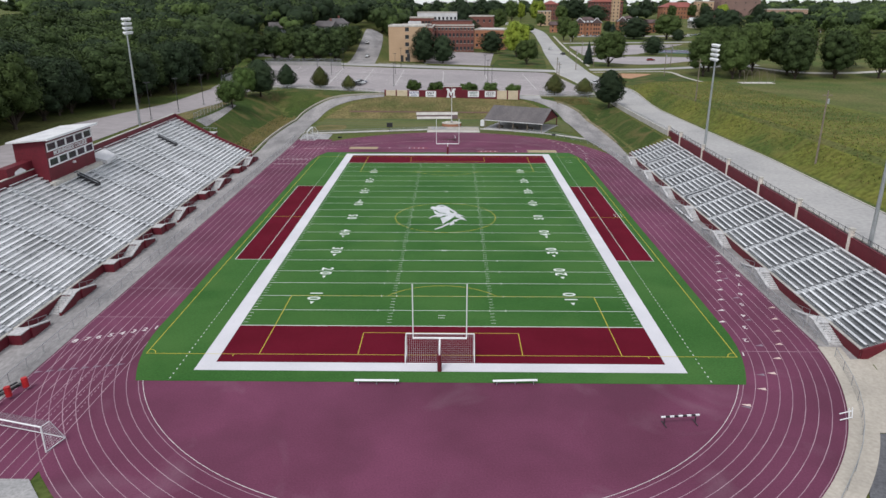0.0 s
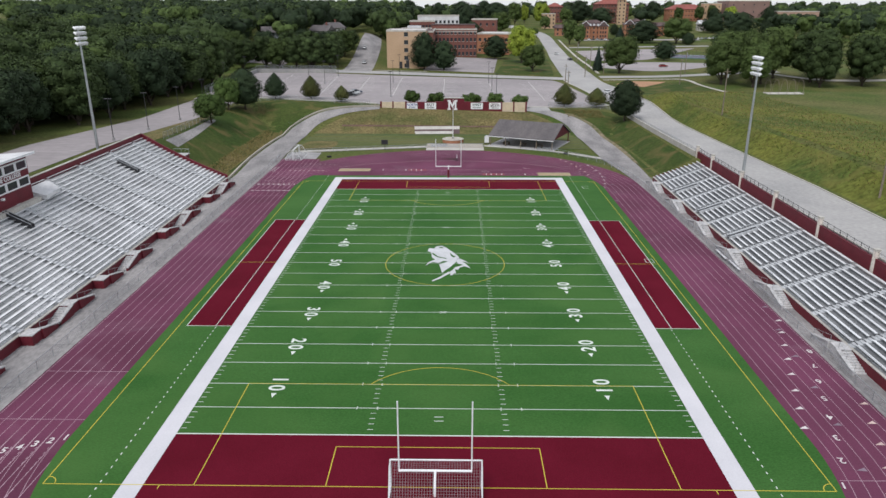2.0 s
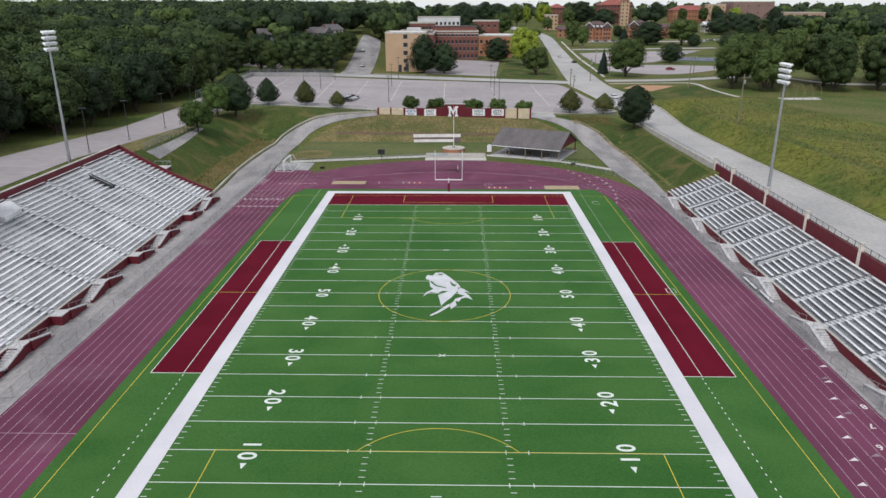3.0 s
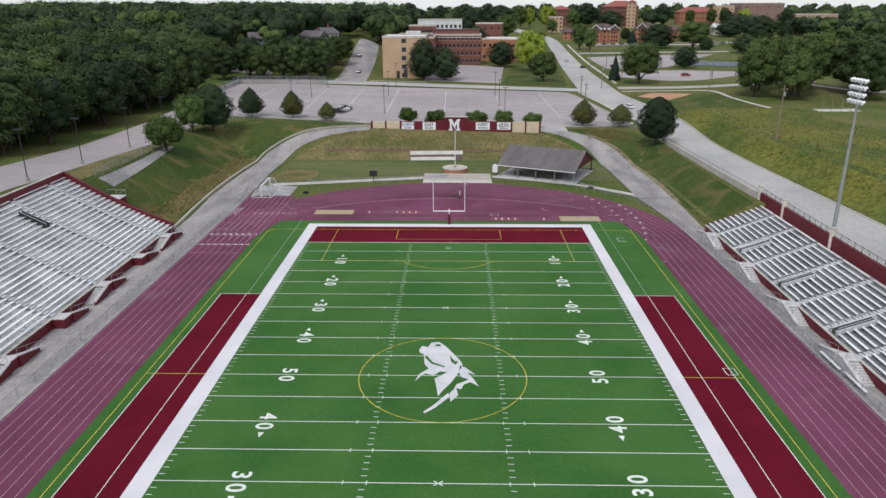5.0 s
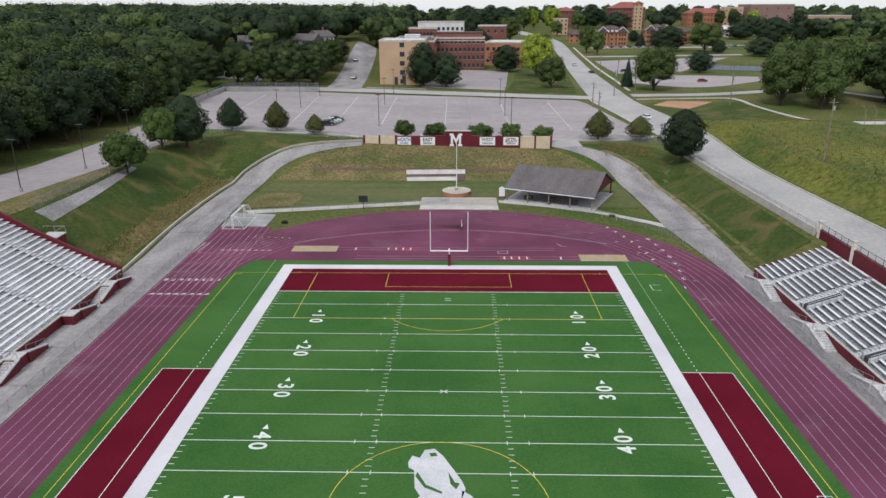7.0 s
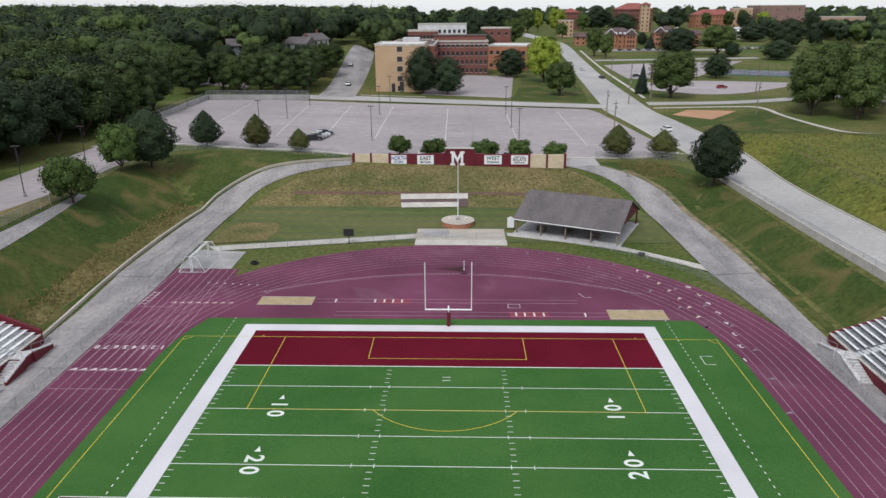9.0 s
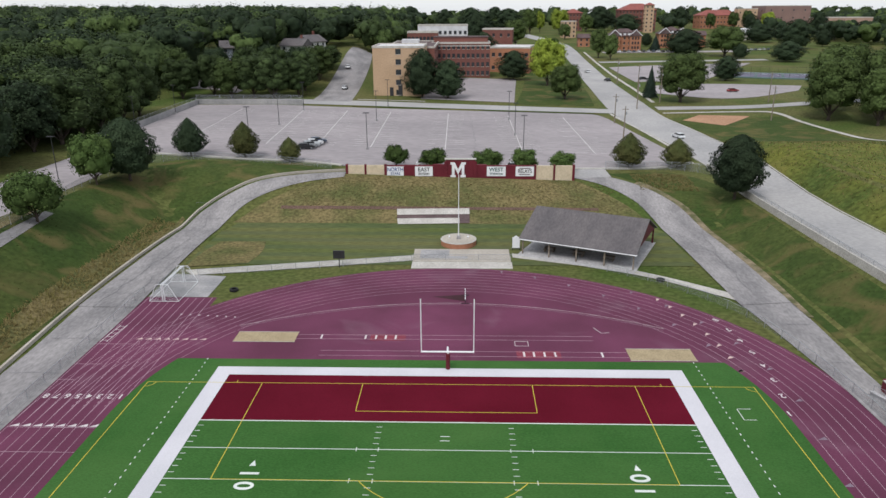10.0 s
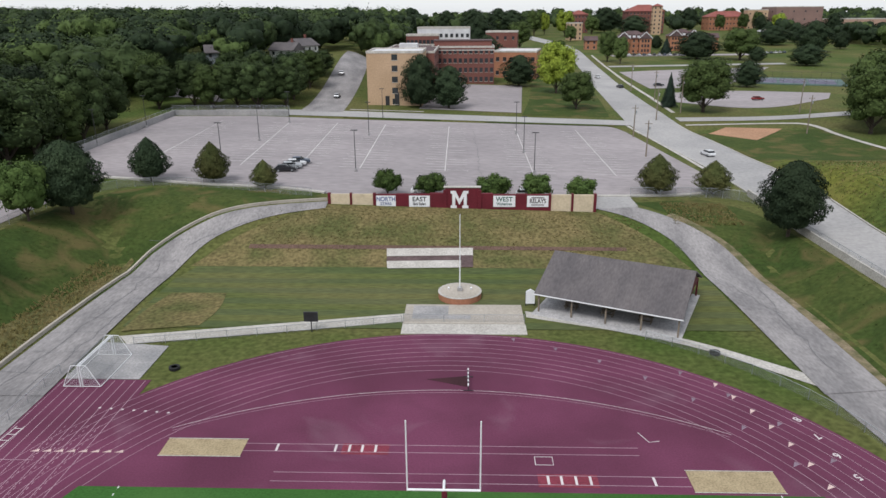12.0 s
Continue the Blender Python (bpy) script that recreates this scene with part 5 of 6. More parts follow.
def banner(a, b, word, under, colour, z=2.55, size=1.15):
    m = bpy.data.materials.get(colour[0]) or mat(colour[0], colour[1], None, 1.0, 8.0, 0.7, bump=0.0)
    g = thing("banner", "white banner lettered %s, hung on the wall" % word, "banner", (wall_x((a + b) / 2), WALL_Y - 0.4, 4.0 + z), 0, "banners")
    w = (b - a) * 0.1019 / 2 - 0.08
    part("cloth", boxes((-w, w, -0.03, 0.0, -1.05, 1.0)), M_WHITE, g)
    lettering("word", word, size, m, pose(0, -0.04, 0.32 if under else 0.0, 90, 0, 0), g, 0.01, "", min(1.0, 2 * w * 0.86 / (size * 0.62 * len(word))))
    if under:
        lettering("second_word", under, size * 0.62, m, pose(0, -0.04, -0.52, 90, 0, 0), g, 0.01, "", min(1.0, 2 * w * 0.84 / (size * 0.62 * 0.56 * len(under))))
    else:
        part("small_bar", boxes((-0.6 * w, 0.6 * w, -0.05, -0.032, 0.55, 0.72), (-0.6 * w, 0.6 * w, -0.05, -0.032, -0.75, -0.6)), m, g)
    return g


banner(85, 121, "NORTH", "STARS", ("banner_blue", (0.05, 0.09, 0.26)))
banner(143, 181, "EAST", "Black Raiders", ("banner_black", (0.03, 0.03, 0.03)))
banner(291, 331, "WEST", "Wolverines", ("banner_green", (0.02, 0.10, 0.08)))
banner(350, 389, "RELAYS", "", ("banner_dark", (0.05, 0.03, 0.03)))
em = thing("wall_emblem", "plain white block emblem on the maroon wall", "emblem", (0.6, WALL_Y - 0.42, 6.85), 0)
part("stroke", prism([(-1.6, 1.6), (-0.7, 1.6), (0, 0.1), (0.7, 1.6), (1.6, 1.6), (1.6, 1.1), (1.3, 1.1), (1.3, -1.1), (1.6, -1.1), (1.6, -1.6), (0.5, -1.6), (0.5, -1.1), (0.75, -1.1), (0.75, 0.5), (0, -1.0), (-0.75, 0.5),
                     (-0.75, -1.1), (-0.5, -1.1), (-0.5, -1.6), (-1.6, -1.6), (-1.6, -1.1), (-1.3, -1.1), (-1.3, 1.1), (-1.6, 1.1)], -0.04, 0.0, "y"), M_WHITE, em)

# ---- north lawn ----
fp = thing("flag_pole", "white flag pole standing in a round brick planter", "flag pole", (0.9, 156.2, 0.0), 0)
part("planter", tubes(((0, 0, -0.2), (0, 0, 0.95), 3.05), n=40), M_ORANGE_BRICK, fp, "round red brick planter")
part("gravel", tubes(((0, 0, 0.95), (0, 0, 1.0), 2.8), n=40), M_APRON, fp)
part("rim", tubes(((0, 0, 0.9), (0, 0, 0.98), 3.1), n=40), M_KERB, fp)
part("foot", boxes((-0.35, 0.35, -0.35, 0.35, 1.0, 1.5)), M_CONC, fp)
part("pole", tubes(((0, 0, 1.0), (0, 0, 12.3), 0.09, 0.05), n=10), M_WHITE, fp)
for x in (-1.6, 1.6):
    part("spot_lamp", tubes(((x, 0.4, 1.0), (x, 0.3, 1.35), 0.14), n=8), M_WHITE, fp)
sb = tagged(new("pit_cover_boards"), "two long pale boards with a dark strip on the lawn", "boards")
part("board", strip([(-11.2, 171.9), (2.9, 172.4)], [(-11.0, 169.9), (2.9, 170.4)], 0.16, 2, 2), M_KERB, sb)
part("board", strip([(-10.9, 168.6), (1.0, 169.0)], [(-10.6, 166.5), (1.0, 166.9)], 0.16, 2, 2), M_KERB, sb)
part("strip", strip([(-11.0, 169.88), (2.9, 170.38)], [(-10.9, 168.62), (1.0, 169.02)], 0.12, 2, 2), M_BROWN_ROOF, sb)
part("strip", strip([(1.02, 170.3), (2.9, 170.3)], [(1.02, 167.0), (2.9, 167.0)], 0.17, 2, 2), M_BROWN_ROOF, sb)

sh = thing("picnic_shelter", "open shelter with a grey shingle gable roof and maroon ends", "shelter", (28.04, 143.34, 0.0), -25.3)
L, D = 18.2, 15.2
part("floor", boxes((-L - 0.6, 0.5, -1.3, D + 0.3, -0.1, 0.10)), M_STEP, sh, "pale concrete floor")
part("roof", prism([(-0.5, 2.55), (-0.5, 2.75), (8.0, 6.3), (16.0, 2.75), (16.0, 2.55), (8.0, 6.1)], -L - 0.6, 0.5, "x"), M_SHINGLE, sh, "grey shingle roof")
part("fascia", boxes((-L - 0.65, 0.55, -0.58, -0.5, 2.62, 2.76)), M_WHITE, sh)
part("gable", prism([(0.2, 2.7), (8.0, 5.95), (15.2, 2.7)], -0.1, 0.1, "x"), M_MAROON, sh, "maroon gable boarding")
part("gable", prism([(0.2, 2.7), (8.0, 5.95), (15.2, 2.7)], -L - 0.1, -L + 0.1, "x"), M_MAROON, sh)
for i in range(5):
    part("post", boxes((-L * i / 4 - 0.12, -L * i / 4 + 0.12, 15.0, 15.3, 0.1, 2.7)), M_MAROON, sh)
for i in range(5):
    part("post", boxes((-L * i / 4 - 0.1, -L * i / 4 + 0.1, -0.1, 0.1, 0.1, 2.6)), M_WOOD_POST, sh)
for x in (-4.5, -9.5, -14.5):
    t = thing("picnic_table", "brown wooden picnic table under the shelter", "picnic table", (28.04 + 0.904 * x + 0.427 * 3.0, 143.34 - 0.427 * x + 0.904 * 3.0, 0.1), -25.3, "picnic tables")
    part("tabletop", boxes((-0.9, 0.9, -0.38, 0.38, 0.70, 0.76)), M_WOOD_POST, t)
    for s in (-1, 1):
        part("seat", boxes((-0.9, 0.9, s * 0.75 - 0.13, s * 0.75 + 0.13, 0.42, 0.47)), M_WOOD_POST, t)
        part("leg", boxes((s * 0.7 - 0.05, s * 0.7 + 0.05, -0.7, 0.7, 0.0, 0.7)), M_WOOD_POST, t)
bd = thing("small_scoreboard", "small black scoreboard on a post by the walkway", "scoreboard", (-17.9, 144.4, 0), 0)
part("panel", boxes((-0.9, 0.9, -0.12, 0.12, 1.45, 2.75)), M_DARK, bd)
part("post", tubes(((0, 0, -0.2), (0, 0, 1.5), 0.07)), M_DARK, bd)
sg = thing("white_sign_box", "white upright sign box on two legs beside the shelter", "sign", (10.6, 153.0, 0), 0)
part("face", prism([(-0.62, 0.45), (0.62, 0.45), (0.62, 2.2), (0.0, 2.55), (-0.62, 2.2)], -0.12, 0.12, "y"), M_WHITE, sg)
for s in (-0.6, 0.6):
    part("leg", boxes((s - 0.05, s + 0.05, -0.05, 0.05, -0.1, 2.1)), M_DARK, sg)
for x, y in ((31.2, 139.2), (-31.6, 134.3)):
    t = thing("tyre", "old black rubber tyre lying on the grass", "tyre", (x, y, 0.0), 0, "tyres")
    bm = bmesh.new()
    bmesh.ops.create_cone(bm, segments=20, radius1=0.62, radius2=0.62, depth=0.3, cap_ends=False)
    bmesh.ops.create_cone(bm, segments=20, radius1=0.34, radius2=0.34, depth=0.3, cap_ends=False)
    e = [f for f in bm.edges if f.is_boundary]
    bmesh.ops.bridge_loops(bm, edges=[x_ for x_ in e if x_.verts[0].co.z > 0])
    bmesh.ops.translate(bm, verts=bm.verts, vec=(0, 0, 0.18))
    part("tread", bm, M_RUBBER, t)
# starting stand by the south-east curve
st = thing("rolled_fence_gate", "small white gate frame leaning by the curve", "gate", (38.4, -10.4, 0.02), 20)
part("frame", tubes(((-0.9, 0, 0.2), (0.6, 0, 0.2), 0.05), ((-0.9, 0.2, 0.75), (0.6, 0.2, 0.75), 0.05), ((0.6, 0, 0), (0.6, 0.2, 1.1), 0.05), ((0.2, 0, 0), (0.2, 0.2, 1.1), 0.05)), M_WHITE, st)
# practice cage on the upper field
cg = thing("batting_cage", "row of pale arched hoops over a white pad", "batting cage", (113.0, 196.5, height(113, 196.5) + 0.05), 0)
part("pad", boxes((-6, 6, -2.2, 2.2, -0.6, 0.12)), M_KERB, cg)
for i in range(5):
    x = -5.5 + i * 2.75
    pts = [(x, 2.4 * math.cos(radians(a)), 4.6 * math.sin(radians(a)) ** 0.6 if a % 180 else 0) for a in range(0, 181, 15)]
    part("hoop", tubes(*[(a, b, 0.06) for a, b in zip(pts, pts[1:])], n=6), M_WOOD_POST, cg)
sheet("south_east_apron", [(39.8, -12.5), (43.2, -4), (44.0, 1.3)], [(58, -14), (58, -6), (58, 1.3)], M_APRON, "beige concrete apron at the end of the stand", "pavement", 0.09, 2.0, 5)
sheet("south_east_drive", [(30, -32), (35.2, -19), (39.6, -12.6)], [(60, -34), (60, -22), (60, -14.5)], M_ASPHALT, "dark asphalt drive at the corner", "drive", 0.085, 2.0, 5)
sheet("curve_edge", arc(0, CY0, 43.1, -58, -6, 14), arc(0, CY0, 45.6, -58, -6, 14), M_APRON, "beige concrete edging round the curve", "pavement", 0.1, 1.5, 2)
sheet("south_west_pad", [(-60, -48), (-60, -21), (-49, -20)], [(-18, -48), (-27, -27), (-33.4, -20)], M_CONC, "stained concrete pad at the corner", "pavement", 0.05, 2.0, 6)


# ---- trees ----
rng = np.random.default_rng(7)


def crown_mesh(name, lobes, cards, size, material, droop=0.0):
    """A crown of many small leaf clumps spread over several rounded masses."""
    lobes = np.array(lobes, float)
    area = lobes[:, 3] * lobes[:, 4]
    pick = rng.choice(len(lobes), cards, p=area / area.sum())
    d = rng.normal(size=(cards, 3))
    d /= np.linalg.norm(d, axis=1)[:, None]
    d[:, 2] = np.where(d[:, 2] < -0.55, -d[:, 2], d[:, 2])
    deep = 0.78 + 0.40 * rng.random(cards)
    lump = 1 + 0.10 * np.sin(d[:, 0] * 7 + pick) + 0.09 * np.sin(d[:, 2] * 9 + pick * 2) + 0.08 * np.sin(d[:, 1] * 11)
    c = lobes[pick, :3] + d * np.stack([lobes[pick, 3], lobes[pick, 3], lobes[pick, 4]], 1) * (deep * lump)[:, None]
    n = d + rng.normal(size=(cards, 3)) * 0.22 + np.array([0, 0, 0.12])
    n /= np.linalg.norm(n, axis=1)[:, None]
    t = np.cross(n, rng.normal(size=(cards, 3)))
    t /= np.linalg.norm(t, axis=1)[:, None]
    b = np.cross(n, t)
    s = size * (0.55 + 0.8 * rng.random(cards))[:, None]
    w = s * (0.6 + 0.5 * rng.random(cards))[:, None]
    bulge = n * s * 0.28
    v = np.stack([c - t * s - bulge, c + t * s - bulge * rng.random((cards, 1)) - b * w * 0.5, c + b * w * 1.3 + bulge * 0.4], 1).reshape(-1, 3)
    f = np.arange(cards * 3).reshape(-1, 3)
    me = bpy.data.meshes.new(name)
    me.from_pydata(v.tolist(), [], f.tolist())
    me.materials.append(material)
    soft = d + rng.normal(size=(cards, 3)) * 0.42
    soft = np.repeat(soft / np.linalg.norm(soft, axis=1)[:, None], 3, axis=0)
    me.normals_split_custom_set_from_vertices(soft.tolist())
    return me


def core_mesh(lobes, material):
    bm = bmesh.new()
    for x, y, z, r, h in lobes:
        bmesh.ops.create_icosphere(bm, subdivisions=2, radius=1.0, matrix=Matrix.Translation((x, y, z)) @ Matrix.Diagonal((r * 0.76, r * 0.76, h * 0.76, 1)))
    for f in bm.faces:
        f.smooth = True
    me = bpy.data.meshes.new("inner_crown")
    bm.to_mesh(me)
    bm.free()
    me.materials.append(material)
    return me


def trunk_mesh(tall, crown_low, spread_r, thick):
    bm = bmesh.new()
    top = crown_low + (tall - crown_low) * 0.55
    tube(bm, (0, 0, -0.6), (0, 0, crown_low * 0.6), thick * 1.25, thick * 0.9, 9)
    tube(bm, (0, 0, crown_low * 0.6), (thick * 0.4, 0, top), thick * 0.9, thick * 0.35, 8)
    for i in range(6):
        a = i * 2.4
        z = crown_low * (0.7 + 0.1 * i)
        tube(bm, (0, 0, z), (spread_r * 0.65 * math.cos(a), spread_r * 0.65 * math.sin(a), z + (tall - crown_low) * 0.38), thick * 0.42, thick * 0.12, 6)
    me = bpy.data.meshes.new("trunk")
    bm.to_mesh(me)
    bm.free()
    me.materials.append(M_BARK)
    return me


def round_lobes(r, low, tall, n, seed, taper=0.0):
    g = np.random.default_rng(seed)
    mid, h = (low + tall) / 2, (tall - low) / 2
    out = [(0, 0, mid, r * 0.62, h * 0.70)]
    for i in range(n):
        a = i * 2.399 + g.random()
        u = -0.75 + 1.6 * (i + 0.5) / n
        k = math.sqrt(max(0.06, 1 - u * u * 0.9)) * (1 - taper * (u + 1) / 2)
        rr = r * (0.30 + 0.17 * g.random()) * (1 - 0.5 * taper * (u + 1) / 2)
        out.append(((r - rr) * k * math.cos(a), (r - rr) * k * math.sin(a), mid + u * (h - rr * 0.6), rr, rr * 0.85))
    return out


TREES = {}


def shaped_kind(key, r, low, tall, form, cards, size, leafy, thick, lumps=1.0):
    """A dense crown that follows an outline: form gives the share of the radius at each height."""
    u = rng.random(cards * 2)
    keep = rng.random(cards * 2) < np.array([form(v) for v in u]) + 0.08
    u = u[keep][:cards]
    n = len(u)
    a = rng.random(n) * math.tau
    lump = 1 + lumps * (0.10 * np.sin(a * 3 + u * 9) + 0.09 * np.sin(a * 7 - u * 17) + 0.07 * np.sin(u * 31 + a * 5))
    rad = np.array([form(v) for v in u]) * r * lump * (0.80 + 0.26 * rng.random(n) ** 0.7)
    c = np.stack([rad * np.cos(a), rad * np.sin(a), low + u * (tall - low)], 1)
    d = np.stack([np.cos(a), np.sin(a), (u - 0.35) * 1.4], 1)
    nn = d + rng.normal(size=(n, 3)) * 0.28 + np.array([0, 0, 0.2])
    nn /= np.linalg.norm(nn, axis=1)[:, None]
    t = np.cross(nn, rng.normal(size=(n, 3)))
    t /= np.linalg.norm(t, axis=1)[:, None]
    b = np.cross(nn, t)
    s = size * (0.55 + 0.8 * rng.random(n))[:, None]
    v = np.stack([c - t * s, c + t * s - b * s * 0.5, c + b * s * 1.2], 1).reshape(-1, 3)
    me = bpy.data.meshes.new("crown")
    me.from_pydata(v.tolist(), [], np.arange(n * 3).reshape(-1, 3).tolist())
    me.materials.append(leafy)
    rings, bm = [], bmesh.new()
    for i in range(9):
        w = i / 8
        rr = max(0.02, form(w) * r * 0.74)
        rings.append([bm.verts.new((rr * math.cos(k * math.tau / 12), rr * math.sin(k * math.tau / 12), low + w * (tall - low) * 0.97)) for k in range(12)])
    for p, q in zip(rings, rings[1:]):
        for k in range(12):
            bm.faces.new((p[k], p[(k + 1) % 12], q[(k + 1) % 12], q[k]))
    core = bpy.data.meshes.new("inner_crown")
    bm.to_mesh(core)
    bm.free()
    core.materials.append(leafy)
    TREES[key] = (me, core, trunk_mesh(tall, max(low, 1.0), r * 0.6, thick), tall, r)


def round_form(v):
    return max(0.0, math.sin(math.pi * min(1, 0.06 + 0.94 * v) ** 0.85)) ** 0.55


def egg_form(v):
    return max(0.0, math.sin(math.pi * min(1.0, 0.03 + 0.97 * v) ** 0.62)) ** 0.85


def spire_form(v):
    return max(0.0, 1 - v) ** 0.95


def dome_form(v):
    return min(1.0, 0.45 + v / 0.35) * max(0.0, 1 - v ** 2.2) ** 0.6


def tree_kind(key, r, low, tall, n, cards, size, leafy, thick, seed, taper=0.0):
    lobes = round_lobes(r, low, tall, n, seed, taper)
    TREES[key] = (crown_mesh("crown", lobes, cards, size, leafy), core_mesh(lobes, leafy), trunk_mesh(tall, low, r, thick), tall, r)


def tree(key, x, y, label, group="", tall=None, wide=None, turn=None, z=None):
    crown, core, trunk, h0, r0 = TREES[key]
    g = thing("tree", label, "tree", (x, y, (height(x, y) if z is None else z)), random.uniform(0, 360) if turn is None else turn, group)
    kz = (tall or h0) / h0
    kx = (wide / 2 if wide else r0 * kz) / r0
    g.scale = (kx, kx, kz)
    for name, me in (("crown", crown), ("inner_crown", core), ("trunk", trunk)):
        ob = new(name, me)
        ob.parent = g
    return g


random.seed(11)
for i in range(5):
    tree_kind("wood%d" % i, 6.0, 0.7, 16, 22 + 2 * i, 7000, 0.27, (LEAF_MID, LEAF_FRESH, LEAF_DARK, LEAF_MID, LEAF_MID)[i], 0.38, 20 + i)
shaped_kind("dark", 6.0, 1.9, 12, round_form, 12000, 0.21, LEAF_DARK, 0.36)
tree_kind("open", 4.8, 1.0, 8.5, 22, 6000, 0.20, LEAF_LIGHT, 0.24, 32)
shaped_kind("cone", 3.4, 1.0, 8.3, egg_form, 7000, 0.15, LEAF_OLIVE, 0.2)
shaped_kind("cone_dark", 3.4, 1.0, 8.3, egg_form, 7000, 0.15, LEAF_DARK, 0.2)
tree_kind("shrub", 3.0, 0.6, 4.9, 12, 4000, 0.17, LEAF_LIGHT, 0.14, 35)
tree_kind("broad", 7.5, 1.5, 18, 18, 9500, 0.31, LEAF_BROAD, 0.5, 36)
shaped_kind("broad_dark", 7.5, 1.6, 18, round_form, 10000, 0.32, LEAF_DARK, 0.5, 1.9)
tree_kind("yellow", 7.0, 1.5, 17, 22, 7000, 0.34, LEAF_YELLOW, 0.4, 37)
shaped_kind("spruce", 2.6, 0.4, 11, spire_form, 6000, 0.19, LEAF_SPRUCE, 0.2, 1.4)

LOT = "trees along the parking lot"
tree("cone_dark", -60.6, 197.4, "dark conical tree on the lot's grass edge", LOT, 8.8, 7.2)
tree("cone", -48.2, 197.6, "olive-brown conical tree on the lot's grass edge", LOT, 8.2, 6.4)
tree("cone", -37.2, 194.6, "small olive conical tree on the lot's grass edge", LOT, 5.6, 4.9)
tree("cone", 39.4, 199.3, "olive-brown rounded conical tree beside the fence", LOT, 8.0, 7.2)
tree("cone", 50.8, 200.6, "olive rounded conical tree beside the fence", LOT, 6.8, 6.8)
tree("dark", 54.8, 175.2, "very dark maple with a dense round crown", "", 12.6, 9.6)
tree("dark", -65.0, 176.0, "dense dark green tree on the bank", "", 12.6, 10.4)
tree("open", -68.0, 168.8, "light green open-crowned tree on the bank", "", 10.0, 8.8)
tree("open", -65.4, 144.8, "light green open-crowned tree at the fence", "", 8.4, 9.2)
for x in (-13.0, -4.9, 6.9, 15.0, 23.4):
    tree("shrub", x, 191.6, "small light green ornamental tree behind the wall", "small trees behind the wall", random.uniform(4.6, 5.3), random.uniform(5.6, 7.2))
tree("broad_dark", -13.6, 303.5, "large dark green tree before the tan building", "", 17.5, 12.0)
tree("broad_dark", -4.0, 303.0, "dark green tree before the brick building", "", 14.0, 11.0)
tree("broad_dark", 24.8, 372, "rounded dark tree on the corner lawn", "", 13, 13.5)
tree("yellow", 37.8, 349, "tall yellow-green tree on the corner lawn", "", 20.5, 16)
tree("broad", 39.6, 307, "round mid-green tree on the corner lawn", "", 13, 12.5)
tree("spruce", 72.6, 313, "narrow dark spruce beside the side street", "", 11.8, 5.0)
tree("broad", 81, 302, "tall green shade tree beside the side street", "", 18, 18)
tree("broad_dark", 123.0, 375, "dark round tree beside the courts", "", 11, 11.5)
STREET = "street trees"
KINDS = {"D": "broad_dark", "B": "broad", "Y": "yellow", "S": "shrub", "P": "spruce"}
TOWN_A = ((9, 517, "D", 26, 21), (43, 620, "B", 21, 20), (83, 821, "Y", 22, 11), (98, 778, "Y", 25, 19), (93, 701, "B", 14, 11), (132, 823, "B", 18, 16), (71, 613, "S", 7, 13), (89, 511, "B", 19, 13), (94, 497, "B", 16, 10), (165, 779, "D", 19, 27), (174, 854, "Y", 15, 13), (140, 568, "P", 11, 8))
TOWN_B = ((145, 614, "D", 10, 8), (149, 528, "D", 17, 24), (173, 520, "B", 20, 24), (178, 506, "D", 9, 9), (282, 880, "B", 18, 12), (309, 885, "B", 19, 13), (325, 885, "B", 21, 13), (323, 870, "D", 17, 15), (350, 890, "Y", 19, 16), (247, 653, "D", 15, 23), (276, 678, "D", 16, 15), (247, 584, "D", 21, 22))
TOWN_C = ((197, 482, "D", 12, 17), (326, 719, "D", 22, 16), (278, 607, "D", 13, 11), (322, 678, "B", 17, 13), (237, 889, "D", 18, 15), (260, 924, "D", 25, 21), (346, 679, "D", 16, 17), (151, 853, "D", 26, 29), (70, 795, "B", 25, 17), (51, 853, "D", 24, 30), (10, 873, "D", 26, 28), (-20, 890, "D", 25, 21), (38, 894, "D", 26, 24), (12, 440, "D", 18, 16))
for x, y, k, h, w in TOWN_A + TOWN_B + TOWN_C:
    tree(KINDS[k], x, y, "%s among the buildings" % {"D": "dark leafy street tree", "B": "mid-green leafy street tree", "Y": "yellow-green street tree", "S": "low round bush", "P": "blue-green spruce"}[k], STREET, h, w)
for x, y, h in ((118, 268, 20), (126, 284, 22), (136, 270, 23), (148, 286, 24), (140, 300, 21), (160, 275, 24), (172, 292, 23), (128, 258, 18), (186, 280, 22), (156, 258, 20), (176, 262, 22), (200, 296, 22), (196, 262, 20)):
    tree("broad" if (x + y) % 3 else "wood4", x, y, "large shade tree in the grove beside the field", "grove trees", h, h * random.uniform(0.72, 0.9))
for x, y, h in ((-58, 300, 14), (-66, 296, 16), (-74, 300, 16), (-83, 298, 15), (-92, 302, 16), (-100, 296, 15), (-60, 312, 16), (-70, 314, 18), (-82, 316, 17), (-94, 318, 18), (-106, 312, 17), (-57, 328, 15), (-66, 332, 17), (-78, 334, 18), (-58, 346, 15)):
    h = min(h, 39.2 - 0.047 * (y - 53) - height(x, y))
    tree("wood%d" % random.randrange(4), x + random.uniform(-1.5, 1.5), y + random.uniform(-2, 2), "dense green tree in the clump behind the lot", "tree clump behind the lot", h, random.uniform(11.5, 15))
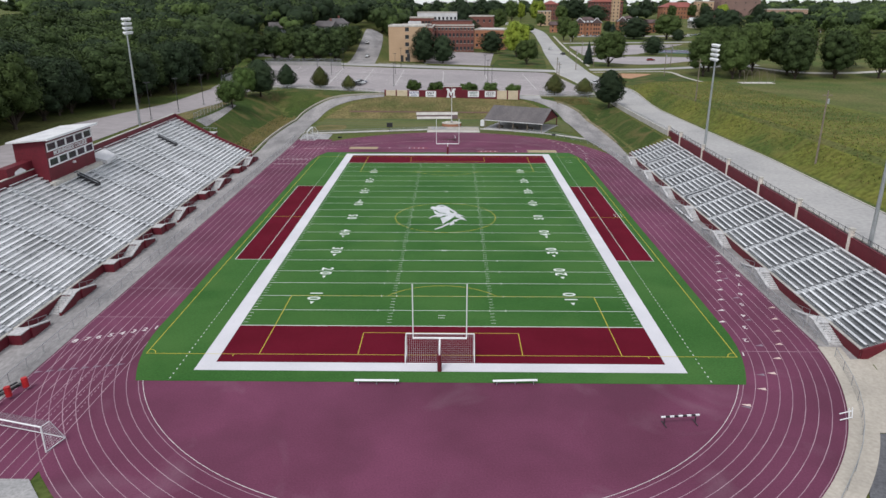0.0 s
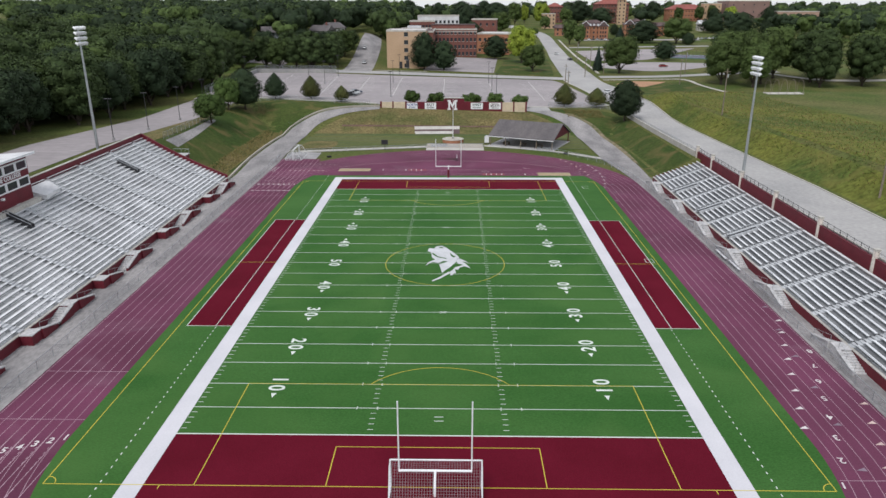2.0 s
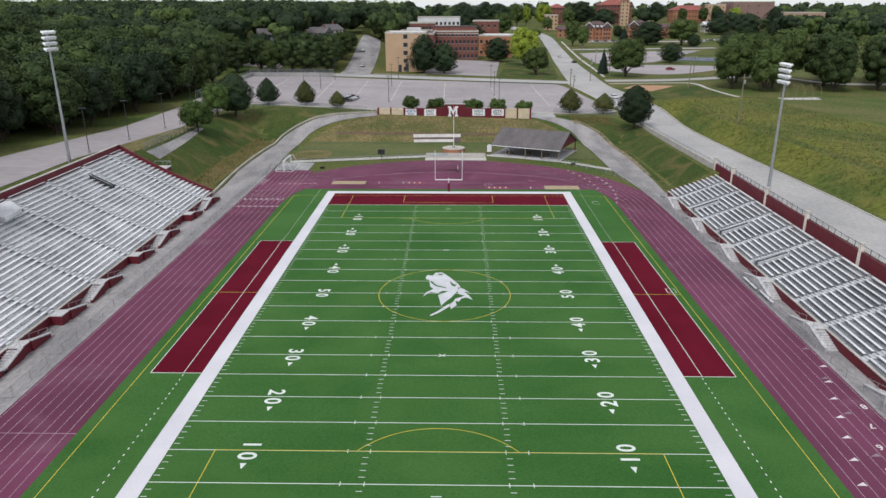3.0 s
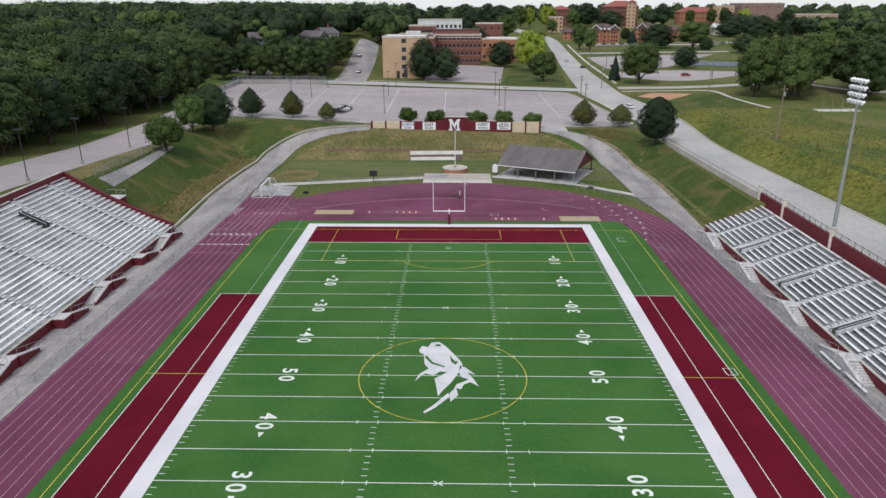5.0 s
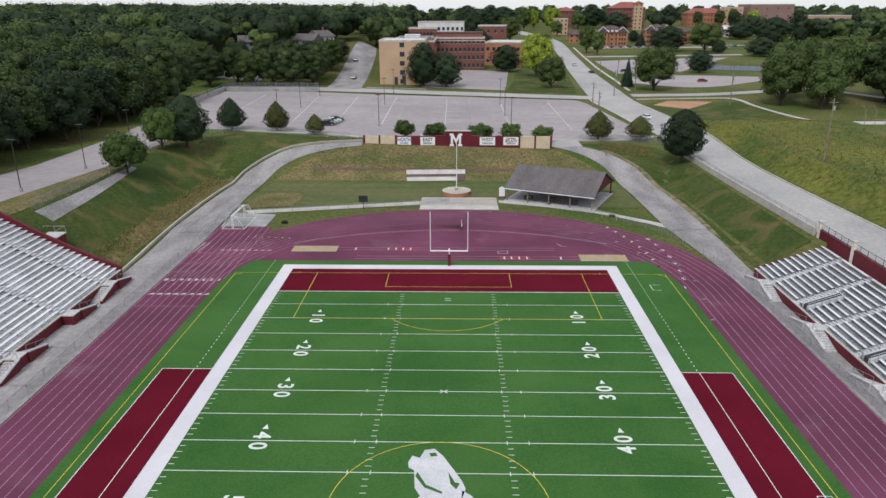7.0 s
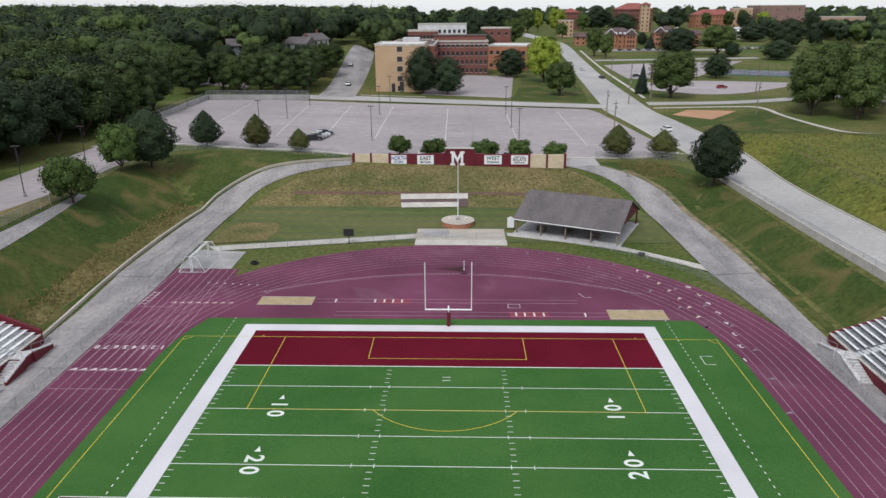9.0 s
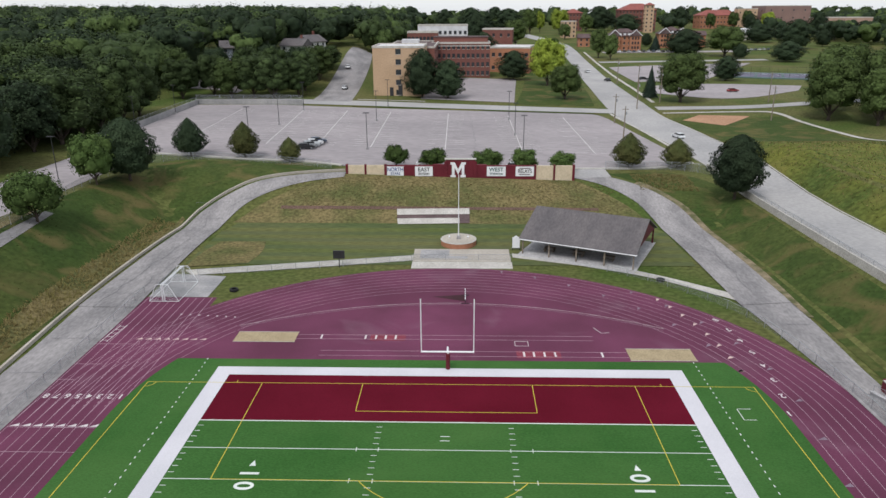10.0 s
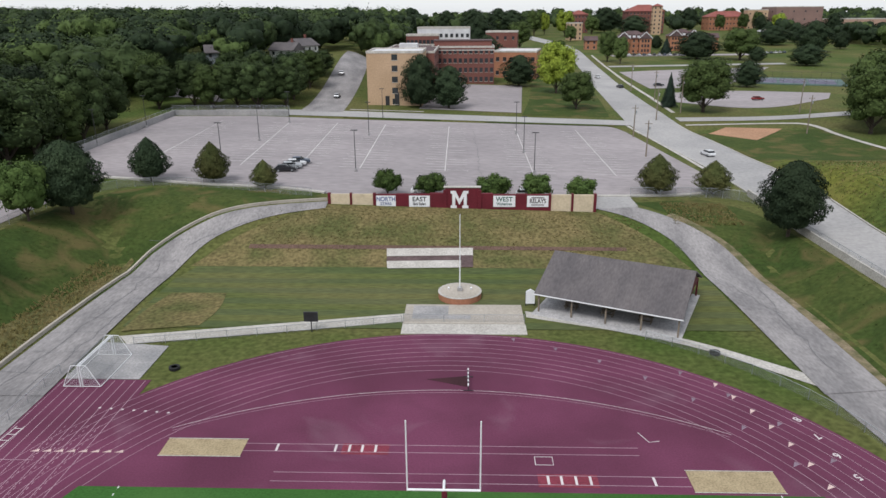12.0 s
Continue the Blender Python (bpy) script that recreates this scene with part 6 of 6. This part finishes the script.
# woods to the west, each tree a thing of its own near the road
count = 0
for row in range(26):
    for col in range(13):
        x = -98 - col * 8.6 + random.uniform(-3.2, 3.2)
        y = 24 + row * 11.0 + random.uniform(-4, 4)
        if y > 262 and x > -118:
            continue
        if count >= 295:
            continue
        count += 1
        h = min(random.uniform(14, 20) + min(4, col * 0.4), random.uniform(33, 39.5) - height(x, y))
        tree("wood%d" % random.choice((0, 1, 2, 2, 3, 4, 0, 1, 3)), x, y, "dense green woodland tree", "woodland trees", h, h * random.uniform(0.74, 1.0))


def far_wood(name, spots, label, cards, size, material):
    """Distant woods as one mass of rounded crowns, each with a skin of leaf clumps."""
    bm = bmesh.new()
    bmesh.ops.create_icosphere(bm, subdivisions=2, radius=1.0)
    bm.verts.ensure_lookup_table()
    ball = np.array([v.co[:] for v in bm.verts])
    tri = np.array([[v.index for v in f.verts] for f in bm.faces])
    bm.free()
    vs, fs, ns, k = [], [], [], 0
    for x, y, h, w in spots:
        z = height(x, y)
        lobes = [(x, y, z + h * 0.52, w * 0.36, h * 0.42)] + [(x + w * 0.28 * math.cos(a), y + w * 0.28 * math.sin(a), z + h * random.uniform(0.45, 0.80), w * random.uniform(0.17, 0.25), h * random.uniform(0.15, 0.21)) for a in np.arange(random.random(), 6.2 + random.random(), 1.0)]
        if y > 750:
            lobes = lobes[:4]
        for lx, ly, lz, lr, lh in lobes:
            bump = 1 + 0.12 * np.sin(ball[:, 0] * 6 + lx) + 0.12 * np.sin(ball[:, 1] * 7 + ly) + 0.10 * np.sin(ball[:, 2] * 8 + lx)
            vs.append(ball * 0.84 * bump[:, None] * np.array([lr, lr, lh]) + np.array([lx, ly, lz]))
            fs.append(tri + k)
            ns.append(ball + rng.normal(size=ball.shape) * 0.3)
            k += len(ball)
        n_cards = cards * 2 if y < 480 else cards if y < 650 else cards // 3
        me = crown_mesh("tmp", lobes, n_cards, size * h / 16, material)
        n = len(me.vertices)
        co = np.empty(n * 3)
        me.vertices.foreach_get("co", co)
        vs.append(co.reshape(-1, 3))
        out = co.reshape(-1, 3) - np.array([x, y, z + h * 0.45])
        ns.append(out / np.array([w, w, h]) + rng.normal(size=out.shape) * 0.16)
        fs.append(np.arange(n).reshape(-1, 3) + k)
        k += n
        bpy.data.meshes.remove(me)
    ob = tagged(part(name, (np.concatenate(vs).tolist(), np.concatenate(fs).tolist()), material), label, "woods", kind="stuff")
    nn = np.concatenate(ns)
    ob.data.normals_split_custom_set_from_vertices((nn / np.linalg.norm(nn, axis=1)[:, None]).tolist())
    return ob


HOUSES = ((-101, 362), (-76, 366), (-66, 376))
PLOTS = ((189, 830, 34), (299, 912, 40), (123, 850, 18), (100, 720, 14), (376, 915, 44), (379, 785, 42), (250, 680, 14))


def clear_of(x, y):
    """False on streets, lots and building plots."""
    if -60 < x < -36 and y < 408:
        return False
    if -113 < x < -78 and y < 345:
        return False
    if any(abs(x - a) < 10 and b - 45 < y < b + 12 for a, b in HOUSES):
        return False
    if any(abs(x - a) < r and b - 70 < y < b + r for a, b, r in PLOTS):
        return False
    if x > -36:
        return y > 860 or (x > 300 and y > 560)
    return True


spots = {0: [], 1: [], 2: []}
for i in range(2600):
    y = 300 + 1150 * random.random() ** 1.6
    x = random.uniform(-0.62, 0.62) * (y + 40)
    if y < 330 and x > -110:
        continue
    if clear_of(x, y):
        h = random.uniform(12, 19)
        if x < 40:
            h = max(8, min(h + 3, 37.0 + 0.014 * y - random.uniform(0, 5) - height(x, y)))
        spots[random.choice((0, 0, 1, 1, 2))].append((x, y, h, h * random.uniform(0.85, 1.2)))
for i, (m_, text) in enumerate(((LEAF_MID, "distant green woods on rising ground"), (LEAF_DARK, "distant dark green woods on rising ground"), (LEAF_FRESH, "distant paler green trees on rising ground"))):
    far_wood("far_woods", spots[i], text, 300, 0.46, m_)
ring = [(math.sin(radians(a)) * d, math.cos(radians(a)) * d, random.uniform(16, 26), random.uniform(22, 34)) for d in (1500, 1900, 2400) for a in np.arange(-46, 46, 1.1)]
far_wood("horizon_woods", ring, "low dark line of trees along the horizon", 60, 1.6, LEAF_MID)



def tufts(name, label, n, spot, high, material):
    """Unmown grass as many small tufts."""
    v, f = [], []
    for i in range(n):
        x, y = spot()
        z = height(x, y) + 0.04
        for j in range(3):
            a = random.uniform(0, math.tau)
            w, h = random.uniform(0.05, 0.16), high * random.uniform(0.4, 1.2)
            k = len(v)
            lean = random.uniform(-0.3, 0.3)
            v += [(x - w * math.cos(a), y - w * math.sin(a), z), (x + w * math.cos(a), y + w * math.sin(a), z), (x + lean, y + lean * 0.6, z + h)]
            f.append((k, k + 1, k + 2))
    return tagged(part(name, (v, f), material), label, "grass", kind="stuff")


G_GREEN = leaf("grass_blades_green", (0.058, 0.092, 0.022), (0.088, 0.106, 0.030))
G_GOLD = leaf("grass_blades_golden", (0.150, 0.132, 0.050), (0.190, 0.155, 0.070))


def in_west():
    y = random.uniform(107, 186)
    lo = -52.5 + max(0, y - 165) * 0.55
    return lo - random.random() ** 1.0 * 16, y + random.uniform(0, 3)


def in_back():
    return random.uniform(-34, 32), random.uniform(171, 184)


def in_east():
    y = random.uniform(110, 188)
    return 47.8 - max(0, y - 166) * 0.4 + random.random() * 8, y


def in_meadow():
    return random.uniform(70, 104), random.uniform(40, 222)


tufts("grass_tufts", "rough green grass tufts on the banks", 1200, in_west, 0.10, G_GREEN)
tufts("grass_tufts", "rough green grass tufts on the banks", 500, in_east, 0.10, G_GREEN)
tufts("grass_tufts", "golden dry grass tufts on the banks", 2600, in_back, 0.15, G_GOLD)
tufts("grass_tufts", "golden dry grass tufts at the head of the lane", 1300, lambda: (random.uniform(38, 50), random.uniform(181, 193)), 0.22, G_GOLD)
tufts("grass_tufts", "golden dry grass tufts along the lane wall", 1400, lambda: (random.uniform(-56, -52.4), random.uniform(109, 166)), 0.5, G_GOLD)
tufts("grass_tufts", "tall yellow-green meadow grass", 6500, in_meadow, 0.26, G_GOLD)
tufts("grass_tufts", "tall green meadow grass", 4500, in_meadow, 0.24, G_GREEN)


# ---- buildings ----
def building(name, label, x, y, w, d, h, wall, turn=0, floors=3, bays=6, roof="flat", roof_m=None, z=None, win=(1.5, 1.8), side_bays=3, trim=M_STONE):
    g = thing(name, label, "building", (x, y, (height(x, y) if z is None else z) - 0.3), turn)
    part("wall", boxes((-w / 2, w / 2, 0, d, -2.0, h)), wall, g)
    if roof == "flat":
        part("roof", boxes((-w / 2 + 0.4, w / 2 - 0.4, 0.4, d - 0.4, h - 0.1, h + 0.06)), roof_m or M_ROOF, g)
        part("parapet", boxes((-w / 2 - 0.1, w / 2 + 0.1, -0.1, 0.4, h - 0.3, h + 0.5), (-w / 2 - 0.1, w / 2 + 0.1, d - 0.4, d + 0.1, h - 0.3, h + 0.5), (-w / 2 - 0.1, -w / 2 + 0.4, 0.4, d - 0.4, h - 0.3, h + 0.5), (w / 2 - 0.4, w / 2 + 0.1, 0.4, d - 0.4, h - 0.3, h + 0.5)), trim, g)
    elif roof == "gable":
        part("roof", prism([(-0.7, h - 0.2), (-0.7, h + 0.1), (d / 2, h + d * 0.34), (d + 0.7, h + 0.1), (d + 0.7, h - 0.2)], -w / 2 - 0.6, w / 2 + 0.6, "x"), roof_m, g)
    else:
        bm = bmesh.new()
        e, t = 0.8, min(w, d) * 0.5
        lo = [bm.verts.new(p) for p in ((-w / 2 - e, -e, h), (w / 2 + e, -e, h), (w / 2 + e, d + e, h), (-w / 2 - e, d + e, h))]
        hi = [bm.verts.new(p) for p in ((-w / 2 + t, d / 2 - 0.2, h + t * 0.55), (w / 2 - t, d / 2 - 0.2, h + t * 0.55), (w / 2 - t, d / 2 + 0.2, h + t * 0.55), (-w / 2 + t, d / 2 + 0.2, h + t * 0.55))]
        for i in range(4):
            bm.faces.new((lo[i], lo[(i + 1) % 4], hi[(i + 1) % 4], hi[i]))
        bm.faces.new(hi)
        bm.faces.new(lo[::-1])
        part("roof", bm, roof_m, g)
    storey = h / floors

    def window(a, b, c, dd, z0, z1):
        wd = part("window", boxes((a, b, c, dd, z0, z1)), M_GLASS, g)
        return wd
    for f in range(floors):
        z0 = f * storey + storey * 0.32
        z1 = z0 + min(win[1], storey * 0.55)
        for i in range(bays):
            cx = -w / 2 + w * (i + 0.5) / bays
            wd = window(cx - win[0] / 2, cx + win[0] / 2, -0.06, -0.02, z0, z1)
            part("sill", boxes((cx - win[0] / 2 - 0.1, cx + win[0] / 2 + 0.1, -0.14, -0.03, z0 - 0.14, z0)), trim, wd)
        for s in (-1, 1):
            for i in range(side_bays):
                cy = d * (i + 0.5) / side_bays
                a, b = sorted((s * (w / 2 + 0.02), s * (w / 2 + 0.06)))
                window(a, b, cy - win[0] / 2, cy + win[0] / 2, z0, z1)
    return g


tan = building("tan_dormitory", "tan brick block with a single column of small windows", -22.5, 307, 19, 24, 18.4, M_TAN, 0, 5, 1, side_bays=0, win=(2.0, 1.9), z=7.9, roof_m=M_ROOF)
part("door", boxes((-0.2, 1.4, -0.1, -0.02, 0.3, 5.2), (-3.4, -2.0, -0.1, -0.02, 0.3, 4.0)), M_DARK, tan, "dark entrance doors")
rear = building("brick_dormitory", "long red brick dormitory with pale stone bands", 0.5, 376, 27, 17, 15.6, M_BRICK, 0, 4, 12, z=9.2, win=(1.35, 1.9))
part("stone_band", boxes((-13.6, 13.6, -0.12, 0.0, 14.2, 14.6)), M_STONE, rear)
part("upper_block", boxes((-12.5, 12.5, 5, 15, 15.6, 18.0)), M_BRICK, rear)
part("upper_roof", boxes((-12.9, 12.9, 4.6, 15.4, 18.0, 18.4)), M_BROWN_ROOF, rear)
link = building("low_link_building", "flat-roofed link building behind the tan block", -20, 332, 20, 60, 16.5, M_BRICK, 0, 4, 0, z=8.5, side_bays=10, win=(1.3, 1.7), roof_m=M_BROWN_ROOF)
part("roof_hut", boxes((-4, 3, 10, 18, 16.5, 19.2)), M_ROOF, link)
building("brown_school_hall", "low brown brick hall with a pale flat roof", 25, 405, 20, 26, 12.5, M_ORANGE_BRICK, -10, 2, 6, "flat", M_ROOF, win=(1.6, 1.8))
building("pale_hall", "long pale green-roofed hall in the distance", -10, 450, 28, 20, 20.5, M_ROOF, 0, 3, 10, roof_m=M_COURT_GREEN)
building("brick_school", "red brick school block in the distance", -20, 425, 16, 16, 17.5, M_BRICK, 0, 3, 8)
for x, y, w, turn in ((119, 574, 24, -4), (161, 600, 20, -6)):
    b = building("brick_hall", "orange brick student hall with white gables and brown roofs", x, y, w, 18, 10.5, M_ORANGE_BRICK, turn, 3, 7, "hip", M_BROWN_ROOF, win=(1.3, 1.7))
    for s in (-0.5, 0.5):
        gx_ = s * w * 0.62
        wing = part("gable_wing", boxes((gx_ - 4, gx_ + 4, -3.0, 0.0, -1, 10.5)), M_ORANGE_BRICK, b)
        part("gable_roof", prism([(gx_ - 4.6, 10.4), (gx_, 14.6), (gx_ + 4.6, 10.4)], -3.5, 8.0, "y"), M_BROWN_ROOF, wing)
        part("gable_trim", prism([(gx_ - 4.7, 10.4), (gx_ - 4.7, 10.8), (gx_, 15.1), (gx_ + 4.7, 10.8), (gx_ + 4.7, 10.4), (gx_, 14.6)], -3.62, -3.5, "y"), M_WHITE, wing)
        for f in range(3):
            for i in (-2, 0, 2):
                part("window", boxes((gx_ + i - 0.6, gx_ + i + 0.6, -3.06, -3.02, 1.6 + f * 3.2, 3.4 + f * 3.2)), M_GLASS, wing)
    for i in (-1, 0, 1):
        dm = part("dormer", boxes((i * 3.2 - 0.9, i * 3.2 + 0.9, 0.5, 3.0, 10.6, 12.6)), M_WHITE, b, "white dormer")
        part("dormer_roof", prism([(i * 3.2 - 1.2, 12.6), (i * 3.2, 13.6), (i * 3.2 + 1.2, 12.6)], 0.2, 4.5, "y"), M_BROWN_ROOF, dm)
CAMPUS = ((193, 803, 9, 9, 27, M_TAN, M_RED_ROOF, "hip", 7, 2), (189, 830, 37, 24, 22, M_BRICK, M_RED_ROOF, "hip", 5, 10), (299, 900, 46, 22, 15, M_ORANGE_BRICK, M_RED_ROOF, "hip", 3, 12), (123, 850, 18, 16, 19, M_BRICK, M_RED_ROOF, "hip", 4, 5),
          (100, 720, 12, 12, 15, M_TAN, M_ROOF, "flat", 4, 3), (376, 900, 54, 34, 25, M_MAUVE, M_ROOF, "flat", 3, 4), (379, 770, 48, 30, 15, M_PINK_TAN, M_ROOF, "flat", 2, 0), (250, 680, 14, 10, 7, M_STONE, M_ROOF, "gable", 2, 3), (96, 612, 9, 9, 7, M_ORANGE_BRICK, M_BROWN_ROOF, "gable", 2, 2), (183, 606, 10, 9, 9, M_ORANGE_BRICK, M_BROWN_ROOF, "gable", 2, 2), (330, 900, 22, 16, 22, M_TAN, M_ROOF, "flat", 3, 4), (22, 480, 18, 16, 18.5, M_BRICK, M_ROOF, "flat", 3, 4))
for x, y, w, d, h, m_, rm, roof, fl, bays in CAMPUS:
    building("campus_building", "distant brick campus building among trees", x, y, w, d, h, m_, random.uniform(-8, 8), fl, bays, roof, rm, win=(1.4, 1.8), side_bays=2)


def house(x, y, turn, wall, label):
    b = building("house", label, x, y, 11, 9, 5.6, wall, turn, 2, 3, "gable", M_SHINGLE, win=(1.1, 1.4), side_bays=2)
    part("chimney", boxes((2.4, 3.2, 4.5, 5.3, 5.6, 10.2)), M_BRICK, b)


M_SIDING = mat("white_siding", (0.58, 0.58, 0.58), None, 0.3, 4.0, 0.7, bump=0.1)
M_BLUE_SIDING = mat("grey_blue_siding", (0.25, 0.28, 0.33), None, 0.3, 4.0, 0.7, bump=0.1)
for x, y, t, m_, text in ((-101, 362, 20, M_BLUE_SIDING, "grey-blue house among the trees"), (-76, 366, -15, M_SIDING, "white gabled house among the trees"), (-66, 376, 60, M_SIDING, "pale gabled house among the trees"), (-150, 420, 10, M_SIDING, "white house among the trees"), (-10, 700, 0, M_SIDING, "white house on the far hill"), (15, 690, 40, M_SIDING, "white house on the far hill"), (-60, 760, 10, M_SIDING, "white house on the far hill")):
    house(x, y, t, m_, text)

# tennis courts
tc = thing("tennis_courts", "fenced green and purple tennis courts", "tennis court", (152, 397, height(152, 397) + 0.3), -22)
part("surround", boxes((-21, 21, -16, 16, -0.5, 0.0)), M_COURT_GREEN, tc)
for x in (-12, 0, 12):
    part("court", boxes((x - 5.4, x + 5.4, -11.9, 11.9, 0.0, 0.012)), M_COURT_BLUE, tc)
    part("net", boxes((x - 5.8, x + 5.8, -0.03, 0.03, 0.05, 1.0)), M_CHAIN, tc)
bm = bmesh.new()
for a, b in (((-21, -16), (21, -16)), ((21, -16), (21, 16)), ((21, 16), (-21, 16)), ((-21, 16), (-21, -16))):
    for i in range(10):
        p = Vector((*a, 0)).lerp(Vector((*b, 0)), i / 10)
        tube(bm, p, p + Vector((0, 0, 3)), 0.05, n=5)
    tube(bm, (*a, 3), (*b, 3), 0.04, n=5)
part("fence_frame", bm, M_DARK, tc)


# ---- cars ----
def car(x, y, turn, colour, label, z=None):
    m = bpy.data.materials.get(colour[0]) or mat(colour[0], colour[1], None, 0.5, 6.0, 0.3, 0.2, bump=0.0, grain=0.03, spec=0.6)
    g = thing("car", label, "car", (x, y, height(x, y) + 0.13), turn, "cars")
    bm = prism([(-2.25, 0.35), (-2.3, 0.75), (-2.15, 0.95), (-1.2, 1.0), (1.05, 1.0), (2.1, 0.86), (2.3, 0.7), (2.3, 0.35)], -0.88, 0.88, "y")
    bmesh.ops.bevel(bm, geom=[e for e in bm.edges], offset=0.06, segments=2, affect="EDGES")
    body = part("body", bm, m, g)
    part("cabin", prism([(-1.95, 0.97), (-1.5, 1.42), (0.25, 1.44), (1.05, 0.97)], -0.76, 0.76, "y"), M_CAR_GLASS, g, "dark windows")
    part("roof", prism([(-1.5, 1.40), (-1.42, 1.48), (0.15, 1.50), (0.28, 1.41)], -0.74, 0.74, "y"), m, g)
    for wx in (-1.4, 1.4):
        for s in (-1, 1):
            wheel = part("wheel", tubes(((wx, s * 0.68, 0.33), (wx, s * 0.9, 0.33), 0.33), n=14), M_RUBBER, g)
            part("rim", tubes(((wx, s * 0.9, 0.33), (wx, s * 0.91, 0.33), 0.2), n=12), M_STEEL, wheel)
    for s in (-0.6, 0.6):
        part("headlight", boxes((2.26, 2.33, s - 0.2, s + 0.2, 0.66, 0.78)), M_WHITE, g)
    return g


WHITE_CAR, BLACK_CAR, SILVER, RED_CAR, BLUE_CAR = ("car_white", (0.72, 0.73, 0.75)), ("car_black", (0.02, 0.021, 0.024)), ("car_silver", (0.42, 0.44, 0.46)), ("car_red", (0.30, 0.03, 0.03)), ("car_blue", (0.06, 0.08, 0.12))
car(-35.6, 213.6, 12, WHITE_CAR, "white car parked in the lot")
car(-36.0, 211.0, 12, SILVER, "silver-grey car parked in the lot")
car(-36.6, 208.4, 12, BLACK_CAR, "black car parked in the lot")
car(-35.2, 216.2, 12, BLUE_CAR, "dark blue car parked in the lot")
car(61.8, 237.5, 102, WHITE_CAR, "white car on the pale road")
car(68.0, 372, 98, BLACK_CAR, "dark car on the pale road")
car(66, 415, 96, WHITE_CAR, "white car on the pale road")
car(-48.5, 352, 92, WHITE_CAR, "white car parked on the hill street")
car(-44.6, 318, 90, SILVER, "pale car parked on the hill street")
car(-46, 420, 95, BLACK_CAR, "dark car parked on the hill street")
car(110, 330, 15, RED_CAR, "red car parked in the side lot")
car(86, 378, 5, BLACK_CAR, "black car parked in the side lot")
car(-6.5, 193.6, 0, WHITE_CAR, "white car parked behind the wall")
car(13.5, 193.8, 0, SILVER, "silver car parked behind the wall")
for i in range(12):
    car(112 + i * 3.4, 556, 88, (WHITE_CAR, BLACK_CAR, SILVER, BLUE_CAR)[i % 4], "car parked in the row below the brick halls")
for i in range(6):
    car(205 + i * 3.4, 566 + i, 80, (WHITE_CAR, SILVER, BLUE_CAR)[i % 3], "car parked in the far lot")
